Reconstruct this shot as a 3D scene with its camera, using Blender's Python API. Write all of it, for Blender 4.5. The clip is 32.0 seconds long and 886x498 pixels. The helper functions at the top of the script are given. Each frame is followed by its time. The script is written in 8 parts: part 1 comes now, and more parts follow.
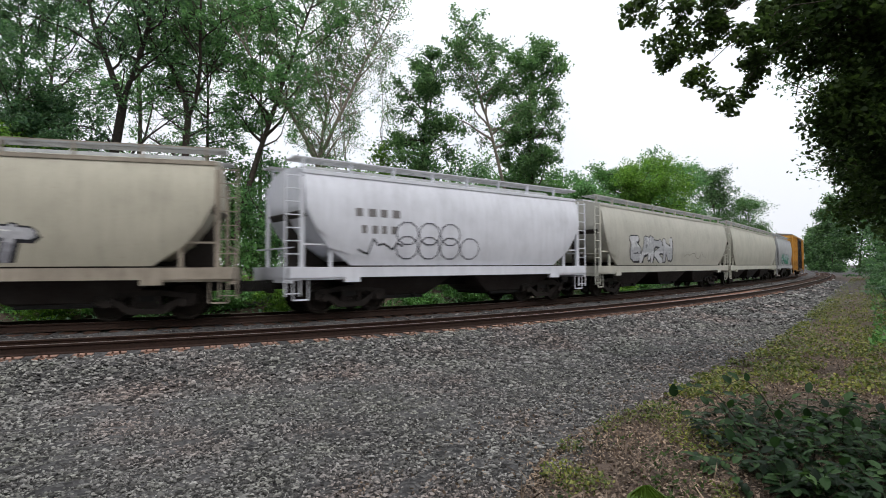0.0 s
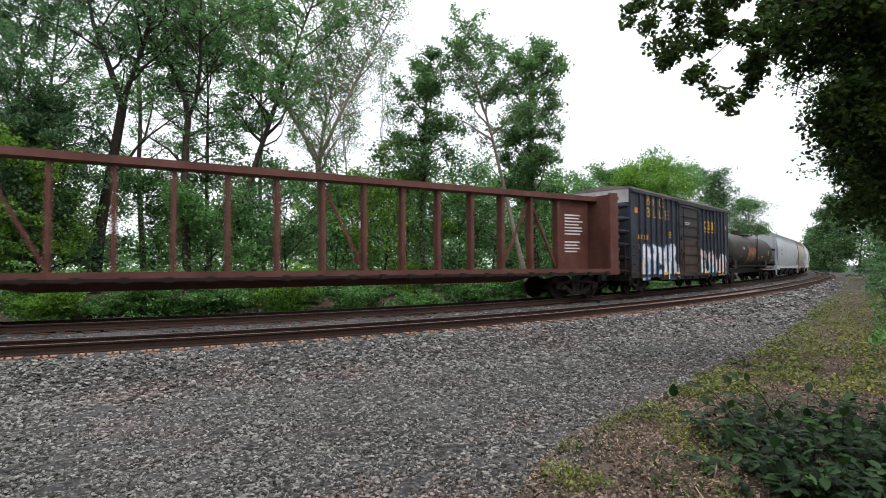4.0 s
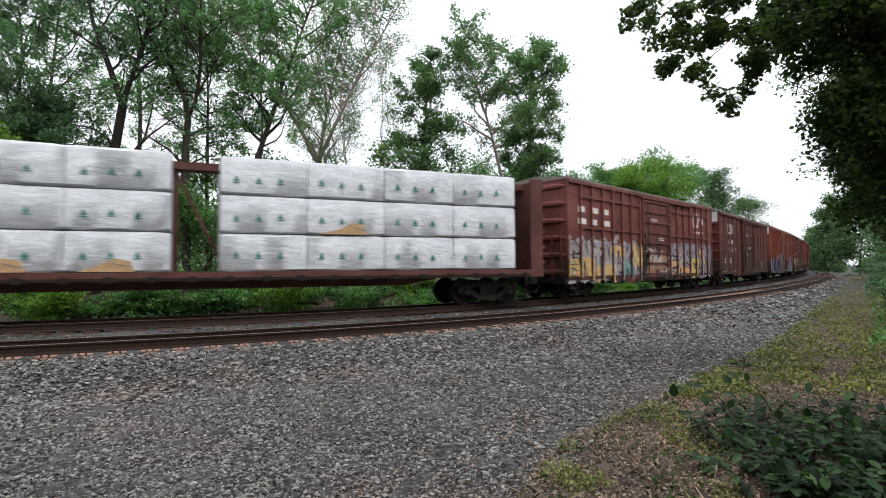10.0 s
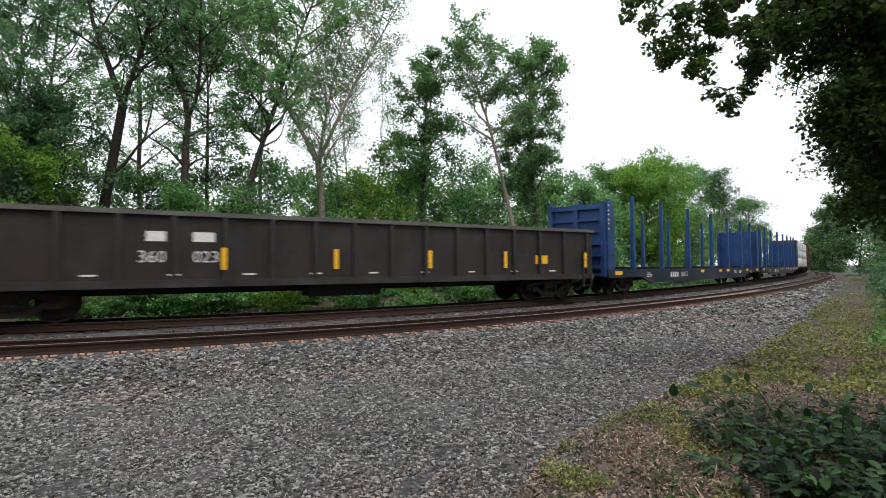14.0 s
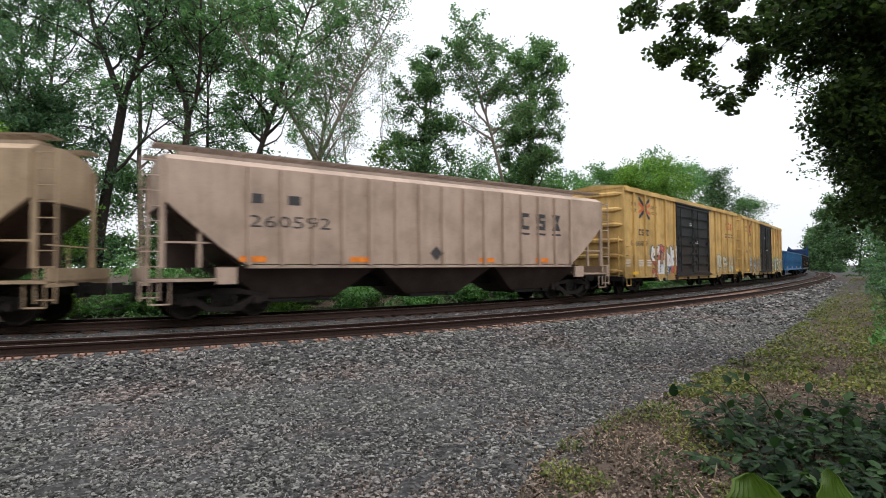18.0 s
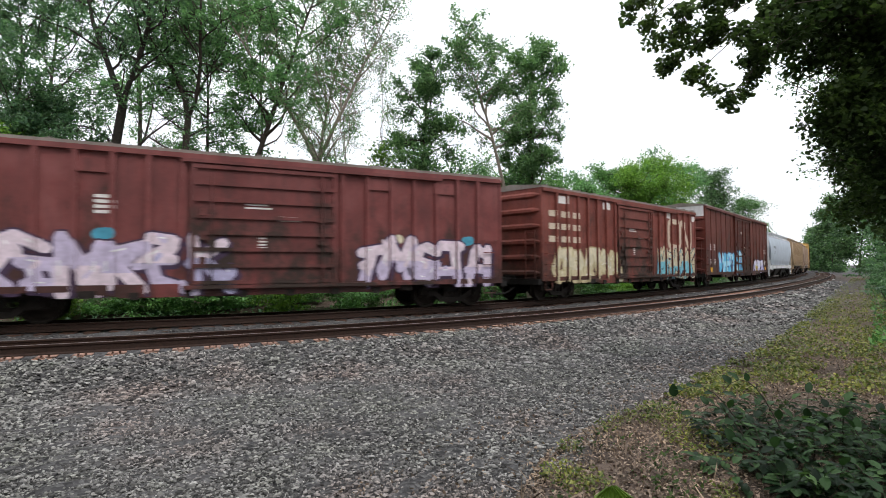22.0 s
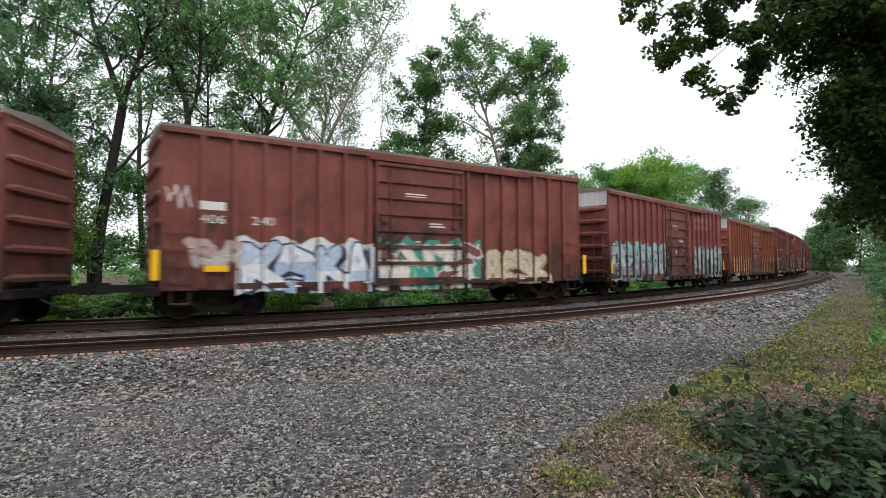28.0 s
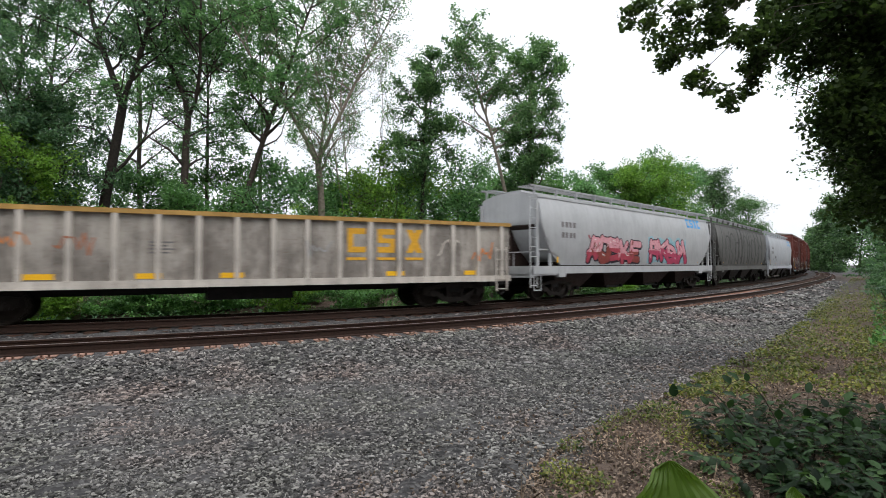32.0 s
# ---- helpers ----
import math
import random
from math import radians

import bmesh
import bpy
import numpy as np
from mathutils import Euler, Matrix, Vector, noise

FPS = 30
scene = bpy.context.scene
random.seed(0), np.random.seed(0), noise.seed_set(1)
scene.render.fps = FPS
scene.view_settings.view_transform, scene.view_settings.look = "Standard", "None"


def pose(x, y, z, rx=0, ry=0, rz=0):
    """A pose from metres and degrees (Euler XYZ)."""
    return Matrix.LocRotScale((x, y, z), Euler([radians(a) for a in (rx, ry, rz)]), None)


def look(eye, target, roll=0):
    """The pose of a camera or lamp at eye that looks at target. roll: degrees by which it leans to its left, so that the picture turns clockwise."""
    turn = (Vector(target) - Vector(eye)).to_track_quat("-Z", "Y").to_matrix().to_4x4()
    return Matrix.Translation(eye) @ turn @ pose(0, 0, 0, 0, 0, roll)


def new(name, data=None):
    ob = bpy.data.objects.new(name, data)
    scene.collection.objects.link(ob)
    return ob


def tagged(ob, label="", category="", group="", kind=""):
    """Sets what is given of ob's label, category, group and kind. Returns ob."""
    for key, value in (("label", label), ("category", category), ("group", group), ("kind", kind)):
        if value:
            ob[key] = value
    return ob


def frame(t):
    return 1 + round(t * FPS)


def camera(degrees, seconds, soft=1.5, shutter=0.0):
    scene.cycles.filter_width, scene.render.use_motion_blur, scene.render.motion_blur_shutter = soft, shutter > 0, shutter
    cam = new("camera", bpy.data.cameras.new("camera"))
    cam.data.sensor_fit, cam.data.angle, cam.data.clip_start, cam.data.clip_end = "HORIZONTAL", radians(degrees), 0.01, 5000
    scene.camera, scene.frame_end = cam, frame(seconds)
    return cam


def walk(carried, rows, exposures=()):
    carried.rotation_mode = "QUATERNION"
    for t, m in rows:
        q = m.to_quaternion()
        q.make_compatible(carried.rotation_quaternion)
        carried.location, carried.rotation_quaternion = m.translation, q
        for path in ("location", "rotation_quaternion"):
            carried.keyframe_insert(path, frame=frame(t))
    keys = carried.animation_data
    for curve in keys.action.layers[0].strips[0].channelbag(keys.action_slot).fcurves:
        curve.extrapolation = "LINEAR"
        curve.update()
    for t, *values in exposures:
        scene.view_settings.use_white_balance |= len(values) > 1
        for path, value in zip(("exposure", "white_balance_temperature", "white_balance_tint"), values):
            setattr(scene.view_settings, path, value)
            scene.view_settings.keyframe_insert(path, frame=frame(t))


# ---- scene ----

cam = camera(79.06, 32.0, soft=0.9, shutter=0.2)
EYE = Vector((0.0, 0.0, 1.32))
CAM = look(EYE, EYE + Vector((0.0, 1.0, math.tan(0.0348))), -0.33)
walk(cam, [(0.0, CAM), (32.0, CAM)], [(0.0, -0.05), (1.0, -0.1), (3.0, 0.1), (6.0, 0.3), (9.0, 0.3), (11.0, -0.05), (13.0, 0.2), (14.0, 0.2), (17.0, 0.0), (18.0, 0.05), (20.0, -0.05), (21.0, 0.2), (22.0, 0.28), (25.0, 0.3), (29.0, 0.3), (30.0, 0.2), (31.0, 0.05), (32.0, 0.1)])

# ---- world and light: a bright overcast summer sky ----
world = bpy.data.worlds.new("overcast_sky")
scene.world = world
world.use_nodes = True
wn = world.node_tree
wn.nodes.clear()
w_out = wn.nodes.new("ShaderNodeOutputWorld")
w_bg = wn.nodes.new("ShaderNodeBackground")
w_sky = wn.nodes.new("ShaderNodeTexSky")
w_sky.sky_type = "NISHITA"
w_sky.sun_disc = False
w_sky.sun_elevation = radians(56)
w_sky.sun_rotation = radians(152)
w_sky.dust_density = 6.0
w_sky.air_density = 1.0
w_cloud = wn.nodes.new("ShaderNodeTexNoise")
w_cloud.inputs["Scale"].default_value = 2.2
w_cloud.inputs["Detail"].default_value = 5.0
w_ramp = wn.nodes.new("ShaderNodeValToRGB")
w_ramp.color_ramp.elements[0].position = 0.3
w_ramp.color_ramp.elements[0].color = (9.7, 10.15, 11.0, 1)
w_ramp.color_ramp.elements[-1].position = 0.75
w_ramp.color_ramp.elements[-1].color = (11.4, 11.5, 11.9, 1)
w_mix = wn.nodes.new("ShaderNodeMixRGB")
w_mix.inputs[0].default_value = 0.86
wn.links.new(w_cloud.outputs["Fac"], w_ramp.inputs["Fac"])
wn.links.new(w_sky.outputs["Color"], w_mix.inputs[1])
wn.links.new(w_ramp.outputs["Color"], w_mix.inputs[2])
w_tc = wn.nodes.new("ShaderNodeTexCoord")
w_sep = wn.nodes.new("ShaderNodeSeparateXYZ")
w_up = wn.nodes.new("ShaderNodeValToRGB")
for _el, _p, _v in zip((w_up.color_ramp.elements[0], w_up.color_ramp.elements.new(0.35), w_up.color_ramp.elements[2]), (0.0, 0.35, 1.0), (0.92, 1.06, 2.1)):
    _el.position, _el.color = _p, (_v, _v, _v, 1)
w_mul = wn.nodes.new("ShaderNodeMixRGB")
w_mul.blend_type = "MULTIPLY"
w_mul.inputs[0].default_value = 1.0
wn.links.new(w_tc.outputs["Generated"], w_sep.inputs["Vector"])
wn.links.new(w_sep.outputs["Z"], w_up.inputs["Fac"])
wn.links.new(w_mix.outputs["Color"], w_mul.inputs[1])
wn.links.new(w_up.outputs["Color"], w_mul.inputs[2])
wn.links.new(w_mul.outputs["Color"], w_bg.inputs["Color"])
w_bg.inputs["Strength"].default_value = 0.11
wn.links.new(w_bg.outputs["Background"], w_out.inputs["Surface"])

sun_data = bpy.data.lights.new("sun", "SUN")
sun_data.energy = 0.8
sun_data.angle = radians(14)
sun_data.color = (1.0, 0.97, 0.92)
sun = new("sun", sun_data)
sun.matrix_world = look((13, -14, 40), (0, 10, 0))

# ---- the line of the railway: heading and curvature along its length ----
STEP = 0.25
S_ALL = np.arange(-800.0, 860.0, STEP)
KNOT_S = (-46, -25, -8, 4, 14, 26, 45, 80, 160, 400, 520)
KNOT_K = (0.0, 0.0212, 0.0292, 0.0057, 0.0072, 0.0015, 0.0014, 0.0012, 0.0012, 0.0012, 0.0)
_k = np.interp(S_ALL, KNOT_S, KNOT_K)
_i0 = int(np.argmin(abs(S_ALL)))
P_T = np.cumsum(_k) * STEP
P_T += 0.7141 - P_T[_i0]
P_X = np.cumsum(np.cos(P_T)) * STEP
P_Y = np.cumsum(np.sin(P_T)) * STEP
P_X += 2.98 - P_X[_i0]
P_Y += 21.80 - P_Y[_i0]
SPEED = 21.76
NEAR_W = 3.83  # the second track lies this far towards the camera


def at_line(s, w=0.0):
    """Place beside the line: s along it, w towards the camera's side."""
    t = np.interp(s, S_ALL, P_T)
    return (np.interp(s, S_ALL, P_X) + np.sin(t) * w, np.interp(s, S_ALL, P_Y) - np.cos(t) * w, t)


def smooth(a, b, x):
    f = np.clip((x - a) / (b - a), 0, 1)
    return f * f * (3 - 2 * f)


def side_of_line(x, y):
    """Signed distance from the train's track, positive on the camera's side, and the place along it."""
    ss = np.arange(-90.0, 330.0, 1.0)
    lx, ly, lt = at_line(ss)
    x, y = np.asarray(x, float).ravel(), np.asarray(y, float).ravel()
    w, s = np.empty(len(x)), np.empty(len(x))
    for i in range(0, len(x), 4000):
        dx, dy = x[i:i + 4000, None] - lx, y[i:i + 4000, None] - ly
        j = np.argmin(dx * dx + dy * dy, axis=1)
        r = np.arange(len(j))
        w[i:i + 4000] = dx[r, j] * np.sin(lt[j]) - dy[r, j] * np.cos(lt[j])
        s[i:i + 4000] = ss[j] + dx[r, j] * np.cos(lt[j]) + dy[r, j] * np.sin(lt[j])
    return w, s


def ground_z(w, x, y):
    """Height of the ground by the distance from the line: the ballast bed, its shoulders, the service track, the wooded bank."""
    w, x, y = np.asarray(w, float), np.asarray(x, float), np.asarray(y, float)
    z = np.full(w.shape, -0.235)
    z = z - 0.10 * smooth(2.0, 2.6, w) * (1 - smooth(5.1, 5.5, w))
    z = z - 0.30 * smooth(5.5, 7.6, w)
    z = z + 0.35 * smooth(13.0, 24.0, w) * smooth(2.0, 9.0, x)
    z = z - 0.45 * smooth(1.5, 3.4, -w) + 0.9 * smooth(5.0, 15.0, -w)
    far = np.hypot(x, y)
    return z + 1.2 * smooth(60, 260, far) * smooth(8, 40, np.abs(w))


# ---- mesh helpers ----
class MB:
    """Collects corners and faces of one mesh."""

    def __init__(self):
        self.v, self.f, self.m = [], [], []

    def add(self, vs, fs, mi=0):
        o = len(self.v)
        self.v += [tuple(p) for p in vs]
        for f in fs:
            self.f.append(tuple(o + i for i in f))
            self.m.append(mi)
        return self

    def box(self, x0, x1, y0, y1, z0, z1, mi=0):
        vs = [(x, y, z) for z in (z0, z1) for y in (y0, y1) for x in (x0, x1)]
        return self.add(vs, [(0, 2, 3, 1), (4, 5, 7, 6), (0, 1, 5, 4), (2, 6, 7, 3), (0, 4, 6, 2), (1, 3, 7, 5)], mi)

    def bar(self, a, b, w, h=None, mi=0):
        """A square bar from a to b."""
        a, b, h = Vector(a), Vector(b), h or w
        d = (b - a).normalized()
        up = Vector((0, 0, 1)) if abs(d.z) < 0.9 else Vector((0, 1, 0))
        sx = d.cross(up).normalized() * w / 2
        sy = sx.cross(d).normalized() * h / 2
        vs = [p + i * sx + j * sy for p in (a, b) for i, j in ((-1, -1), (1, -1), (1, 1), (-1, 1))]
        return self.add(vs, [(3, 2, 1, 0), (4, 5, 6, 7), (0, 1, 5, 4), (1, 2, 6, 5), (2, 3, 7, 6), (3, 0, 4, 7)], mi)

    def prism(self, poly, y0, y1, mi=0):
        """An outline in x and z, drawn out from y0 to y1."""
        n = len(poly)
        vs = [(x, y0, z) for x, z in poly] + [(x, y1, z) for x, z in poly]
        fs = [tuple(range(n)), tuple(range(2 * n - 1, n - 1, -1))]
        fs += [((i + 1) % n, i, n + i, n + (i + 1) % n) for i in range(n)]
        return self.add(vs, fs, mi)

    def loft(self, rings, mi=0, caps=True, closed=True):
        n, o = len(rings[0]), len(self.v)
        for r in rings:
            self.v += [tuple(p) for p in r]
        for k in range(len(rings) - 1):
            for i in range(n if closed else n - 1):
                a, b = o + k * n + i, o + k * n + (i + 1) % n
                self.f.append((a, b, b + n, a + n))
                self.m.append(mi)
        if caps:
            self.f += [tuple(o + n - 1 - i for i in range(n)), tuple(o + (len(rings) - 1) * n + i for i in range(n))]
            self.m += [mi, mi]
        return self

    def cyl(self, a, b, r, n=10, mi=0, r2=None):
        a, b = Vector(a), Vector(b)
        d = (b - a).normalized()
        u = d.orthogonal().normalized()
        v = d.cross(u)
        cs = [(math.cos(2 * math.pi * i / n), math.sin(2 * math.pi * i / n)) for i in range(n)]
        return self.loft([[a + r * (c * u + s * v) for c, s in cs], [b + (r2 or r) * (c * u + s * v) for c, s in cs]], mi)

    def mesh(self, name, mats, flat=True):
        me = bpy.data.meshes.new(name)
        me.from_pydata(self.v, [], self.f)
        for m in mats:
            me.materials.append(m)
        if len(mats) > 1:
            me.polygons.foreach_set("material_index", self.m)
        if not flat:
            me.polygons.foreach_set("use_smooth", [True] * len(me.polygons))
            me.update(calc_edges=True)
            me.set_sharp_from_angle(angle=0.75)
        me.update()
        return me


def part(name, mb, mats, parent=None, label="", flat=True, loc=None):
    """One mesh object, under a thing or a part. mb: a builder or a finished mesh to share."""
    me = mb if isinstance(mb, bpy.types.Mesh) else mb.mesh(name, mats if isinstance(mats, (list, tuple)) else [mats], flat)
    ob = new(name, me)
    ob.parent = parent
    if loc is not None:
        ob.matrix_basis = loc if isinstance(loc, Matrix) else Matrix.Translation(loc)
    if label:
        ob["label"] = label
    return ob


def big_mesh(name, verts, faces, mats, smooth_faces=False):
    """A mesh from arrays; faces all with the same number of corners."""
    verts, faces = np.asarray(verts, np.float32), np.asarray(faces, np.int32)
    me = bpy.data.meshes.new(name)
    me.vertices.add(len(verts))
    me.vertices.foreach_set("co", verts.ravel())
    k = faces.shape[1]
    me.loops.add(faces.size)
    me.loops.foreach_set("vertex_index", faces.ravel())
    me.polygons.add(len(faces))
    me.polygons.foreach_set("loop_start", np.arange(0, faces.size, k, dtype=np.int32))
    me.polygons.foreach_set("loop_total", np.full(len(faces), k, np.int32))
    if smooth_faces:
        me.polygons.foreach_set("use_smooth", np.ones(len(faces), bool))
    for m in mats:
        me.materials.append(m)
    me.update(calc_edges=True)
    return me


# ---- materials ----
def nodes_of(name):
    m = bpy.data.materials.new(name)
    m.use_nodes = True
    nt = m.node_tree
    return m, nt, nt.nodes["Principled BSDF"]


def noise_node(nt, scale, detail=4.0, stretch=None, rough=0.6):
    tc = nt.nodes.new("ShaderNodeTexCoord")
    mp = nt.nodes.new("ShaderNodeMapping")
    if stretch:
        mp.inputs["Scale"].default_value = stretch
    nz = nt.nodes.new("ShaderNodeTexNoise")
    nz.inputs["Scale"].default_value = scale
    nz.inputs["Detail"].default_value = detail
    nz.inputs["Roughness"].default_value = rough
    nt.links.new(tc.outputs["Object"], mp.inputs["Vector"])
    nt.links.new(mp.outputs["Vector"], nz.inputs["Vector"])
    return nz


def ramp(nt, src, stops):
    r = nt.nodes.new("ShaderNodeValToRGB")
    e = r.color_ramp.elements
    while len(e) < len(stops):
        e.new(0.5)
    for el, (p, c) in zip(e, stops):
        el.position = p
        el.color = (*c, 1) if len(c) == 3 else c
    nt.links.new(src, r.inputs["Fac"])
    return r


def mix(nt, fac, a, b, how="MIX"):
    m = nt.nodes.new("ShaderNodeMixRGB")
    m.blend_type = how
    for sock, val in zip(m.inputs, (fac, a, b)):
        if isinstance(val, (int, float)):
            sock.default_value = val
        elif isinstance(val, (tuple, list)):
            sock.default_value = (*val, 1) if len(val) == 3 else val
        else:
            nt.links.new(val, sock)
    return m.outputs["Color"]


def bump(nt, bsdf, src, strength, dist=0.01):
    b = nt.nodes.new("ShaderNodeBump")
    b.inputs["Strength"].default_value = strength
    b.inputs["Distance"].default_value = dist
    nt.links.new(src, b.inputs["Height"])
    nt.links.new(b.outputs["Normal"], bsdf.inputs["Normal"])


PAINTS = {}


def paint(name, col, rust=0.35, rough=0.55, grime=0.5, rust_col=(0.13, 0.05, 0.025), blotchy=1.0, low_dark=0.0):
    """Weathered enamel on steel: blotches, runs down the side, rust spots and dark patches denser low down."""
    if name in PAINTS:
        return PAINTS[name]
    m, nt, b = nodes_of(name)
    blotch = noise_node(nt, 0.9, 5)
    runs = noise_node(nt, 2.2, 5, (2.6, 2.6, 0.22), 0.7)
    fine = noise_node(nt, 16.0, 6)
    dark = tuple(c * (1 - 0.38 * blotchy) for c in col)
    pale = tuple(min(1, c * (1 + 0.18 * blotchy) + 0.02 * blotchy) for c in col)
    c1 = ramp(nt, blotch.outputs["Fac"], [(0.3, dark), (0.5, col), (0.75, pale)]).outputs["Color"]
    f_run = ramp(nt, runs.outputs["Fac"], [(0.42, (0, 0, 0)), (0.72, (grime,) * 3)]).outputs["Color"]
    c2 = mix(nt, f_run, c1, tuple(c * 0.45 + 0.012 for c in col))
    f_rust = ramp(nt, fine.outputs["Fac"], [(0.60 - 0.1 * rust, (0, 0, 0)), (0.74, (min(1, rust * 1.3),) * 3)]).outputs["Color"]
    f_zone = ramp(nt, runs.outputs["Fac"], [(0.4, (0.1, 0.1, 0.1)), (0.65, (1, 1, 1))]).outputs["Color"]
    c3 = mix(nt, mix(nt, 1.0, f_rust, f_zone, "MULTIPLY"), c2, rust_col)
    if low_dark:
        # brown-black in ragged patches, denser towards the bottom
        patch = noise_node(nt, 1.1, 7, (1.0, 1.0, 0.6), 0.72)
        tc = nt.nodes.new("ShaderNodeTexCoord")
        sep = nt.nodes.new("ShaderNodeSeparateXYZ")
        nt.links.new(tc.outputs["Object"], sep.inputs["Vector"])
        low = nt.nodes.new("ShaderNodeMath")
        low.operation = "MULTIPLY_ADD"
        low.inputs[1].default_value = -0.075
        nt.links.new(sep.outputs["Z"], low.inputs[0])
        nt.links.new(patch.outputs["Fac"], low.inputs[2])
        f = ramp(nt, low.outputs[0], [(0.30, (0, 0, 0)), (0.46, (low_dark,) * 3)]).outputs["Color"]
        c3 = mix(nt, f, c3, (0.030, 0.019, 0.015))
        # pale scuffs and primer spots
        scuff = noise_node(nt, 5.0, 7, (1.0, 1.0, 1.8), 0.75)
        f2 = ramp(nt, scuff.outputs["Fac"], [(0.66, (0, 0, 0)), (0.74, (0.4,) * 3)]).outputs["Color"]
        c3 = mix(nt, f2, c3, tuple(min(1, c * 1.7 + 0.03) for c in col))
    nt.links.new(c3, b.inputs["Base Color"])
    r = ramp(nt, fine.outputs["Fac"], [(0.35, (rough - 0.1,) * 3), (0.7, (min(1, rough + 0.25),) * 3)])
    nt.links.new(r.outputs["Color"], b.inputs["Roughness"])
    b.inputs["Specular IOR Level"].default_value = 0.28
    bump(nt, b, mix(nt, 0.75, fine.outputs["Color"], blotch.outputs["Color"]), 0.35, 0.03)
    PAINTS[name] = m
    return m


def plain(name, col, rough=0.6, metal=0.0, scale=9.0, var=0.25):
    if name in PAINTS:
        return PAINTS[name]
    m, nt, b = nodes_of(name)
    nz = noise_node(nt, scale, 5)
    c = ramp(nt, nz.outputs["Fac"], [(0.3, tuple(x * (1 - var) for x in col)), (0.7, tuple(min(1, x * (1 + var)) for x in col))])
    nt.links.new(c.outputs["Color"], b.inputs["Base Color"])
    b.inputs["Roughness"].default_value = rough
    b.inputs["Metallic"].default_value = metal
    b.inputs["Specular IOR Level"].default_value = 0.25
    bump(nt, b, nz.outputs["Fac"], 0.15, 0.01)
    PAINTS[name] = m
    return m


def leaf_mat(name, cols, gloss=0.45, glow=0.3, shine=0.25):
    """Leaves that vary one by one and let light through."""
    m, nt, b = nodes_of(name)
    g = nt.nodes.new("ShaderNodeNewGeometry")
    c = ramp(nt, g.outputs["Random Per Island"], [(i / max(1, len(cols) - 1), k) for i, k in enumerate(cols)]).outputs["Color"]
    big = noise_node(nt, 0.55, 4)
    tone = ramp(nt, big.outputs["Fac"], [(0.3, (0.58, 0.62, 0.64)), (0.7, (1.35, 1.30, 1.12))]).outputs["Color"]
    c = mix(nt, 1.0, c, tone, "MULTIPLY")
    nt.links.new(c, b.inputs["Base Color"])
    b.inputs["Roughness"].default_value = gloss
    b.inputs["Specular IOR Level"].default_value = shine
    tr = nt.nodes.new("ShaderNodeBsdfTranslucent")
    nt.links.new(mix(nt, 1.0, c, (1.1, 1.25, 0.75), "MULTIPLY"), tr.inputs["Color"])
    ms = nt.nodes.new("ShaderNodeMixShader")
    ms.inputs[0].default_value = glow
    out = nt.nodes["Material Output"]
    nt.links.new(b.outputs["BSDF"], ms.inputs[1])
    nt.links.new(tr.outputs["BSDF"], ms.inputs[2])
    nt.links.new(ms.outputs["Shader"], out.inputs["Surface"])
    return m


def gravel_mat(name):
    """Ground: crushed grey stone near the line, darkened for the shaded gaps between loose stones, finer dusty gravel
    beyond, soil and litter under the trees.
    """
    m, nt, b = nodes_of(name)
    tc = nt.nodes.new("ShaderNodeTexCoord")
    vo = nt.nodes.new("ShaderNodeTexVoronoi")
    vo.inputs["Scale"].default_value = 24.0
    nt.links.new(tc.outputs["Object"], vo.inputs["Vector"])
    fine = noise_node(nt, 60.0, 6)
    big = noise_node(nt, 0.5, 4)
    sep = nt.nodes.new("ShaderNodeSeparateColor")
    nt.links.new(vo.outputs["Color"], sep.inputs["Color"])
    # near-black tones paint in the shade between the loose stones
    stone = ramp(nt, sep.outputs["Red"], [(0.0, (0.010, 0.010, 0.010)), (0.5, (0.034, 0.033, 0.033)), (1.0, (0.085, 0.083, 0.081))]).outputs["Color"]
    dust = ramp(nt, fine.outputs["Fac"], [(0.3, (0.06, 0.058, 0.058)), (0.7, (0.125, 0.12, 0.12))]).outputs["Color"]
    f = ramp(nt, big.outputs["Fac"], [(0.4, (0, 0, 0)), (0.62, (0.7, 0.7, 0.7))]).outputs["Color"]
    c = mix(nt, f, stone, dust)
    at = nt.nodes.new("ShaderNodeAttribute")
    at.attribute_name = "soil"
    soil = ramp(nt, fine.outputs["Fac"], [(0.3, (0.040, 0.029, 0.023)), (0.7, (0.13, 0.095, 0.074))]).outputs["Color"]
    c = mix(nt, at.outputs["Fac"], c, soil)
    nt.links.new(c, b.inputs["Base Color"])
    b.inputs["Roughness"].default_value = 0.95
    b.inputs["Specular IOR Level"].default_value = 0.15
    h = mix(nt, 0.35, vo.outputs["Distance"], fine.outputs["Color"])
    bump(nt, b, h, 0.9, 0.03)
    return m


GROUND = gravel_mat("crushed_stone_ground")
RAIL = plain("rusty_rail_steel", (0.024, 0.0115, 0.0075), 0.75, 0.0, 20, 0.4)
RAILTOP = plain("worn_rail_head", (0.16, 0.13, 0.115), 0.35, 0.8, 30, 0.25)
TIE = plain("weathered_sleeper_wood", (0.07, 0.045, 0.034), 0.9, 0, 14, 0.4)
PLATE_DARK = plain("brown_rust_plate", (0.06, 0.03, 0.02), 0.9, 0, 18, 0.3)
PLATE = plain("orange_rust_plate", (0.27, 0.160, 0.118), 0.9, 0, 18, 0.3)
BLACK = plain("greasy_black_steel", (0.010, 0.009, 0.0085), 0.6, 0.2, 8, 0.5)
DARK = plain("brake_dust_brown_steel", (0.018, 0.014, 0.012), 0.75, 0.2, 8, 0.5)
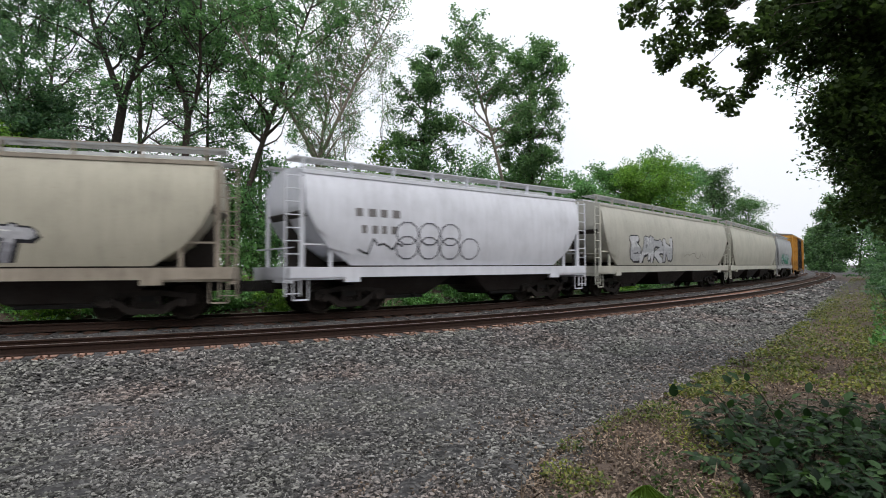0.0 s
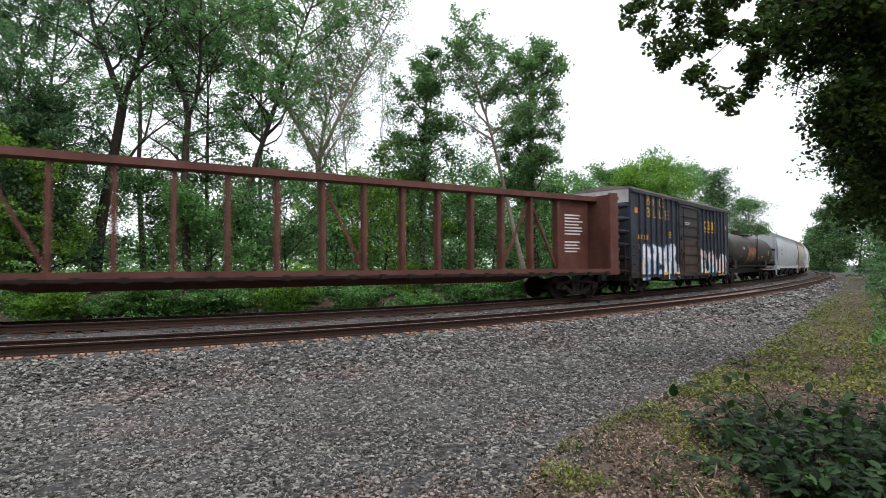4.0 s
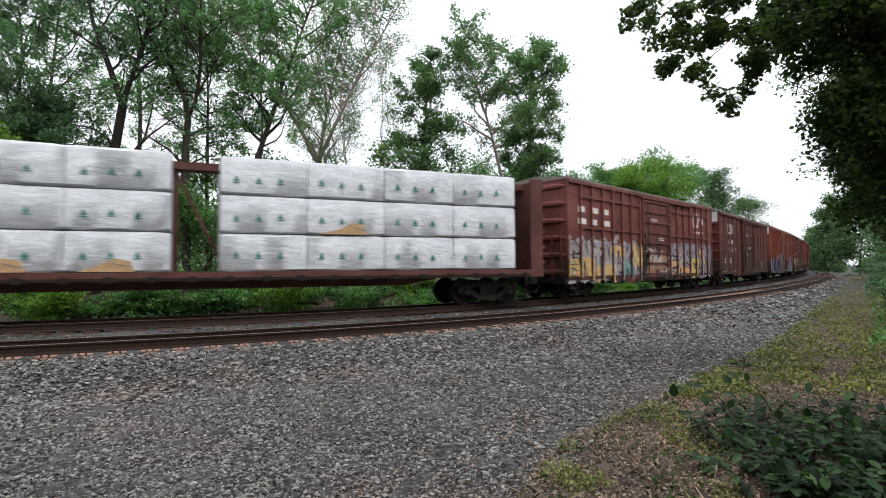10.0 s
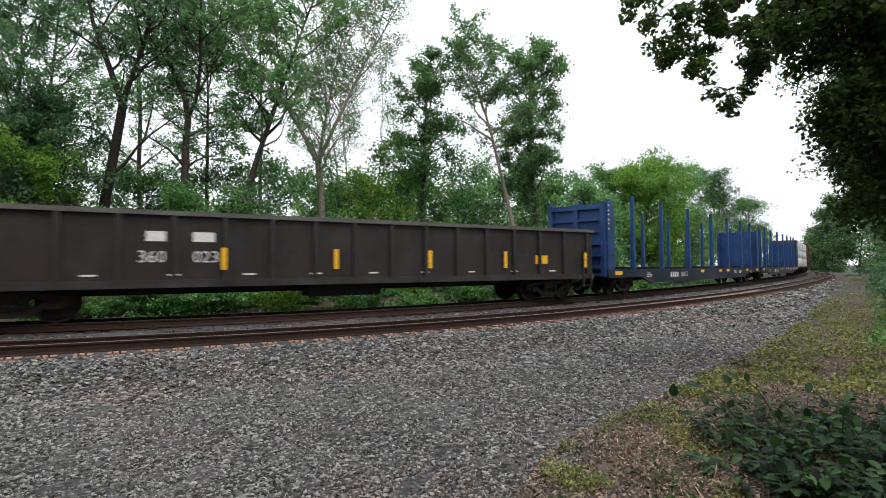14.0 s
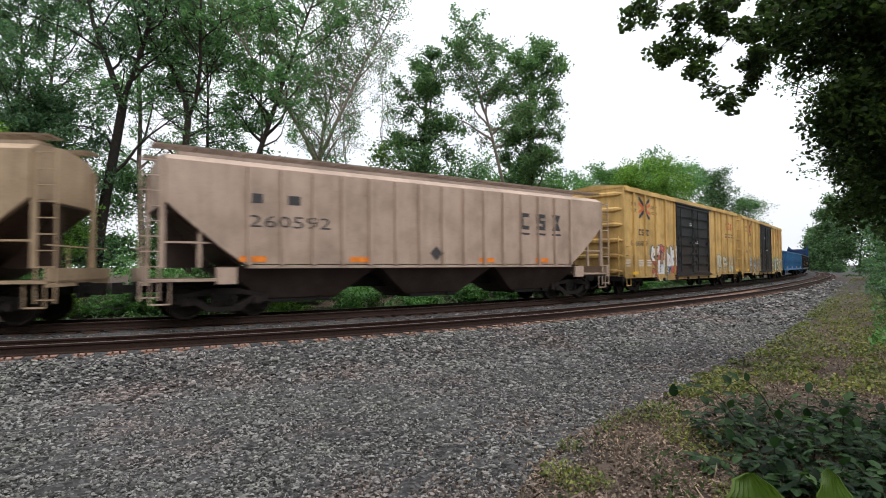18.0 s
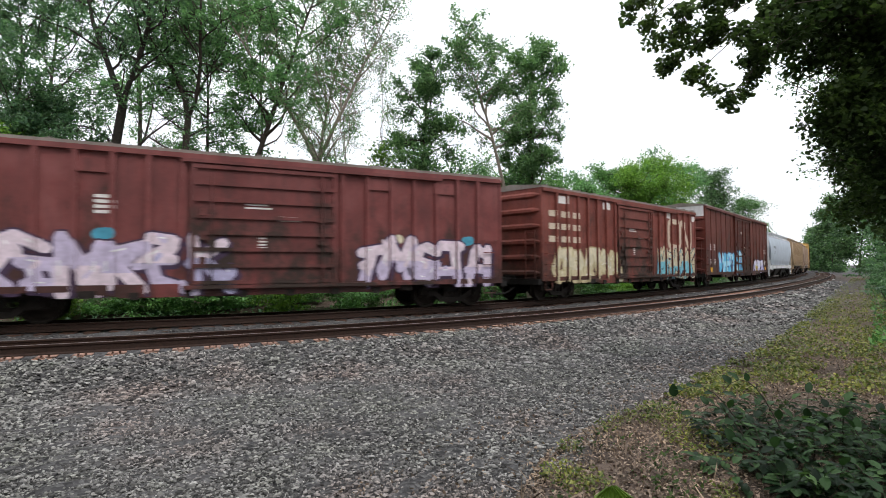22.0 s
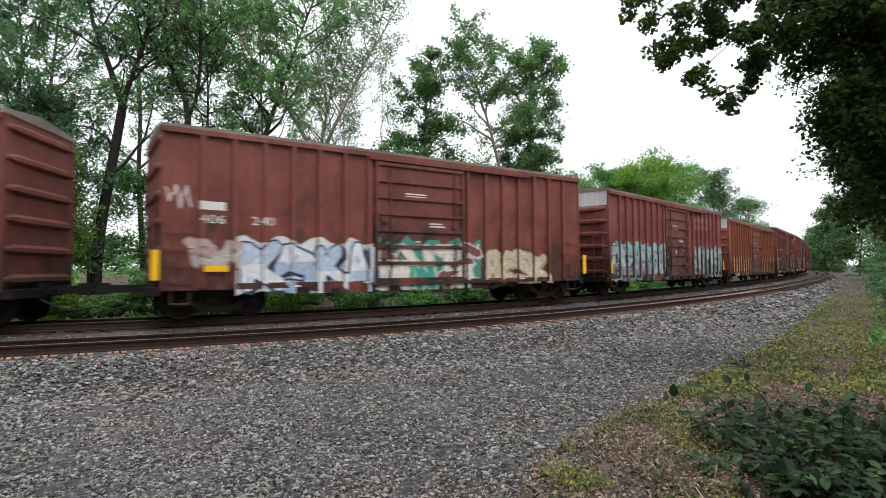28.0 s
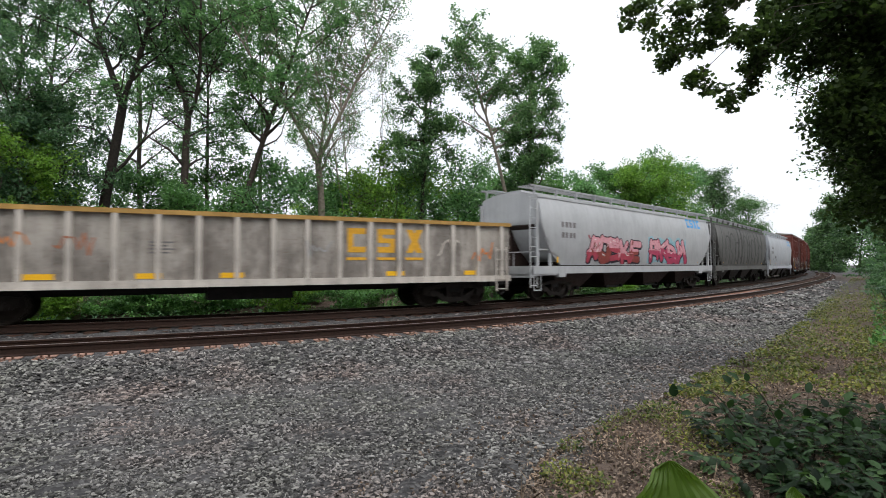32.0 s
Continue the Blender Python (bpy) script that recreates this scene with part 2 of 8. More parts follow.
WHEEL = plain("rolled_steel_wheel", (0.022, 0.017, 0.014), 0.55, 0.5, 12, 0.4)
YEL = plain("yellow_reflective_strip", (0.75, 0.42, 0.02), 0.45, 0, 30, 0.15)
WHITE = plain("white_stencil_paint", (0.62, 0.60, 0.58), 0.6, 0, 30, 0.2)
GREYLET = plain("faded_grey_stencil", (0.16, 0.15, 0.15), 0.6, 0, 30, 0.25)

# ---- ground, one sheet to the horizon ----
def axis(lo, hi, fine, far):
    a = list(np.arange(lo, hi + 1e-6, fine))
    d = fine
    while a[-1] < far:
        d *= 1.22
        a.append(a[-1] + d)
    d = fine
    while a[0] > -far:
        d *= 1.22
        a.insert(0, a[0] - d)
    return np.array(a)


def build_ground():
    gx, gy = axis(-16, 16, 0.16, 1800), axis(1, 24, 0.16, 1800)
    X, Y = np.meshgrid(gx, gy)
    x, y = X.ravel(), Y.ravel()
    w, s = side_of_line(x, y)
    z = ground_z(w, x, y)
    rng = np.random.default_rng(3)
    z = z + 0.015 * rng.standard_normal(len(z)) * (np.hypot(x, y) < 40)
    nx, ny = len(gx), len(gy)
    i = np.arange(nx * ny).reshape(ny, nx)
    f = np.stack([i[:-1, :-1], i[:-1, 1:], i[1:, 1:], i[1:, :-1]], -1).reshape(-1, 4)
    me = big_mesh("ground", np.stack([x, y, z], 1), f, [GROUND], True)
    soil = np.clip(smooth(-2.2, -4.5, w) + smooth(-0.2, 0.35, bank_depth(x, y)), 0, 1)
    soil = np.where(w < -2, smooth(2.4, 4.0, -w), soil)
    at = me.attributes.new("soil", "FLOAT", "POINT")
    at.data.foreach_set("value", soil.astype(np.float32))
    return tagged(new("ground", me), "grey crushed stone ground beside the railway line", "ground", kind="structure")


EDGE_Y = (-5.0, 3.6, 4.5, 5.4, 6.15, 6.96, 7.71, 10.1, 11.2, 15.4, 23.6, 37.0, 53.0, 73.4, 400.0)
EDGE_X = (-4.0, 0.42, 0.80, 1.18, 1.77, 2.60, 3.32, 5.45, 6.60, 10.1, 16.5, 27.2, 40.0, 56.0, 330.0)


def bank_edge(y):
    return np.interp(y, EDGE_Y, EDGE_X)


def bank_depth(x, y):
    """How far a place lies inside the overgrown bank on the camera's side."""
    # the gravel's edge runs beside the line
    return (x - bank_edge(y)) * 0.72 + 0.10 * np.sin(1.9 * y + 0.6 * x) + 0.06 * np.sin(4.7 * y - 1.3 * x)


build_ground()


def sweep(mb, profile, w0, z0, s0, s1, step, mi=0):
    """Draws a profile in w and z out along the line."""
    rings = []
    for s in np.arange(s0, s1 + 1e-6, step):
        x, y, t = at_line(s, w0)
        rings.append([(x + math.sin(t) * p, y - math.cos(t) * p, z0 + q) for p, q in profile])
    return mb.loft(rings, mi)


RAIL_PROFILE = ((-0.075, -0.185), (0.075, -0.185), (0.072, -0.168), (0.018, -0.145), (0.010, -0.05), (0.034, -0.036), (0.036, -0.006),
                (0.03, 0.0), (-0.03, 0.0), (-0.036, -0.006), (-0.034, -0.036), (-0.010, -0.05), (-0.018, -0.145), (-0.072, -0.168))


def build_track(w0, za, zb, label):
    """One track: two rails on plates on wooden sleepers."""
    track = tagged(new("railway_track"), label, "railway track", kind="structure")
    for w, z in ((w0 - 0.75, zb), (w0 + 0.75, za)):
        mb = sweep(MB(), RAIL_PROFILE, w, z, -70, 150, 1.0)
        part("rail", mb, RAIL, track)
        top = sweep(MB(), ((-0.028, 0.0005), (0.028, 0.0005), (0.02, 0.004), (-0.02, 0.004)), w, z, -70, 150, 1.0)
        part("rail_head", top, RAILTOP, track, "worn bright running surface")
    tie = MB().box(-1.3, 1.3, -0.115, 0.115, -0.18, 0.0).mesh("sleeper", [TIE])
    plate = MB().box(-0.3, 0.3, -0.16, 0.16, 0.002, 0.02)
    for px, py in ((-0.12, -0.06), (0.12, 0.06), (-0.12, 0.06), (0.12, -0.06)):
        plate.box(px - 0.02, px + 0.02, py - 0.015, py + 0.015, 0.02, 0.055)
    plate = plate.mesh("tie_plate", [PLATE if w0 > 1 else PLATE_DARK])
    far_t, far_p = MB(), MB()
    rng = random.Random(5)
    for i in range(-60, 240):
        s = i * 0.51
        x, y, t = at_line(s, w0)
        tilt = math.atan2(zb - za, 1.5)
        m = Matrix.Translation((x, y, (za + zb) / 2 - 0.205)) @ Matrix.Rotation(t - math.pi / 2 + rng.uniform(-0.02, 0.02), 4, "Z") @ Matrix.Rotation(-tilt, 4, "Y")
        if -24 < s < 22 and w0 > 1:
            ob = part("sleeper", tie, None, track, loc=m)
            for q in (-0.75, 0.75):
                part("tie_plate", plate, None, ob, loc=(q, 0, 0))
        else:
            mm = [m @ Vector(v.co) for v in tie.vertices]
            far_t.add(mm, [tuple(p.vertices) for p in tie.polygons])
            for q in (-0.75, 0.75):
                far_p.add([m @ (Vector(v.co) + Vector((q, 0, 0))) for v in plate.vertices][:8], [tuple(p.vertices) for p in plate.polygons][:6])
    tagged(part("far_sleeper", far_t, TIE, track), kind="stuff")
    tagged(part("far_tie_plate", far_p, PLATE_DARK, track), kind="stuff")
    return track


build_track(0.0, 0.0, -0.03, "main railway track with rusty rails on wooden sleepers")
build_track(NEAR_W, -0.055, -0.12, "empty railway track with rusty rails and orange tie plates")


def stones(name, n, region, size, mat, label, seed, keep_flat=True):
    """Loose crushed stones: tilted flat-topped shards, or small pyramids further off."""
    rng = np.random.default_rng(seed)
    y = region[2] * (region[3] / region[2]) ** rng.random(n)
    x = rng.uniform(np.maximum(region[0], -0.9 * y - 1), np.minimum(region[1], 0.9 * y + 1))
    w, s = side_of_line(x, y)
    ok = region[4](x, y, w, s, rng.random(n))
    x, y, w = x[ok], y[ok], w[ok]
    n = len(x)
    z = ground_z(w, x, y)
    coarse = np.where(w < 8.2 + 0.5 * np.sin(0.7 * x), 1.25, 0.9) * (0.52 + 0.052 * y)
    r = size * (0.45 + 0.85 * rng.random(n) ** 1.6) * coarse
    ang = (np.arange(4) * math.pi / 2)[None] + rng.uniform(-0.5, 0.5, (n, 4)) + rng.uniform(0, 6.28, (n, 1))
    rad = rng.uniform(0.6, 1.2, (n, 4))
    rim = np.stack([np.cos(ang) * rad, np.sin(ang) * rad, np.full((n, 4), -0.55)], -1)
    if keep_flat:
        k = rng.uniform(0.62, 0.9, (n, 4, 1))
        top = np.concatenate([rim[..., :2] * k, rng.uniform(0.05, 0.55, (n, 4, 1))], -1)
        v = np.concatenate([rim, top], 1)
        face = np.array([(4, 5, 6, 7), (0, 1, 5, 4), (1, 2, 6, 5), (2, 3, 7, 6), (3, 0, 4, 7)])
    else:
        v = np.concatenate([rim, rng.uniform(-0.4, 0.4, (n, 1, 3)) + np.array((0, 0, 0.5))], 1)
        face = np.array([(0, 1, 4), (1, 2, 4), (2, 3, 4), (3, 0, 4)])
    v = v * np.stack([rng.uniform(1.0, 1.75, n), rng.uniform(0.55, 0.95, n), rng.uniform(0.35, 0.8, n)], 1)[:, None]
    turn, tip = rng.uniform(0, 6.28, n), rng.normal(0, 0.42, n)
    c, d = np.cos(tip)[:, None], np.sin(tip)[:, None]
    v = np.stack([v[..., 0], v[..., 1] * c - v[..., 2] * d, v[..., 1] * d + v[..., 2] * c], -1)
    c, d = np.cos(turn)[:, None], np.sin(turn)[:, None]
    v = np.stack([v[..., 0] * c - v[..., 1] * d, v[..., 0] * d + v[..., 1] * c, v[..., 2]], -1)
    v = v * r[:, None, None] + np.stack([x, y, z + r * rng.uniform(0.0, 1.15, n)], 1)[:, None]
    f = (np.arange(n)[:, None, None] * v.shape[1] + face[None]).reshape(-1, face.shape[1])
    me = big_mesh(name, v.reshape(-1, 3), f, [mat])
    return tagged(new(name, me), label, "ballast", kind="stuff")


def stone_mat():
    m, nt, b = nodes_of("crushed_ballast_stone")
    g = nt.nodes.new("ShaderNodeNewGeometry")
    c = ramp(nt, g.outputs["Random Per Island"], [(0, (0.021, 0.020, 0.020)), (0.3, (0.070, 0.0665, 0.0645)), (0.75, (0.170, 0.163, 0.157)), (1, (0.30, 0.289, 0.273))]).outputs["Color"]
    nz = noise_node(nt, 40, 5)
    c = mix(nt, 0.5, c, ramp(nt, nz.outputs["Fac"], [(0.3, (0.5, 0.5, 0.5)), (0.7, (1.4, 1.4, 1.38))]).outputs["Color"], "MULTIPLY")
    # rusty brown and mossy patches over the bed
    patch = noise_node(nt, 0.42, 5)
    warm = ramp(nt, patch.outputs["Fac"], [(0.36, (0.96, 1.0, 0.92)), (0.5, (1, 1, 1)), (0.66, (1.12, 0.95, 0.90))]).outputs["Color"]
    nt.links.new(mix(nt, 1.0, c, warm, "MULTIPLY"), b.inputs["Base Color"])
    b.inputs["Roughness"].default_value = 0.85
    b.inputs["Specular IOR Level"].default_value = 0.25
    bump(nt, b, nz.outputs["Fac"], 0.4, 0.01)
    return m


STONE = stone_mat()


def on_bed(x, y, w, s, u):
    ok = (w > 5.12) & (y > 2.6) & (bank_depth(x, y) < 0.0 + 0.25 * u ** 6)
    return ok & (u < 1.0 - 0.25 * smooth(9.0, 14.0, w) * (y < 7))


def on_bed_far(x, y, w, s, u):
    return (((w > 5.12) & (w < 9)) | ((w > 1.35) & (w < 2.5))) & (y > 9) & (np.abs(x) < 1.05 * y)


def on_verge(x, y, w, s, u):
    return (w > 5.12) & (bank_depth(x, y) < 0.05) & ((x > 12) | (y > 19)) & (x < 0.8 * y) & (u < 1.2 - 0.022 * y)


stones("ballast_stones", 205000, (-20, 14, 3.6, 22, on_bed), 0.0285, STONE, "grey crushed ballast stones beside the track", 1)
stones("ballast_stones", 70000, (4, 44, 9, 60, on_verge), 0.036, STONE, "grey crushed stones along the service track", 3, False)
stones("ballast_stones", 26000, (-16, 40, 8, 48, on_bed_far), 0.022, STONE, "grey crushed ballast stones between the tracks", 2, False)

# ---- trees and plants ----
BARK = plain("grey_brown_bark", (0.052, 0.042, 0.034), 0.95, 0, 10, 0.45)
BARK_DARK = plain("blackish_bark", (0.034, 0.028, 0.024), 0.95, 0, 10, 0.4)
BARK_PALE = plain("pale_grey_bark", (0.19, 0.165, 0.13), 0.95, 0, 10, 0.4)
LEAF_A = leaf_mat("green_tree_leaves", [(0.058, 0.132, 0.066), (0.095, 0.208, 0.098), (0.145, 0.290, 0.135), (0.21, 0.38, 0.185)], glow=0.48)
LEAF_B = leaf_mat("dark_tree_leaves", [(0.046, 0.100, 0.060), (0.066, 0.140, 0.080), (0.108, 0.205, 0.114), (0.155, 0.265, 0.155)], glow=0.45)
LEAF_L = leaf_mat("light_green_leaves", [(0.075, 0.155, 0.030), (0.135, 0.265, 0.046), (0.215, 0.370, 0.072)], glow=0.42)
LEAF_S = leaf_mat("shrub_leaves", [(0.038, 0.098, 0.034), (0.080, 0.185, 0.062), (0.145, 0.295, 0.105)], glow=0.42)
LEAF_W = leaf_mat("bank_tree_leaves", [(0.032, 0.070, 0.034), (0.075, 0.150, 0.070), (0.155, 0.270, 0.130)], glow=0.38)
# shade of near undersides is put into this darker leaf colour
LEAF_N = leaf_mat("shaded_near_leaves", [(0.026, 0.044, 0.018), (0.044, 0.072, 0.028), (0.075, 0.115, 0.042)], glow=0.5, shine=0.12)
LEAF_F = leaf_mat("fern_green_leaves", [(0.06, 0.145, 0.052), (0.105, 0.235, 0.085), (0.165, 0.33, 0.12)], glow=0.42)
LEAF_T = leaf_mat("pale_locust_leaves", [(0.050, 0.108, 0.056), (0.082, 0.165, 0.080), (0.130, 0.240, 0.112), (0.19, 0.31, 0.155)], glow=0.47)
LEAF_Y = leaf_mat("yellow_green_weeds", [(0.055, 0.082, 0.020), (0.13, 0.155, 0.038), (0.26, 0.25, 0.075), (0.06, 0.105, 0.026), (0.15, 0.12, 0.058)])
LITTER = leaf_mat("dry_leaf_litter", [(0.055, 0.037, 0.029), (0.135, 0.094, 0.072), (0.31, 0.235, 0.19), (0.032, 0.024, 0.020)], 0.8, 0.05)
GRASS = leaf_mat("grass_blades", [(0.045, 0.085, 0.028), (0.075, 0.125, 0.042), (0.11, 0.155, 0.055)], 0.5, 0.3)


def leaf_cards(pts, size, rng, flat=0.5, shape=0.55, simple=False):
    """Leaves as small folded blades at the places given."""
    n = len(pts)
    d = rng.normal(size=(n, 3))
    d[:, 2] = d[:, 2] * 0.6 - 0.25
    d /= np.linalg.norm(d, axis=1)[:, None]
    up = rng.normal(size=(n, 3)) * (1 - flat) + np.array([0, 0, 1.0]) * flat
    s = np.cross(d, up)
    s /= np.linalg.norm(s, axis=1)[:, None] + 1e-9
    nn = np.cross(s, d)
    L = size * rng.uniform(0.6, 1.25, n)[:, None]
    W = L * shape
    if simple:
        v = np.stack([pts - d * L * 0.5 + s * W * 0.5, pts + d * L * 0.5, pts - d * L * 0.4 - s * W * 0.5], 1)
        return v.reshape(-1, 3), np.arange(n * 3).reshape(-1, 3)
    v = np.stack([pts - d * L * 0.5, pts + s * W * 0.5 + nn * W * 0.12 - d * L * 0.06, pts + d * L * 0.5, pts - s * W * 0.5 + nn * W * 0.12 - d * L * 0.06], 1)
    return v.reshape(-1, 3), np.arange(n * 4).reshape(-1, 4)


def tube(mb, pts, r0, r1, n=6):
    """A tapered limb along points."""
    rings = []
    k = len(pts)
    for i, p in enumerate(pts):
        d = (pts[min(i + 1, k - 1)] - pts[max(i - 1, 0)])
        d = d / (np.linalg.norm(d) + 1e-9)
        u = np.cross(d, (0.31, 0.95, 0.05))
        u /= np.linalg.norm(u) + 1e-9
        v = np.cross(d, u)
        r = r0 + (r1 - r0) * (i / (k - 1)) ** 0.8
        rings.append([tuple(p + r * (math.cos(6.2832 * j / n) * u + math.sin(6.2832 * j / n) * v)) for j in range(n)])
    mb.loft(rings)


def limb(rng, start, direc, length, n, wander, lift):
    pts, d = [np.array(start, float)], np.array(direc, float)
    for _ in range(n):
        d = d + rng.normal(size=3) * wander + np.array([0, 0, lift])
        d /= np.linalg.norm(d)
        pts.append(pts[-1] + d * length / n)
    return pts, d


def make_tree(base, height, lean=(0, 0), crown=0.45, spread=3.2, leaves=9000, size=0.17, r=0.2, seed=1, leaf=None, bark=None, limbs=13, ivy=0.0, stems=1,
              label="tall leafy tree beside the railway", tuft=0.55, up=0.8, fork=0.0, bow=0.0, gaps=0.25):
    """A tree: a leaning tapered trunk that may fork, ascending limbs and twigs, and a crown of many leaves in uneven clumps."""
    rng = np.random.default_rng(seed)
    leaf, bark = leaf or LEAF_A, bark or BARK
    wood, tips = MB(), []

    def tip(p, wgt):
        tips.append((p, wgt * (0.15 if rng.random() < gaps else rng.uniform(0.6, 1.5))))

    def dress(P, c0, n, r0, reach):
        """Limbs along one leader, from the fraction c0 of its length up."""
        for j in range(n):
            g = (j + rng.random()) / n
            q = (c0 + (1 - c0) * g) * (len(P) - 1)
            i = min(int(q), len(P) - 2)
            p0 = P[i] + (P[i + 1] - P[i]) * (q - i)
            a = j * 2.4 + rng.uniform(-0.5, 0.5) + seed
            d = np.array([math.cos(a), math.sin(a), up * rng.uniform(0.5, 1.3) + 0.35 * g])
            d /= np.linalg.norm(d)
            ll = reach * (0.35 + 0.75 * math.sin(math.pi * (0.22 + 0.68 * g)) ** 0.8) * rng.uniform(0.65, 1.15)
            lp, ld = limb(rng, p0, d, ll, 6, 0.2, 0.0)
            tube(wood, lp, max(0.02, r0 * 0.4 * (1.15 - g * 0.7)), 0.012, 5)
            tip(lp[-1], 1.0)
            for t in range(7):
                i2 = int(rng.integers(2, 7))
                dd = 0.7 * ld + rng.normal(size=3) * np.array([0.8, 0.8, 0.7])
                dd /= np.linalg.norm(dd)
                sp, sdr = limb(rng, lp[i2], dd, ll * rng.uniform(0.22, 0.5), 3, 0.25, 0.02)
                tube(wood, sp, 0.022, 0.007, 3)
                tip(sp[-1], 1.0)
                tip(sp[2], 0.6)
                for u in range(2):
                    e2 = sp[1 + u] + (rng.normal(size=3) * 0.6 + sdr * 0.4) * ll * 0.17
                    tube(wood, [sp[1 + u], e2], 0.011, 0.005, 3)
                    tip(e2, 0.8)

    for k in range(stems):
        ln = np.array([lean[0], lean[1], height]) + (rng.normal(size=3) * np.array([1, 1, 0]) * height * 0.15 if stems > 1 else 0)
        L = np.linalg.norm(ln) * (1 if k == 0 else rng.uniform(0.8, 1))
        pts, d = limb(rng, (0, 0, -0.3), ln / np.linalg.norm(ln), L, 12, 0.035, 0.008)
        P = np.array(pts)
        f = np.linspace(0, 1, len(P))
        P[:, 0] += bow * np.sin(math.pi * f)
        rk = r if stems == 1 else r * 0.7
        if fork:
            i = max(2, int(fork * 12))
            tube(wood, list(P[:i + 1]), rk, rk * 0.72, 9)
            for q, (dx, dy) in enumerate(((-0.45, 0.1), (0.5, -0.1), (0.1, 0.45))):
                fd = np.array([dx, dy, 1.0])
                fp, _ = limb(rng, P[i], fd / np.linalg.norm(fd), (L - np.linalg.norm(P[i])) * (1.0 - 0.12 * q), 9, 0.09, 0.02)
                tube(wood, fp, rk * (0.62 - 0.1 * q), rk * 0.1, 7)
                dress(np.array(fp), 0.15, max(4, limbs // 2), rk * 0.6, spread * 0.85)
            low = P[:i + 1]
            dress(low, min(0.9, crown / fork), max(2, limbs // 6), rk, spread * 0.9)
        else:
            tube(wood, list(P), rk, rk * 0.12, 8)
            dress(P, crown, max(4, limbs // stems), rk, spread)
        if ivy:
            for q in np.arange(0.06, ivy, 0.03):
                i = min(int(q * (len(P) - 1)), len(P) - 2)
                tips.append((P[i] + (P[i + 1] - P[i]) * (q * (len(P) - 1) - i), 2.6))
    wt = np.array([t[1] for t in tips])
    pick = rng.choice(len(tips), leaves, p=wt / wt.sum())
    c = np.array([t[0] for t in tips])[pick]
    rad = tuft * (0.55 + 0.7 * rng.random(len(tips)))[pick][:, None]
    off = rng.normal(size=(leaves, 3))
    off /= np.linalg.norm(off, axis=1)[:, None]
    pts = c + off * rad * (rng.random((leaves, 1)) ** 0.55) * np.array([1.0, 1.0, 0.8])
    v, f = leaf_cards(pts, size, rng, 0.5, 0.62, True)
    tree = tagged(new("tree"), label, "tree", "trees along the line")
    tree.matrix_basis = Matrix.Translation(base)
    part("trunk", wood, bark, tree, "bare grey-brown trunk with limbs", flat=False)
    part("crown", big_mesh("crown", v, f, [leaf]), None, tree, "loose leafy crown")
    return tree


def ground_at(x, y):
    w, _ = side_of_line([x], [y])
    return float(ground_z(w, np.array([x]), np.array([y]))[0])


def place(px, depth):
    """Plan position of a bearing, given as a fraction of the depth to the side."""
    return px * depth, depth


def far_tree(bx, depth, **kw):
    x, y = place(bx, depth)
    return make_tree((x, y, ground_at(x, y)), **kw)



def make_shrub(base, height, spread, leaves, size, seed, leaf, label, group="shrubs beyond the line", name="shrub", category="shrub", stems=7):
    """A bush: thin stems from the ground and leaves in loose clumps on them."""
    rng = np.random.default_rng(seed)
    wood, tips = MB(), []
    for k in range(stems):
        a = k * 2.4 + rng.uniform(-0.4, 0.4)
        d = np.array([math.cos(a) * spread / height * 0.9, math.sin(a) * spread / height * 0.9, 1.0])
        d /= np.linalg.norm(d)
        pts, dd = limb(rng, (rng.uniform(-0.3, 0.3), rng.uniform(-0.3, 0.3), -0.1), d, height * rng.uniform(0.65, 1.05), 5, 0.12, -0.03)
        tube(wood, pts, 0.025, 0.006, 4)
        for i in range(1, 6):
            tips.append(pts[i])
            for _ in range(2):
                tips.append(pts[i] + rng.normal(size=3) * np.array([0.35, 0.35, 0.2]) * spread * 0.5)
    tips = np.array(tips)
    tips[:, 2] = np.maximum(tips[:, 2], 0.08)
    pick = rng.integers(0, len(tips), leaves)
    off = rng.normal(size=(leaves, 3))
    off /= np.linalg.norm(off, axis=1)[:, None]
    pts = tips[pick] + off * rng.random((leaves, 1)) ** 0.5 * np.array([0.46, 0.46, 0.13]) * max(0.6, spread * 0.45)
    pts[:, 2] = np.maximum(pts[:, 2], 0.03)
    v, f = leaf_cards(pts, size, rng, 0.8, 0.6, True)
    ob = tagged(new(name), label, category, group)
    ob.matrix_basis = Matrix.Translation(base)
    part("stem", wood, BARK, ob)
    part("foliage", big_mesh("foliage", v, f, [leaf]), None, ob, "dense small leaves")
    return ob


# the wood beyond the train: bearing to the side, depth, then its shape
far_tree(-0.96, 25, height=16, lean=(0.5, 0), crown=0.2, spread=4.4, leaves=20000, seed=10, leaf=LEAF_B, r=0.2, tuft=0.5, limbs=20)
far_tree(-0.815, 27, height=19, lean=(0.2, 0), crown=0.22, spread=4.6, leaves=22000, seed=11, leaf=LEAF_B, r=0.17, tuft=0.46, limbs=22)
far_tree(-0.775, 34, height=24, lean=(0.8, 0), crown=0.3, spread=5.2, leaves=18000, seed=12, leaf=LEAF_A, r=0.2, tuft=0.54, limbs=18)
far_tree(-0.648, 26, height=19, lean=(1.0, 0), crown=0.24, spread=5.0, leaves=15500, seed=13, leaf=LEAF_B, bark=BARK_DARK, r=0.27, tuft=0.46, limbs=22, fork=0.5)
far_tree(-0.56, 36, height=25, lean=(0.5, 0), crown=0.3, spread=5.0, leaves=15000, seed=14, leaf=LEAF_A, r=0.22, tuft=0.54, limbs=20)
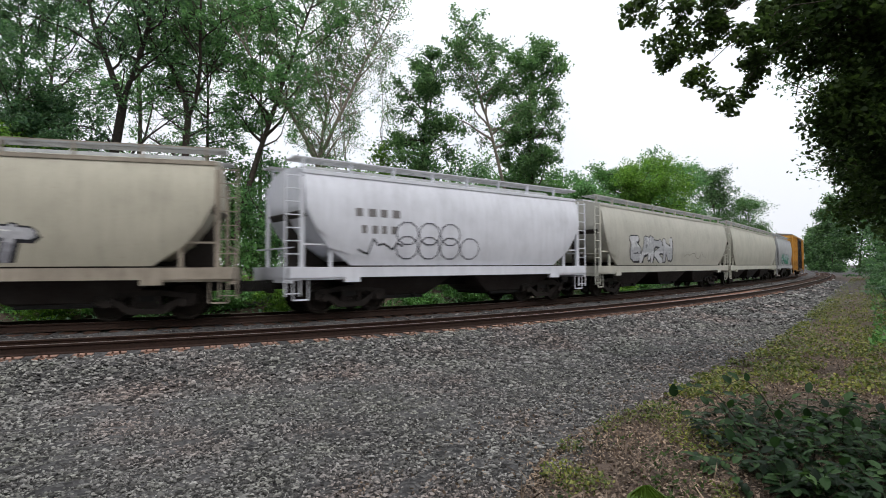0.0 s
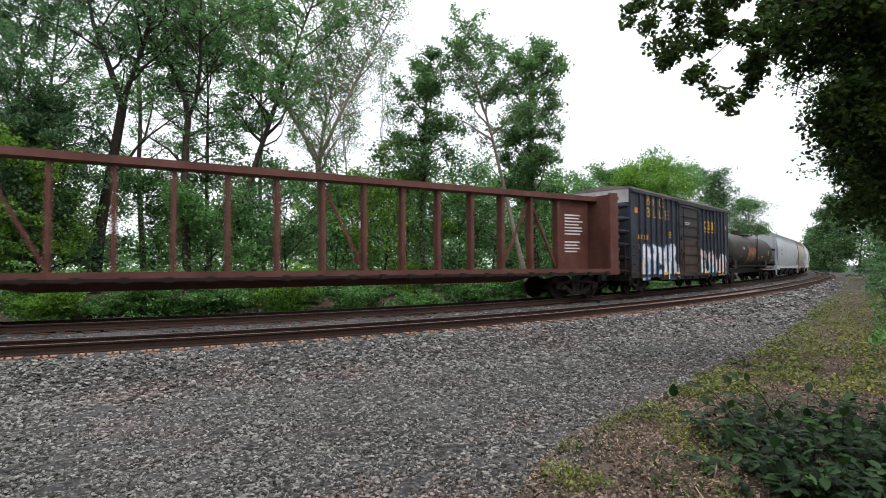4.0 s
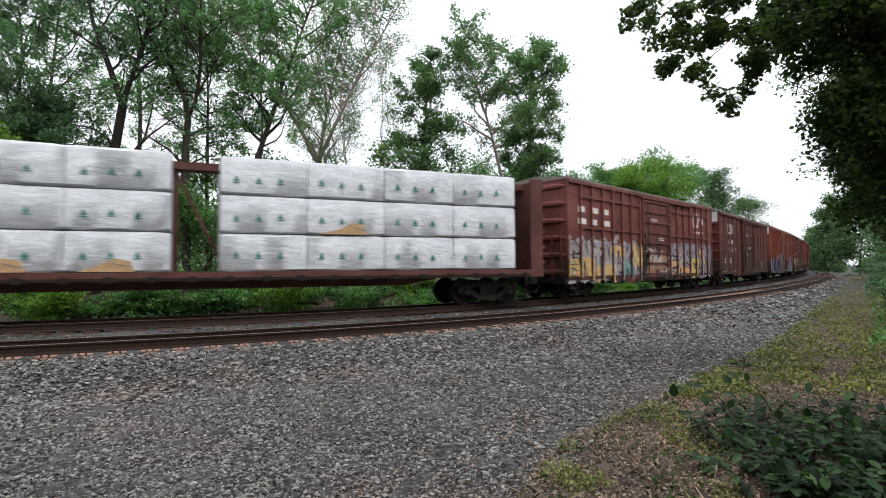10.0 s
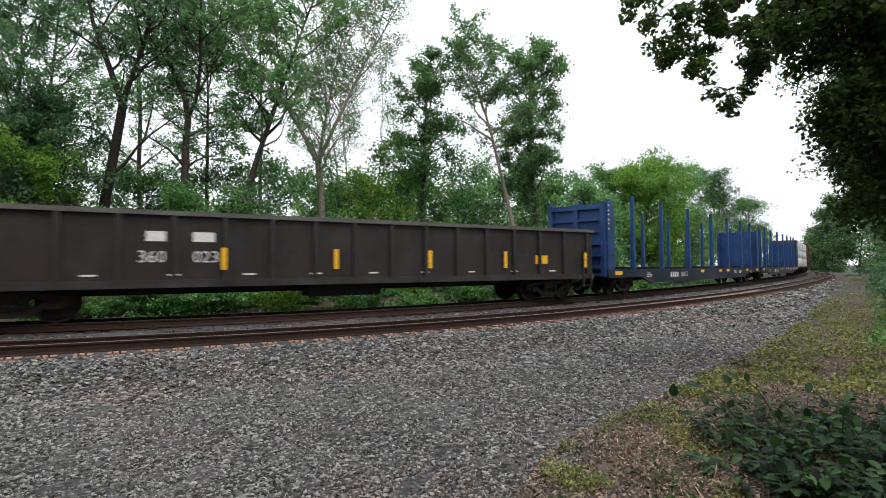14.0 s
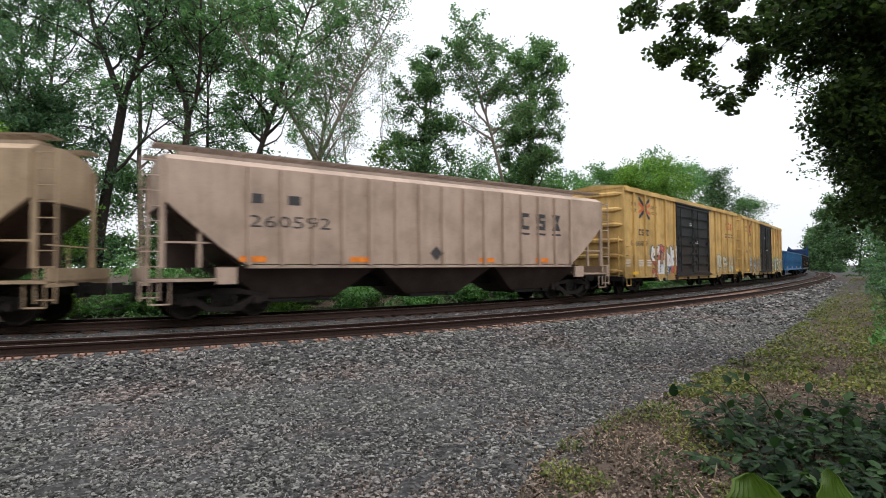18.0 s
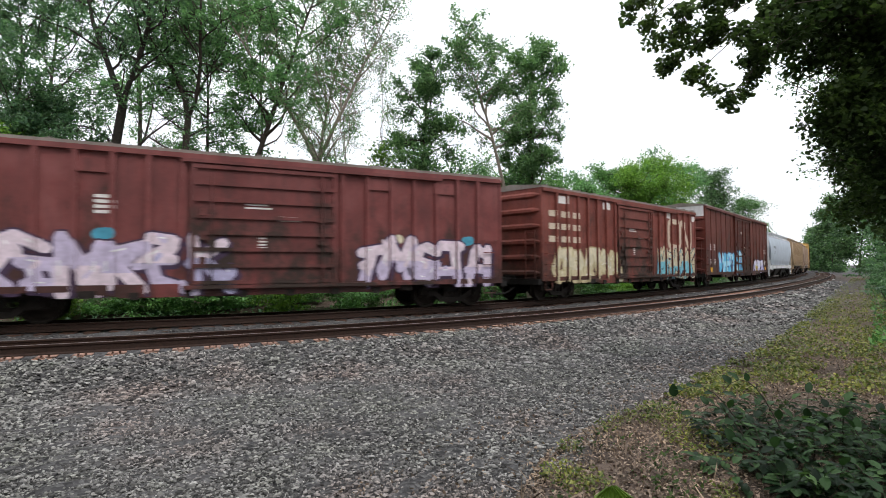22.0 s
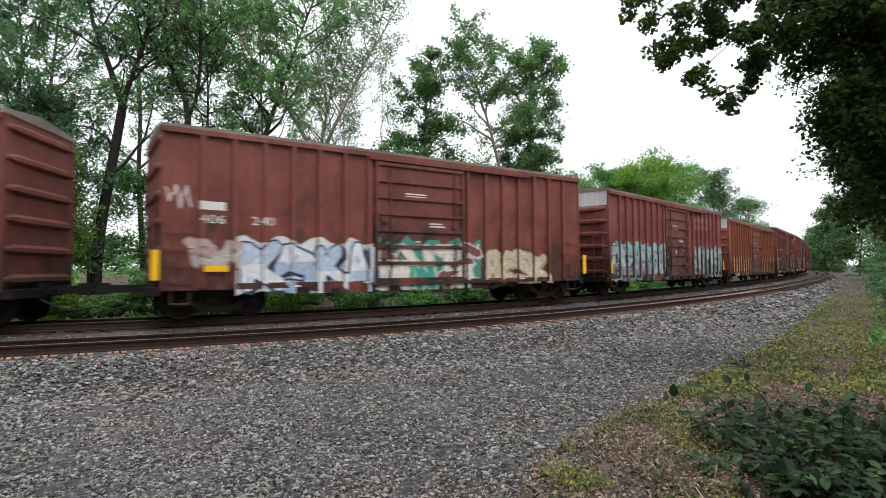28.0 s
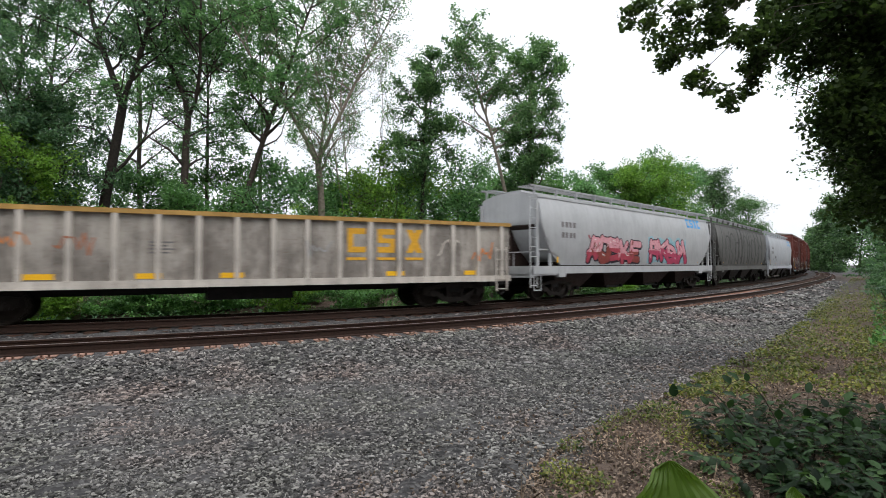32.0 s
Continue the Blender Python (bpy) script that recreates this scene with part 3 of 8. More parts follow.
far_tree(-0.475, 27, height=18.5, lean=(0.6, 0), crown=0.34, spread=4.0, leaves=20000, seed=15, leaf=LEAF_A, r=0.22, tuft=0.42, limbs=24, fork=0.55)
far_tree(-0.435, 31, height=19, lean=(-0.4, 0), crown=0.4, spread=3.4, leaves=12000, seed=35, leaf=LEAF_A, r=0.15, tuft=0.52, limbs=16)
far_tree(-0.412, 28, height=18.5, lean=(5.0, 0), crown=0.42, spread=4.0, leaves=19000, seed=16, leaf=LEAF_A, r=0.24, tuft=0.42, limbs=20, bow=-0.45)
far_tree(-0.33, 40, height=24, lean=(-0.5, 0), crown=0.4, spread=4.4, leaves=15000, seed=26, leaf=LEAF_A, r=0.18, tuft=0.6)
far_tree(-0.229, 28, height=17.5, lean=(0.5, 0), crown=0.46, spread=3.3, leaves=21000, seed=17, leaf=LEAF_T, bark=BARK_PALE, r=0.22, limbs=34, tuft=0.5, size=0.12, up=1.5, gaps=0.4, fork=0.47)
far_tree(-0.16, 34, height=17, lean=(0.3, 0), crown=0.36, spread=3.2, leaves=9000, seed=28, leaf=LEAF_T, bark=BARK_PALE, r=0.12, stems=3, limbs=22, tuft=0.6, size=0.12, up=1.2, gaps=0.5)
far_tree(-0.030, 30, height=13.0, lean=(-0.6, 0), crown=0.5, spread=2.3, leaves=19000, seed=18, leaf=LEAF_T, r=0.2, ivy=0.8, tuft=0.48, limbs=18)
far_tree(0.166, 30, height=14.2, lean=(-4.3, 0), crown=0.62, spread=2.9, leaves=11000, seed=19, leaf=LEAF_T, bark=BARK_PALE, r=0.2, tuft=0.46, limbs=16, bow=0.5, gaps=0.3)
far_tree(0.176, 31, height=14.2, lean=(-0.1, 0), crown=0.4, spread=2.3, leaves=26000, seed=20, leaf=LEAF_T, r=0.2, ivy=0.9, tuft=0.48, limbs=22)
far_tree(0.235, 32, height=6.4, lean=(0.9, 0), crown=0.3, spread=2.0, leaves=9000, seed=33, leaf=LEAF_A, r=0.12, tuft=0.45)
far_tree(-0.80, 24, height=9.5, lean=(0.3, 0), crown=0.1, spread=3.4, leaves=22000, seed=41, leaf=LEAF_B, r=0.13, tuft=0.6, limbs=22)
far_tree(-0.73, 25, height=8.5, lean=(-0.4, 0), crown=0.12, spread=2.6, leaves=13000, seed=42, leaf=LEAF_B, r=0.11, tuft=0.55, limbs=18)
far_tree(-0.785, 23, height=6.8, lean=(0.2, 0), crown=0.2, spread=2.2, leaves=9000, seed=43, leaf=LEAF_L, r=0.09, tuft=0.5, limbs=14)
# the round bright trees further along
far_tree(0.325, 58, height=11.6, crown=0.12, spread=3.3, leaves=24000, size=0.24, seed=21, leaf=LEAF_S, r=0.22, tuft=0.95, limbs=30, gaps=0.05, up=0.5)
far_tree(0.385, 56, height=11.6, crown=0.12, spread=3.8, leaves=30000, size=0.24, seed=29, leaf=LEAF_L, r=0.22, tuft=1.0, limbs=32, gaps=0.05, up=0.5)
far_tree(0.435, 63, height=13.4, crown=0.12, spread=4.4, leaves=32000, size=0.26, seed=22, leaf=LEAF_A, r=0.22, tuft=1.05, limbs=32, gaps=0.05, up=0.5)
far_tree(0.515, 80, height=14.8, crown=0.2, spread=4.2, leaves=20000, gaps=0.1, up=0.5, size=0.28, seed=23, leaf=LEAF_W, r=0.22, tuft=1.15, limbs=22)
far_tree(0.562, 88, height=11.5, crown=0.12, spread=3.6, leaves=13000, size=0.28, seed=24, leaf=LEAF_S, r=0.22, tuft=1.1, limbs=22)
far_tree(0.27, 52, height=7.4, crown=0.1, spread=3.4, leaves=13000, size=0.22, seed=25, leaf=LEAF_A, r=0.15, tuft=0.9)
far_tree(0.47, 66, height=7, crown=0.1, spread=4.0, leaves=13000, size=0.24, seed=27, leaf=LEAF_A, r=0.15, tuft=1.0)
# lower growth under the tall trees
for k, (bx, dp, h, lf) in enumerate(((-0.90, 25, 7.0, LEAF_B), (-0.76, 26, 5.2, LEAF_B), (-0.66, 31, 6.6, LEAF_A), (-0.50, 32, 6.2, LEAF_S), (-0.43, 27, 4.4, LEAF_F), (-0.36, 33, 6.0, LEAF_S), (-0.29, 29, 6.0, LEAF_A), (-0.20, 36, 6.2, LEAF_S),
                                     (-0.11, 31, 6.4, LEAF_L), (-0.06, 36, 6.4, LEAF_A), (0.03, 34, 6.6, LEAF_A), (0.09, 36, 7.0, LEAF_S), (0.17, 40, 6.8, LEAF_S), (0.24, 44, 7.0, LEAF_A), (-0.16, 42, 6.6, LEAF_A),
                                     (-0.84, 42, 9.0, LEAF_B), (-0.48, 52, 7.4, LEAF_S), (-0.22, 50, 7.4, LEAF_L), (-0.08, 52, 8.6, LEAF_S), (0.03, 50, 8.0, LEAF_A), (0.1, 54, 9.0, LEAF_A), (0.19, 58, 9.0, LEAF_S), (0.3, 70, 10.5, LEAF_A), (0.585, 105, 7, LEAF_A))):
    far_tree(bx, dp, height=h, crown=0.12, spread=2.0 + h * 0.15 + dp * 0.012, leaves=7000, size=0.155 + dp * 0.0022, seed=300 + k, leaf=lf, r=0.09, tuft=0.62 + dp * 0.006, limbs=12, label="young leafy tree in the undergrowth")
for k in range(46):
    s = -26.0 + k * 2.0
    w = -6.2 - 3.6 * math.sin(k * 1.7) ** 2
    x, y, _ = at_line(s, w)
    make_shrub((float(x), float(y), ground_at(x, y)), 1.9 + 0.7 * math.sin(k * 2.3), 2.1, 5200, 0.15, 500 + k, (LEAF_S, LEAF_F, LEAF_S, LEAF_F, LEAF_L)[k % 5], "leafy green shrub at the foot of the wood")
# the dark wall of trees on the bank beside the gravel
for k, (bx, dp, h, sp, lf) in enumerate(((0.775, 96, 20, 4.0, LEAF_W), (0.83, 74, 18, 4.0, LEAF_A), (0.88, 58, 17, 4.0, LEAF_B), (0.93, 45, 15, 3.8, LEAF_B), (0.985, 35, 14, 3.4, LEAF_B), (1.05, 27, 13, 3.2, LEAF_B), (1.12, 20, 12, 3.0, LEAF_B), (0.94, 62, 23, 4.4, LEAF_B),
                                         (0.725, 130, 17, 3.6, LEAF_W), (0.70, 170, 10, 4, LEAF_W), (0.705, 190, 14, 4, LEAF_W))):
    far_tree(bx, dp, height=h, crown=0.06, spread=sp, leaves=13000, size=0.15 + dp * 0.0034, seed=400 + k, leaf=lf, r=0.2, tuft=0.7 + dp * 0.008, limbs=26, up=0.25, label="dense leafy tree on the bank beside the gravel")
for k, (bx, dp, h) in enumerate(((0.84, 30, 2.2), (0.86, 22, 2.3), (0.91, 17, 2.0), (0.82, 42, 2.6), (1.0, 13.5, 1.9))):
    x, y = bx * dp, dp
    make_shrub((x, y, ground_at(x, y)), h, 1.5, 6500, 0.11, 600 + k, LEAF_B, "dark green bush at the edge of the gravel", "bushes on the bank")

far_tree(0.90, 16, height=9.0, crown=0.45, spread=2.6, leaves=9000, size=0.13, seed=431, leaf=LEAF_W, r=0.16, tuft=0.6, limbs=24, up=0.3, label="lighter green tree leaning from the bank")
# unseen trees added behind the camera block low sky light on cars and gravel
for k, (x, y, h) in enumerate(((-27, -9, 14), (-19, -12, 16), (-11, -10, 15), (-4, -13, 16), (3, -10, 15), (10, -7, 14), (15, 0, 13))):
    make_tree((x, y, ground_at(x, y)), h, crown=0.08, spread=4.4, leaves=4200, size=0.55, seed=450 + k, leaf=LEAF_B, r=0.25, tuft=1.5, limbs=20, up=0.3, label="unseen leafy tree added behind the camera to cut the light")


def scatter(name, n, box, keep, height, size, mat, label, category, seed, flat=0.6, shape=0.55):
    """Countless small leaves over a piece of ground."""
    rng = np.random.default_rng(seed)
    x, y = rng.uniform(box[0], box[1], n), rng.uniform(box[2], box[3], n)
    w, s = side_of_line(x, y)
    cl = np.array([noise.noise((a * 0.9, b * 0.9, seed)) for a, b in zip(x, y)])
    ok = keep(x, y, w, s, cl, rng.random(n))
    x, y, w, cl = x[ok], y[ok], w[ok], cl[ok]
    z = ground_z(w, x, y) + 0.015 + height * rng.random(len(x)) ** 1.6 * np.clip(0.6 + cl, 0.15, 1.4)
    v, f = leaf_cards(np.stack([x, y, z], 1), size, rng, flat, shape, True)
    return tagged(new(name, big_mesh(name, v, f, [mat])), label, category, kind="stuff")


scatter("ground_cover", 190000, (-30, 48, 8, 80), lambda x, y, w, s, c, u: (w < -2.3) & (w > -7.5) & (c > -0.35), 0.5, 0.13, LEAF_B, "low green plants beside the far track", "ground cover", 21)
scatter("ground_cover", 60000, (-30, 48, 8, 80), lambda x, y, w, s, c, u: (w < -2.0) & (w > -4.5) & (c > -0.1), 0.25, 0.10, GRASS, "bright grass beside the far track", "grass", 22)


def bank_scatter(name, n, y0, y1, lo, hi, height, size, mat, label, category, seed, clump=-1.0, flat=0.6, grow=0.0, shape=0.55):
    """Leaves over the bank beside the gravel, thinning with distance."""
    rng = np.random.default_rng(seed)
    y = y0 * (y1 / y0) ** rng.random(n)
    bd = lo + (hi - lo + grow * y) * rng.random(n) ** 1.2
    x = bank_edge(y) + bd / 0.72
    cl = np.array([noise.noise((a * 1.3, b * 1.3, seed)) for a, b in zip(x, y)])
    ok = cl > clump
    x, y, cl = x[ok], y[ok], cl[ok]
    w, _ = side_of_line(x, y)
    z = ground_z(w, x, y) + 0.012 + height * rng.random(len(x)) ** 1.5 * np.clip(0.7 + cl, 0.2, 1.5)
    v, f = leaf_cards(np.stack([x, y, z], 1), size * (1 + 0.03 * y.mean()), rng, flat, shape)
    return tagged(new(name, big_mesh(name, v, f, [mat])), label, category, kind="stuff")


bank_scatter("leaf_litter", 80000, 2.6, 16, -0.12, 5.0, 0.035, 0.036, LITTER, "dry brown leaf litter on the bank", "leaf litter", 23, -1, 0.8, 0.12)
bank_scatter("weeds", 15000, 3.4, 9.0, -0.05, 0.9, 0.12, 0.034, LEAF_Y, "low yellow-green weeds in patches along the gravel's edge", "weeds", 24, 0.16, 0.6, 0.06)
bank_scatter("weeds", 40000, 7.6, 75, -0.1, 1.5, 0.16, 0.040, LEAF_Y, "yellow-green undergrowth on the bank", "weeds", 27, -0.10, 0.6, 0.10)
bank_scatter("weeds", 9000, 11.0, 60, 1.6, 3.6, 0.34, 0.075, LEAF_S, "low green weeds on the bank", "weeds", 25, -0.1, 0.6, 0.2)
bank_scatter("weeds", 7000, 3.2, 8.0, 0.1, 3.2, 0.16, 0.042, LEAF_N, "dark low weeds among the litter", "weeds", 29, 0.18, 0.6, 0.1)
bank_scatter("dry_stalks", 2600, 3.0, 14, -0.25, 3.0, 0.06, 0.22, LITTER, "thin dry straw-coloured stalks on the bank", "dry stalks", 31, -0.2, 0.85, 0.1, 0.05)
bank_scatter("dry_leaves", 900, 3.4, 14, -1.2, 0.0, 0.01, 0.05, LITTER, "scattered dry leaves on the gravel", "leaf litter", 26)


def far_woods():
    """The wood's depth behind the nearer trees, down to the ground."""
    rng = np.random.default_rng(91)
    n = 30000
    b = rng.uniform(-1.25, 0.66, n)
    d = rng.uniform(58, 120, n)
    top = 4.2 + 2.2 * np.array([noise.noise((q * 9.0, r_ * 0.05, 3.3)) for q, r_ in zip(b, d)]) * 1.5 + 0.03 * d
    x, y = b * d, d
    w, _ = side_of_line(x, y)
    ok = (w < -8)
    x, y, w, top, b = x[ok], y[ok], w[ok], top[ok], b[ok]
    z = ground_z(w, x, y) + top * rng.random(len(x)) ** 0.9
    v, f = leaf_cards(np.stack([x, y, z], 1), 0.62, rng, 0.5, 0.7, True)
    return tagged(new("far_woods", big_mesh("far_woods", v, f, [LEAF_F])), "green depth of the wood behind the trees", "woods", kind="stuff")


far_woods()

# ---- the brambles and broad leaves close to the camera ----
def blade(mb, base, d, up, length, width, fold=0.25, n=6, ribs=0):
    """A broad leaf: a curved blade with a midrib fold and a wavy edge."""
    d, up = Vector(d).normalized(), Vector(up)
    sx = d.cross(up).normalized()
    nn = sx.cross(d).normalized()
    rows = []
    for i in range(n + 1):
        f = i / n
        w = width * math.sin(math.pi * min(1, f * 0.92 + 0.06)) ** 0.8
        c = Vector(base) + d * length * f - nn * length * 0.22 * f * f
        wav = 0.05 * width * math.sin(i * 2.2)
        if ribs:
            rows.append([c + sx * w * u / 2 + nn * (abs(u) * w * fold * 0.5 + (0.02 * width if j % 2 else 0.0) + wav * u) for j, u in enumerate(np.linspace(-1, 1, ribs))])
            continue
        rows.append([c - sx * w / 2 + nn * (w * fold * 0.5 + wav), c - sx * w / 4 + nn * w * fold * 0.16, c, c + sx * w / 4 + nn * w * fold * 0.16, c + sx * w / 2 + nn * (w * fold * 0.5 - wav)])
    mb.loft(rows, caps=False, closed=False)


# the overhanging tree's shade is put into this darkened leaf colour
LEAF_BRAMBLE = leaf_mat("shaded_bramble_leaves", [(0.008, 0.017, 0.009), (0.015, 0.033, 0.014), (0.028, 0.060, 0.024), (0.06, 0.11, 0.042)], 0.5, 0.25, 0.12)
LEAF_BROAD = leaf_mat("broad_green_leaf", [(0.075, 0.135, 0.018), (0.10, 0.165, 0.025)], 0.4, 0.4)


def bramble(x, y, h, n, seed, size=0.125):
    rng = random.Random(seed)
    ob = tagged(new("bramble"), "broad-leaved bramble on the bank in shade-darkened green", "bramble", "brambles on the bank")
    ob.matrix_basis = Matrix.Translation((x, y, ground_at(x, y)))
    lv = MB()
    nr = np.random.default_rng(seed)
    for k in range(n):
        a = rng.uniform(0, 6.28)
        pts, d = limb(nr, (rng.uniform(-0.5, 0.5), rng.uniform(-0.5, 0.5), 0), (math.cos(a) * 0.7, math.sin(a) * 0.7, 0.9), h * rng.uniform(0.6, 1.2), 6, 0.16, -0.08)
        cane = MB()
        tube(cane, pts, 0.008, 0.003, 4)
        part("stem", cane, BARK, ob)
        for i in range(2, 7):
            for q in (-1, 1):
                dd = Vector((d[0], d[1], 0)).normalized() if Vector((d[0], d[1], 0)).length > 0.1 else Vector((1, 0, 0))
                sd_ = Vector((-dd.y, dd.x, 0)) * q + dd * 0.4 + Vector((0, 0, rng.uniform(-0.3, 0.35)))
                L = size * rng.uniform(0.7, 1.25)
                blade(lv, pts[i], sd_, (rng.uniform(-0.2, 0.2), rng.uniform(-0.2, 0.2), 1), L, L * 0.62)
        blade(lv, pts[-1], d, (0, 0, 1), size * 1.2, size * 0.75)
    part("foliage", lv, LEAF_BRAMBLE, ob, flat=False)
    return ob


for k, (x, y, h, n) in enumerate(((3.0, 5.45, 0.40, 12), (2.75, 4.75, 0.34, 14), (3.3, 5.9, 0.45, 16), (4.3, 6.1, 0.5, 18), (3.55, 5.35, 0.46, 18), (4.1, 5.1, 0.55, 22), (3.35, 4.6, 0.36, 16), (3.85, 4.5, 0.5, 26), (4.5, 4.7, 0.55, 24), (2.95, 3.9, 0.3, 14), (3.4, 3.8, 0.42, 22), (4.0, 3.9, 0.5, 24), (4.9, 5.5, 0.45, 16), (2.75, 3.35, 0.28, 12), (3.3, 3.2, 0.4, 20))):
    bramble(x, y, h, n, 700 + k, 0.105)

def shoot(x, y, reach, rise, seed):
    """One long bramble cane arching towards the gravel, with a few broad leaves near its end."""
    rng = np.random.default_rng(seed)
    ob = tagged(new("bramble_shoot"), "arching bramble cane with a few leaves in shade-darkened green", "bramble", "brambles on the bank")
    ob.matrix_basis = Matrix.Translation((x, y, ground_at(x, y)))
    pts = [np.array((-reach * f, 0.15 * f, rise * math.sin(2.2 * f))) for f in np.linspace(0, 1, 9)]
    cane = MB()
    tube(cane, pts, 0.008, 0.003, 5)
    part("stem", cane, BARK, ob)
    for i in range(3, 9):
        lv = MB()
        L = 0.12 * rng.uniform(0.7, 1.2)
        blade(lv, pts[i], (rng.uniform(-1, 0.2), rng.uniform(-0.6, 0.4), rng.uniform(-0.1, 0.7)), (rng.uniform(-0.3, 0.3), -0.5, 1), L, L * 0.7)
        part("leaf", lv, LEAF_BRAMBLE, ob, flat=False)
    return ob


for k, (x, y, reach, rise) in enumerate(((3.15, 5.5, 0.75, 0.62), (3.0, 5.2, 0.55, 0.5), (3.4, 5.3, 0.6, 0.72), (2.9, 4.5, 0.6, 0.36))):
    shoot(x, y, reach, rise, 780 + k)

SWAY = []  # boughs that nod in the wind: part, rest pose, how far, rhythm, beat, hinge
# a gust lifts each leaf into view: seconds, how far to the side of its rest, how high above it
GUST_A = ((0.0, -0.12, 0.0), (0.5, -0.12, 0.03), (1.0, -0.06, 0.075), (1.5, 0.02, 0.12), (2.0, 0.07, 0.14), (2.5, 0.06, 0.02), (3.0, 0.0, -0.10), (5.0, -0.04, -0.12), (8.0, -0.02, -0.12), (8.6, 0.06, -0.04), (9.0, 0.09, 0.0), (9.4, 0.05, -0.06),
          (10.5, -0.05, -0.11), (11.5, -0.14, -0.02), (12.0, -0.12, 0.055), (12.6, -0.08, 0.04), (13.5, -0.05, -0.005), (14.2, -0.04, -0.10), (16.4, 0.2, -0.05), (17.0, 0.40, 0.055), (17.5, 0.3, 0.02), (18.0, 0.13, 0.025), (18.6, 0.02, -0.1),
          (21.2, -0.1, -0.1), (22.0, -0.2, 0.005), (23.0, -0.04, 0.01), (24.0, -0.18, 0.0), (25.0, -0.1, -0.1), (26.8, -0.2, -0.06), (27.5, -0.2, 0.0), (28.4, -0.1, -0.1), (30.2, -0.08, -0.1), (31.0, -0.07, 0.065), (31.5, -0.08, 0.06), (32.0, -0.06, 0.055))
GUST_B = ((0.0, 0.0, -0.12), (1.4, 0.0, -0.10), (2.0, 0.0, 0.03), (2.6, 0.0, -0.08), (8.2, 0.0, -0.12), (9.0, 0.04, 0.075), (9.6, 0.03, -0.06), (12.3, 0.0, -0.08), (13.0, 0.03, 0.07), (13.5, 0.0, 0.0), (14.2, 0.0, -0.1), (17.2, 0.06, -0.04), (18.0, 0.085, 0.075), (18.7, 0.05, -0.06),
          (19.4, 0.0, -0.06), (20.0, -0.02, 0.045), (20.7, 0.0, -0.08), (22.4, 0.0, -0.06), (23.0, 0.01, 0.03), (23.6, 0.0, -0.08), (31.2, 0.0, -0.06), (32.0, 0.0, 0.03))
GUSTS = []
for k, (x, z, ln, wide, head, gust) in enumerate(((0.60, 0.825, 0.30, 0.27, 84, GUST_A), (0.82, 0.79, 0.24, 0.12, 78, GUST_B))):
    y = 1.25
    ob = tagged(new("broad_leaf_plant"), "fresh green broad ribbed leaf on a thin stalk", "plant", "leaves nodding before the camera")
    base = Vector((x + 0.05, y, ground_at(x, y)))
    stalk = MB()
    tube(stalk, [np.array(p) for p in ((0, 0, -0.2), (0.02, 0, 0.5), (0.0, 0, 0.9), (-0.05, 0, z - base.z - ln - 0.02))], 0.008, 0.004, 5)
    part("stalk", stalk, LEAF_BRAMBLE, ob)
    lv = MB()
    blade(lv, (-0.05, 0, z - base.z - ln - 0.03), (math.cos(radians(head)) * 0.5, 0.10, 0.95), (0, -1, 0.2), ln, wide, 0.35, 16, 19)
    part("leaf_blade", lv, LEAF_BROAD, ob, "broad green blade with a folded midrib", flat=False)
    for a in (20, 160, 260):
        low = MB()
        blade(low, (0, 0, 0.5 + a * 0.001), (math.cos(radians(a)), math.sin(radians(a)), 0.1), (0, 0, 1), 0.14, 0.1, 0.3, 8)
        part("lower_leaf", low, LEAF_BRAMBLE, ob, flat=False)
    GUSTS.append((ob, base, gust))


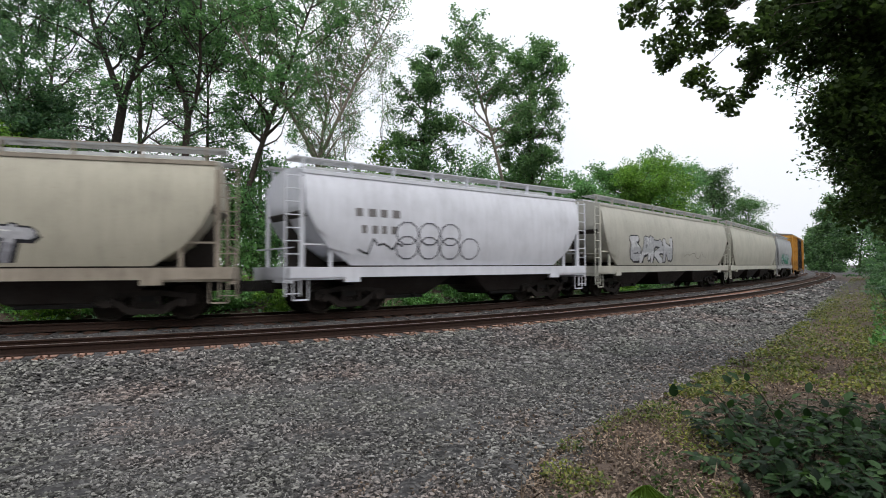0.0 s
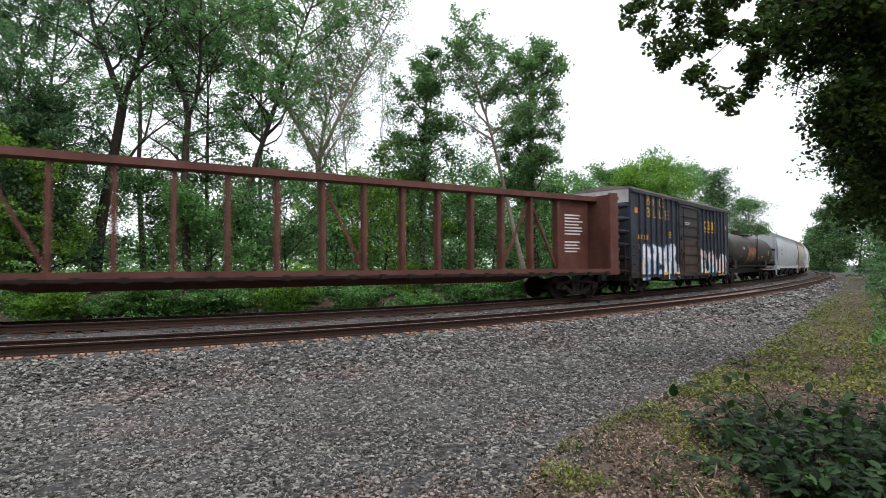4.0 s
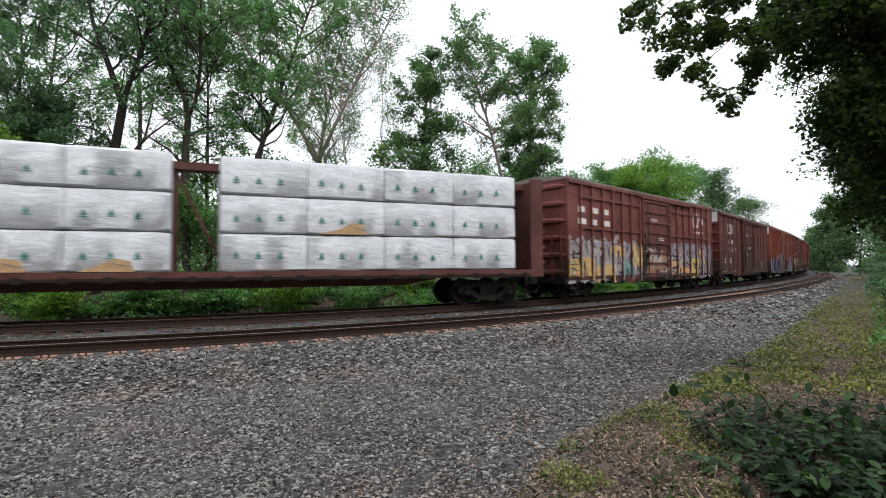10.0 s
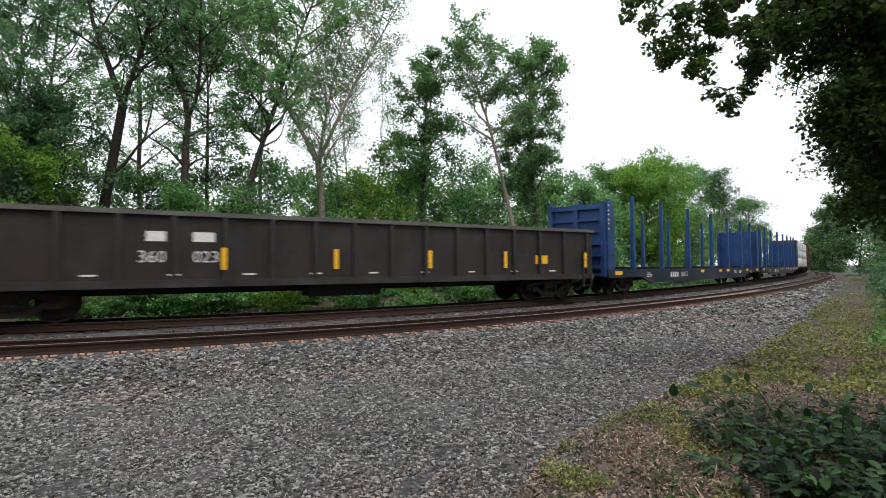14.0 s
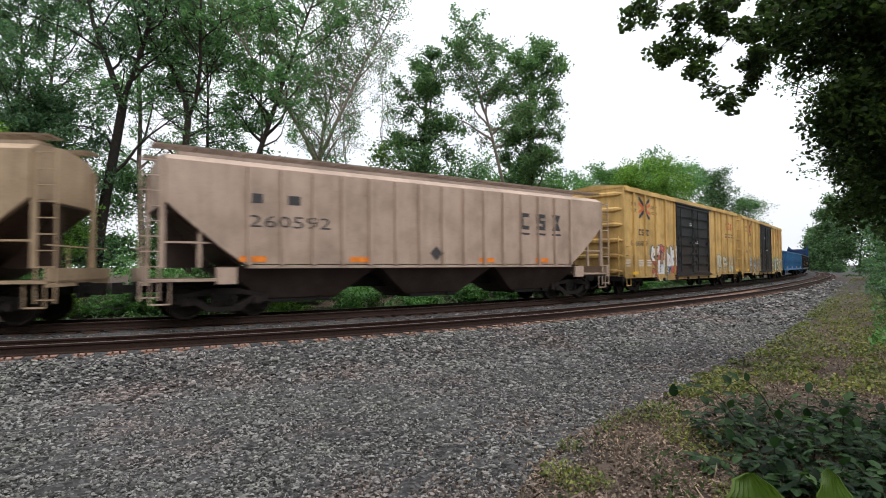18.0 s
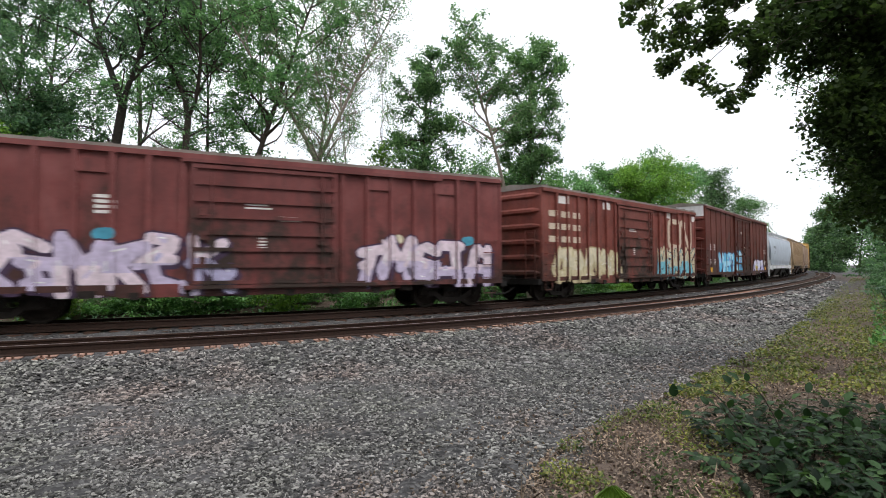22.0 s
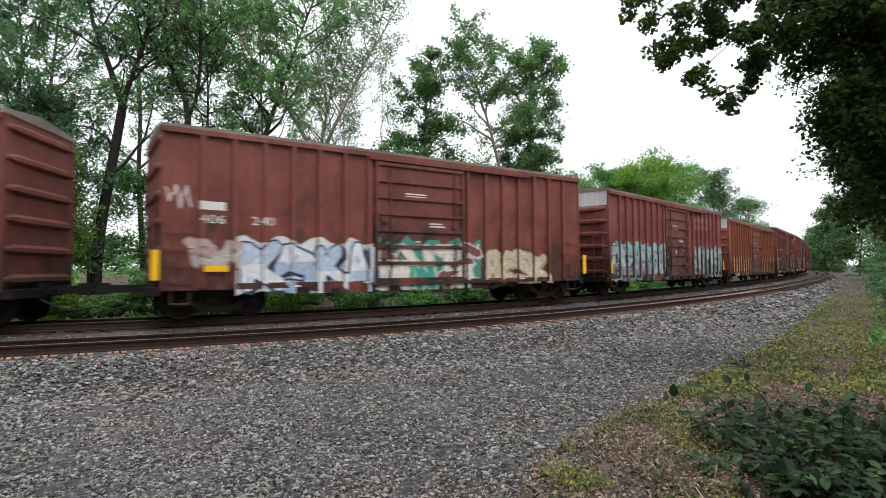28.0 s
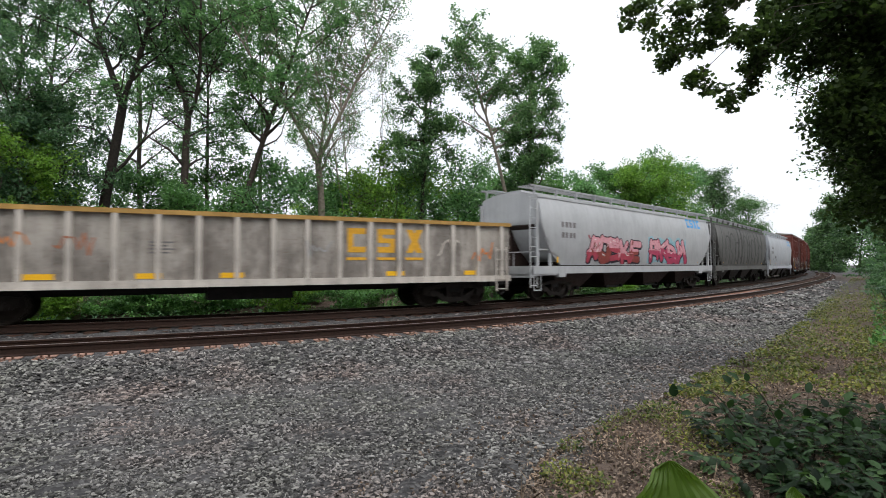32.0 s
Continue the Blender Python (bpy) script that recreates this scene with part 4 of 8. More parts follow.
# ---- the tree that overhangs the picture from the bank ----
def overhang():
    rng = np.random.default_rng(77)
    tree = tagged(new("overhanging_tree"), "dark leafy tree whose boughs hang over the gravel", "tree")
    bx, by = 9.6, 7.6
    tree.matrix_basis = Matrix.Translation((bx, by, ground_at(bx, by)))
    wood = MB()
    tp, _ = limb(rng, (0, 0, -0.3), (-0.05, 0.02, 1), 9.5, 9, 0.04, 0.0)
    tube(wood, tp, 0.24, 0.06, 10)
    part("trunk", wood, BARK, tree, flat=False)
    thin = ((2.46, 7.5, 4.89), (2.8, 7.8, 4.84), (2.77, 7.2, 4.22), (3.03, 7.5, 4.1), (3.46, 7.8, 4.39), (3.24, 7.2, 3.84), (3.77, 7.5, 3.56), (4.14, 7.8, 3.8), (3.02, 7.2, 4.65), (3.6, 7.5, 4.57), (4.25, 7.8, 4.06), (4.0, 7.2, 4.25))
    full = ((4.56, 7.8, 4.9), (5.2, 8.8, 4.78), (4.74, 7.4, 4.47), (5.19, 8.2, 5.24), (5.39, 7.8, 4.97), (6.63, 8.8, 5.48), (5.97, 7.4, 4.7), (5.21, 8.2, 4.2), (5.3, 7.8, 4.23), (6.45, 8.8, 4.69), (5.89, 7.4, 4.16), (5.35, 8.2, 3.38), (5.32, 7.8, 3.57), (6.4, 8.8, 3.95), (5.77, 7.4, 3.53), (6.71, 8.2, 3.94), (5.25, 7.8, 3.01), (6.28, 8.8, 3.07), (5.62, 7.4, 2.87), (6.63, 8.2, 3.08), (5.43, 7.8, 2.46), (6.5, 8.8, 2.38), (5.85, 7.4, 2.29), (5.85, 8.2, 1.87), (5.89, 7.8, 1.68), (7.11, 8.8, 1.73))
    for k, e in enumerate(thin + full):
        sparse = k < len(thin)
        e = np.array(e) + np.array((0.34, 0, 0.22) if sparse else (0.62, 0, 0.38)) - np.array((bx, by, ground_at(bx, by)))
        i = int(np.clip((e[2] + 0.6) / 9.5 * 9, 2, 8))
        p0 = tp[i]
        mid = p0 * 0.35 + e * 0.65 + np.array((0, 0, 2.4 if sparse else 0.9)) + rng.normal(size=3) * 0.15
        pts = [p0 * (1 - f) ** 2 + 2 * mid * f * (1 - f) + e * f * f for f in np.linspace(0, 1, 8)]
        bough, tips = MB(), []
        tube(bough, pts, 0.012 if sparse else 0.03, 0.005, 5)
        for j in range(6 if sparse else 3, 8):
            for _ in range(3):
                d = np.array((-0.5, 0.1, -0.35)) + rng.normal(size=3) * 0.6
                d /= np.linalg.norm(d)
                tw, _ = limb(rng, pts[j], d, rng.uniform(0.2, 0.42) * (0.8 if sparse else 1.1), 3, 0.2, -0.06)
                tube(bough, tw, 0.012, 0.004, 4)
                tips += [tw[1], tw[2], tw[3], tw[3]]
        tips = np.array(tips)
        n = 560 if sparse else 2500
        c = tips[rng.integers(0, len(tips), n)]
        off = rng.normal(size=(n, 3))
        off /= np.linalg.norm(off, axis=1)[:, None]
        q = c + off * rng.random((n, 1)) ** 0.5 * np.array((0.2, 0.2, 0.15)) * (0.75 if sparse else 1.6)
        v, f = leaf_cards(q, 0.082 if sparse else 0.092, rng, 0.6, 0.75)
        org = pts[0]
        br = part("bough", bough, BARK, tree, "thin drooping bough")
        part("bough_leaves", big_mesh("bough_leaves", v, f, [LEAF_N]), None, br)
        if sparse:
            SWAY.append((br, Matrix.Identity(4), 0.5, 2.3 + 0.13 * k, 0.9 * k, tuple(org)))


overhang()

# ---- lettering: plain numbers and words in the built-in font, made once ----
TEXTS = {}


def text_mesh(s):
    if s not in TEXTS:
        cu = bpy.data.curves.new("lettering", "FONT")
        cu.body = s
        cu.resolution_u = 2
        ob = bpy.data.objects.new("lettering", cu)
        scene.collection.objects.link(ob)
        dg = bpy.context.evaluated_depsgraph_get()
        me = bpy.data.meshes.new_from_object(ob.evaluated_get(dg))
        TEXTS[s] = ([(v.co.x, v.co.y) for v in me.vertices], [tuple(p.vertices) for p in me.polygons])
        bpy.data.objects.remove(ob)
        bpy.data.meshes.remove(me)
        bpy.data.curves.remove(cu)
    return TEXTS[s]


for _s in ("BIG", "BLUE", "any", "road", "next", "406", "480", "405", "597", "240", "372", "409", "500", "586", "688", "66", "73", "40", "15", "13", "360", "023", "100012",
           "260592", "358140", "665087", "131082", "55605", "15404", "57", "4065"):
    text_mesh(_s)

# ---- the train ----
# how far along the line each coupling stands at the start, from the front of the train backwards
COUPLINGS = (73.4, 54.8, 41.4, 21.6, 2.9, -10.5, -24.55, -46.1, -64.9, -81.55, -108.5, -126.5, -143.75, -162.2, -180.9, -199.0, -217.4,
             -243.0, -272.3, -301.15, -323.3, -345.8, -367.1, -386.9, -405.7, -425.0, -442.2, -463.2, -480.15, -497.8, -515.0, -533.0,
             -551.15, -568.6, -588.6, -605.95, -623.6, -642.15, -660.3, -678.5, -697.75, -716.0)
MOVERS = []  # thing, place along the line at the start, half its wheelbase, place on the car
TRAIN = "cars of the freight train"


def car_pose(s, half):
    x0, y0, _ = at_line(s - half)
    x1, y1, _ = at_line(s + half)
    return Matrix.Translation(((x0 + x1) / 2, (y0 + y1) / 2, 0)) @ Matrix.Rotation(math.atan2(y1 - y0, x1 - x0), 4, "Z")


def start_car(i, name, label, category):
    a, b = COUPLINGS[i + 1], COUPLINGS[i]
    car = tagged(new(name), label, category, TRAIN)
    pitch = b - a
    MOVERS.append((car, (a + b) / 2, pitch / 2 - 2.7, Matrix.Identity(4)))
    return car, pitch


def cached(key, make):
    if key not in SHARED:
        SHARED[key] = make()
    return SHARED[key]


SHARED = {}


def wheel_mesh():
    mb = MB()
    n = 14
    prof = ((0.0, 0.46), (0.10, 0.455), (0.135, 0.50), (0.16, 0.50), (0.16, 0.40), (0.10, 0.36), (0.09, 0.16), (0.13, 0.12), (0.13, 0.0))
    rings = [[(r * math.cos(6.2832 * j / n), -0.08 + y, r * math.sin(6.2832 * j / n)) for j in range(n)] for y, r in ((-0.0, 0.0), (-0.0, 0.12), (0.035, 0.16), (0.05, 0.36), (0.0, 0.40), *prof[:6], (0.1, 0.0))]
    mb.loft(rings, caps=False)
    return mb.mesh("wheel", [WHEEL], False)


def side_frame_mesh():
    mb = MB()
    mb.prism([(-1.18, 0.42), (-1.18, 0.66), (-0.62, 0.74), (-0.35, 0.80), (0.35, 0.80), (0.62, 0.74), (1.18, 0.66), (1.18, 0.42), (1.02, 0.42), (0.98, 0.58),
              (0.6, 0.62), (0.33, 0.64), (-0.33, 0.64), (-0.6, 0.62), (-0.98, 0.58), (-1.02, 0.42)], -0.07, 0.07)
    mb.prism([(-0.95, 0.58), (-0.75, 0.60), (-0.3, 0.32), (0.3, 0.32), (0.75, 0.60), (0.95, 0.58), (0.42, 0.18), (-0.42, 0.18)], -0.08, 0.08)
    for x in (-0.27, 0.27):
        mb.box(x - 0.05, x + 0.05, -0.085, 0.085, 0.30, 0.66)
    for x in (-0.13, 0.0, 0.13):
        mb.cyl((x, 0, 0.33), (x, 0, 0.54), 0.055, 8)
    for x in (-0.88, 0.88):
        mb.cyl((x, -0.16, 0.46), (x, 0.02, 0.46), 0.105, 12)
        mb.box(x - 0.17, x + 0.17, -0.06, 0.06, 0.36, 0.58)
    return mb.mesh("side_frame", [DARK])


def add_truck(car, x):
    bol = cached("bolster", lambda: MB().box(-0.2, 0.2, -1.05, 1.05, 0.5, 0.72).box(-0.3, 0.3, -0.3, 0.3, 0.7, 0.86)
                 .cyl((-0.88, -0.75, 0.46), (-0.88, 0.75, 0.46), 0.075).cyl((0.88, -0.75, 0.46), (0.88, 0.75, 0.46), 0.075)
                 .box(-0.62, -0.5, -0.9, 0.9, 0.4, 0.5).box(0.5, 0.62, -0.9, 0.9, 0.4, 0.5).mesh("truck", [BLACK]))
    tr = part("truck", bol, None, car, "black four-wheel truck", loc=(x, 0, 0))
    for y in (-1.0, 1.0):
        part("side_frame", cached("side_frame", side_frame_mesh), None, tr, loc=Matrix.Translation((0, y, 0)) @ (Matrix.Rotation(math.pi, 4, "Z") if y > 0 else Matrix.Identity(4)))
        for wx in (-0.88, 0.88):
            part("wheel", cached("wheel", wheel_mesh), None, tr, loc=Matrix.Translation((wx, y * 0.75, 0.46)) @ (Matrix.Rotation(math.pi, 4, "Z") if y > 0 else Matrix.Identity(4)))


def add_coupler(car, pitch, L):
    for sgn in (-1, 1):
        mb = MB()
        mb.box(min(sgn * (L / 2 - 0.7), sgn * (pitch / 2 - 0.22)), max(sgn * (L / 2 - 0.7), sgn * (pitch / 2 - 0.22)), -0.09, 0.09, 0.72, 0.92)
        mb.prism([(sgn * (pitch / 2 - 0.3), 0.68), (sgn * (pitch / 2 + 0.02), 0.68), (sgn * (pitch / 2 + 0.02), 0.98), (sgn * (pitch / 2 - 0.3), 0.98)], -0.16 * sgn, 0.02 * sgn)
        mb.box(min(sgn * (L / 2 - 0.05), sgn * L / 2 + sgn * 0.1), max(sgn * (L / 2 - 0.05), sgn * L / 2 + sgn * 0.1), -0.28, 0.28, 0.62, 1.0)
        part("coupler", mb, BLACK, car)
        hose = MB()
        x0 = sgn * (L / 2 + 0.05)
        pts = [np.array((x0 + sgn * (pitch / 2 - L / 2) * f, -0.38 + 0.3 * f, 0.72 - 0.42 * math.sin(f * 2.2))) for f in np.linspace(0, 1, 6)]
        tube(hose, pts, 0.025, 0.025, 5)
        part("air_hose", hose, BLACK, car)


def ladder(car, x, y, z0, z1, w, n, mat, name="ladder", along="x", dep=0.06):
    """Two stiles and n rungs, held off the wall."""
    mb = MB()
    for k in (-w / 2, w / 2):
        p = (x + k, y) if along == "x" else (x, y + k)
        mb.box(p[0] - 0.02, p[0] + 0.02, p[1] - 0.02, p[1] + 0.02, z0, z1)
    for z in np.linspace(z0 + 0.08, z1 - 0.08, n):
        a, b = ((x - w / 2, y, z), (x + w / 2, y, z)) if along == "x" else ((x, y - w / 2, z), (x, y + w / 2, z))
        mb.bar(a, b, 0.028)
    return part(name, mb, mat, car)


# ---- paint on the sides: plates thinner than a fingernail, broken where the posts stand out ----
def clip_low(poly, z0):
    out = []
    for a, b in zip(poly, poly[1:] + poly[:1]):
        if a[1] >= z0:
            out.append(a)
        if (a[1] >= z0) != (b[1] >= z0):
            f = (z0 - a[1]) / (b[1] - a[1])
            out.append((a[0] + f * (b[0] - a[0]), z0))
    return out


def clip_x(poly, x0, x1):
    for lim, keep in ((x0, lambda p: p[0] >= x0), (x1, lambda p: p[0] <= x1)):
        out = []
        for a, b in zip(poly, poly[1:] + poly[:1]):
            if keep(a):
                out.append(a)
            if keep(a) != keep(b):
                f = (lim - a[0]) / (b[0] - a[0])
                out.append((lim, a[1] + f * (b[1] - a[1])))
        poly = out
        if len(poly) < 3:
            return []
    return poly


def bands_of(poly, bands):
    """An outline cut at the heights where the sheet bends."""
    if not bands:
        return [poly]
    out, turn = [], [(z, x) for x, z in poly]
    for z0, z1 in zip((-9.0,) + tuple(bands), tuple(bands) + (99.0,)):
        c = clip_x(turn, z0, z1)
        if len(c) > 2:
            out.append([(x, z) for z, x in c])
    return out


class Side:
    """The near side of a car: the depth of its sheet at each height, and its posts."""

    def __init__(self, car, depth, posts=(), raise_by=0.07, bands=()):
        self.bands, self.a = bands, 99.0
        self.car, self.posts, self.raise_by = car, posts, raise_by
        self.depth = depth if callable(depth) else (lambda z: depth)
        self.lay = 0
        self.panels = ()  # proud flat panels: middle, half width, how far they stand out

    def paint(self, name, polys, mat, label="", lay=None):
        self.lay = (self.lay + 1) if lay is None else lay
        mb = MB()
        for k, poly in enumerate(polys):
            off = 0.003 + 0.0035 * self.lay + 0.0012 * (k % 3) 
            for x0, x1, up in [(-99, 99, 0.0)] + [(p - q, p + q, self.raise_by) for p, q in self.posts]:
                c = clip_x(poly, max(x0, -self.a), min(x1, self.a))
                if len(c) > 2:
                    for q in bands_of(c, self.bands):
                        mb.add([(x, -(self.depth(z) + off + up), z) for x, z in q], [tuple(range(len(q)))])
        if mb.v:
            part(name, mb, mat, self.car, label)

    def text(self, s, x, z, h, mat, squash=1.0):
        vs, fs = TEXTS[s]
        k = h / 0.72
        self.paint("number" if s[0].isdigit() else "lettering", [[(x + vs[i][0] * k * squash, z + vs[i][1] * k) for i in f] for f in fs], mat, lay=1)

    def bars(self, x, z, w, n, mat, pitch=0.09, t=0.045):
        """A block of small stencilled lines."""
        mb = MB()
        rng = random.Random(int(x * 100 + z * 10))
        for k in range(n):
            ww = w * rng.uniform(0.7, 1)
            zz = z - k * pitch
            mb.add([(x, -(self.depth(zz) + 0.005), zz), (x + ww, -(self.depth(zz) + 0.005), zz), (x + ww, -(self.depth(zz + t) + 0.005), zz + t), (x, -(self.depth(zz + t) + 0.005), zz + t)], [(0, 1, 2, 3)])
        part("stencil", mb, mat, self.car)

    def strip(self, x, z, w, h, mat=None, up=True):
        mb = MB().box(x, x + w, -(self.depth(z) + (self.raise_by if up else 0) + 0.012), -(self.depth(z) + (self.raise_by if up else 0) + 0.004), z, z + h)
        part("reflective_strip", mb, mat or YEL, self.car)


def capsule(p, q, w, n=4):
    a = math.atan2(q[1] - p[1], q[0] - p[0])
    out = []
    for c, a0 in ((q, a - math.pi / 2), (p, a + math.pi / 2)):
        out += [(c[0] + w / 2 * math.cos(a0 + math.pi * k / n), c[1] + w / 2 * math.sin(a0 + math.pi * k / n)) for k in range(n + 1)]
    return out


def noodle(side, x, z, h, mat):
    """The railway's mark: one ribbon bent twice, drawn as a plain shape."""
    path = ((0.86, 1), (0.22, 1), (0.06, 0.94), (0, 0.8), (0, 0.2), (0.06, 0.06), (0.22, 0), (1.0, 0), (1.18, 0.06), (1.26, 0.2), (1.26, 0.8), (1.32, 0.95), (1.44, 1.0), (1.56, 0.93),
            (2.16, 0.08), (2.3, 0.0), (2.42, 0.06), (2.48, 0.2), (2.48, 1.0))
    pts = [(x + a * h * 0.86, z + b * h) for a, b in path]
    side.paint("painted_mark", [capsule(p, q, h * 0.2) for p, q in zip(pts, pts[1:])], mat)


def blocks(side, x, z, h, n, mat, under=True, apart=1.05):
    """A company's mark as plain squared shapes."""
    polys = []
    for k in range(n):
        a = x + k * h * apart
        w, t = h * 0.78, h * 0.24
        rect = lambda x0, x1, z0, z1: [(x0, z0), (x1, z0), (x1, z1), (x0, z1)]
        if k % 3 == 0:
            polys += [rect(a, a + t, z, z + h), rect(a + t, a + w, z, z + t), rect(a + t, a + w, z + h - t, z + h)]
        elif k % 3 == 1:
            polys += [rect(a, a + w, z, z + t), rect(a, a + w, z + h * 0.4, z + h * 0.6), rect(a, a + w, z + h - t, z + h), rect(a, a + t, z + h * 0.6, z + h - t), rect(a + w - t, a + w, z + t, z + h * 0.4)]
        else:
            polys += [[(a, z), (a + t * 1.3, z), (a + w, z + h), (a + w - t * 1.3, z + h)], [(a + w - t * 1.3, z), (a + w, z), (a + t * 1.3, z + h), (a, z + h)]]
        if under:
            polys.append(rect(a - 0.02, a + w + 0.02, z - h * 0.32, z - h * 0.2))
        side.paint("painted_mark", polys, mat, lay=1)
        polys = []


GRAF = {}


def spray(col):
    key = tuple(round(c, 3) for c in col)
    if key not in GRAF:
        GRAF[key] = plain("spray_paint", col, 0.6, 0, 7, 0.22) if "spray_paint" not in PAINTS else None
        if GRAF[key] is None:
            PAINTS.pop("spray_paint")
            GRAF[key] = plain("spray_paint", col, 0.6, 0, 7, 0.22)
    return GRAF[key]


# bones of the sprayed shapes, in a unit cell; they look like writing and spell nothing
BONES = (((0.1, 0), (0.35, 1)), ((0.35, 1), (0.85, 0.95)), ((0.85, 0.95), (0.9, 0)), ((0.2, 0.42), (0.85, 0.42))), \
        (((0.12, 0), (0.12, 1)), ((0.12, 0.45), (0.9, 1)), ((0.3, 0.55), (0.95, 0))), \
        (((0.85, 0.95), (0.15, 1)), ((0.15, 1), (0.1, 0.05)), ((0.1, 0.05), (0.9, 0)), ((0.15, 0.52), (0.7, 0.55))), \
        (((0.9, 0.85), (0.2, 1)), ((0.2, 1), (0.1, 0.6)), ((0.1, 0.6), (0.85, 0.42)), ((0.85, 0.42), (0.8, 0.0)), ((0.8, 0.0), (0.05, 0.08))), \
        (((0.3, 0), (0.05, 0.5)), ((0.05, 0.5), (0.3, 1)), ((0.3, 1), (0.8, 0.95)), ((0.8, 0.95), (0.95, 0.45)), ((0.95, 0.45), (0.7, 0)), ((0.7, 0), (0.3, 0))), \
        (((0.1, 0), (0.1, 1)), ((0.1, 1), (0.8, 0.9)), ((0.8, 0.9), (0.85, 0.55)), ((0.85, 0.55), (0.2, 0.48)), ((0.4, 0.45), (0.95, -0.05))), \
        (((0.08, 0), (0.12, 1)), ((0.12, 1), (0.85, 0.05)), ((0.85, 0.05), (0.92, 1))), \
        (((0.05, 1), (0.95, 0.95)), ((0.5, 0.95), (0.55, 0))), \
        (((0.05, 0), (0.15, 1)), ((0.15, 1), (0.5, 0.35)), ((0.5, 0.35), (0.85, 1)), ((0.85, 1), (0.95, 0)))


def graffiti(side, x0, x1, z0, z1, n, fills, edge=(0.02, 0.02, 0.025), halo=None, seed=1, fat=0.34, shine=True):
    """A sprayed piece: a clouded backing, a cast edge, fat outlined shapes in two tones that meet along a wavy line, light flecks."""
    rng = random.Random(seed * 7 + 1)
    cw, ch = (x1 - x0) / n, z1 - z0
    t = min(cw * 0.75, ch * 0.6) * min(0.46, fat + 0.1)
    mb = MB()
    mats = [spray(halo or edge), spray(edge)] + [spray(c) for c in fills] + [spray((0.70, 0.70, 0.69))]
    floor_z = z0 - 0.01

    def lay(poly, off, mi, low=None):
        poly = clip_low(poly, floor_z if low is None else max(low, floor_z))
        if len(poly) < 3:
            return
        for a, b, up in [(-99, 99, 0.0)] + [(p - q, p + q, side.raise_by) for p, q in side.posts] + [(p - q, p + q, r) for p, q, r in side.panels]:
            c = clip_x(poly, max(a, -side.a), min(b, side.a))
            if len(c) > 2:
                for g in bands_of(c, side.bands):
                    mb.add([(x, -(side.depth(z) + off + up), z) for x, z in g], [tuple(range(len(g)))], mi)

    if halo:
        m = 5 * n
        top = [(x0 - 0.1 + (x1 - x0 + 0.2) * k / m, z1 + ch * (0.05 + 0.09 * math.sin(k * 1.3 + seed) + rng.uniform(-0.05, 0.05))) for k in range(m + 1)]
        low = [(x0 - 0.1 + (x1 - x0 + 0.2) * k / m, z0 + ch * rng.uniform(-0.02, 0.10)) for k in range(m, -1, -1)]
        for k in range(m):
            lay([low[m - k], low[m - k - 1], top[k + 1], top[k]], 0.004, 0)
    strokes = []
    last = -1
    for k in range(n):
        j = rng.randrange(len(BONES))
        j = (j + 1) % len(BONES) if j == last else j
        last = j
        skew, rise, drop = rng.uniform(-0.4, 0.4), rng.uniform(-0.10, 0.06), rng.uniform(-0.04, 0.08)
        wide = rng.uniform(1.1, 1.4)
        stray = ((rng.random(), rng.random()), (rng.uniform(-0.3, 1.3), rng.random()))
        for bone in BONES[j] + (stray,):
            ends = []
            for bx, bz in bone:
                bx, bz = bx + rng.uniform(-0.15, 0.15), bz + rng.uniform(-0.12, 0.12)
                zz = z0 + t * 0.55 + drop * ch + bz * (ch - 1.15 * t) * (1 + rise)
                ends.append((x0 + (k + 0.5) * cw + (bx - 0.5) * (cw * wide - t) + skew * (bz - 0.5) * cw, zz))
            strokes.append((k, ends[0], ends[1], t * rng.uniform(0.85, 1.15)))
    e = t * 0.17
    for i, (k, p, q, w) in enumerate(strokes):
        dx, dz = t * 0.32, -t * 0.26
        lay(capsule((p[0] + dx, p[1] + dz), (q[0] + dx, q[1] + dz), w + e, 2), 0.0055 + 0.0004 * (i % 7), 1)
    for i, (k, p, q, w) in enumerate(strokes):
        lay(capsule(p, q, w + 2 * e, 3), 0.0090 + 0.0004 * (i % 7), 1)
    tone = [2 + (0 if rng.random() < 0.6 else rng.randrange(len(fills))) for _ in range(n)]
    second = 2 + (1 if len(fills) > 1 else 0)
    for i, (k, p, q, w) in enumerate(strokes):
        lay(capsule(p, q, w, 3), 0.0125 + 0.0004 * (i % 7), tone[k])
        wave = z0 + ch * (0.52 + 0.13 * math.sin(1.7 * k + seed))
        lay(capsule(p, q, w * 0.94, 3), 0.0160 + 0.0004 * (i % 7), second if tone[k] != second else 2, wave)
        if rng.random() < 0.55:
            m = (p[0] + (q[0] - p[0]) * rng.random(), p[1] + (q[1] - p[1]) * rng.random())
            lay(capsule(m, (m[0] + w * rng.uniform(-0.4, 0.4), m[1] + w * 0.4), w * rng.uniform(0.2, 0.5), 3), 0.0195 + 0.0004 * (i % 5), 2 + rng.randrange(len(fills)))
        if shine and rng.random() < 0.5:
            m = (p[0] * 0.7 + q[0] * 0.3 - w * 0.18, p[1] * 0.7 + q[1] * 0.3 + w * 0.16)
            lay(capsule(m, (m[0] + (q[0] - p[0]) * 0.25, m[1] + (q[1] - p[1]) * 0.25), w * 0.12, 2), 0.0225, len(mats) - 1)
    part("graffiti", mb, mats, side.car, "tangled sprayed graffiti in several colours")


BROWN = (0.155, 0.047, 0.036)


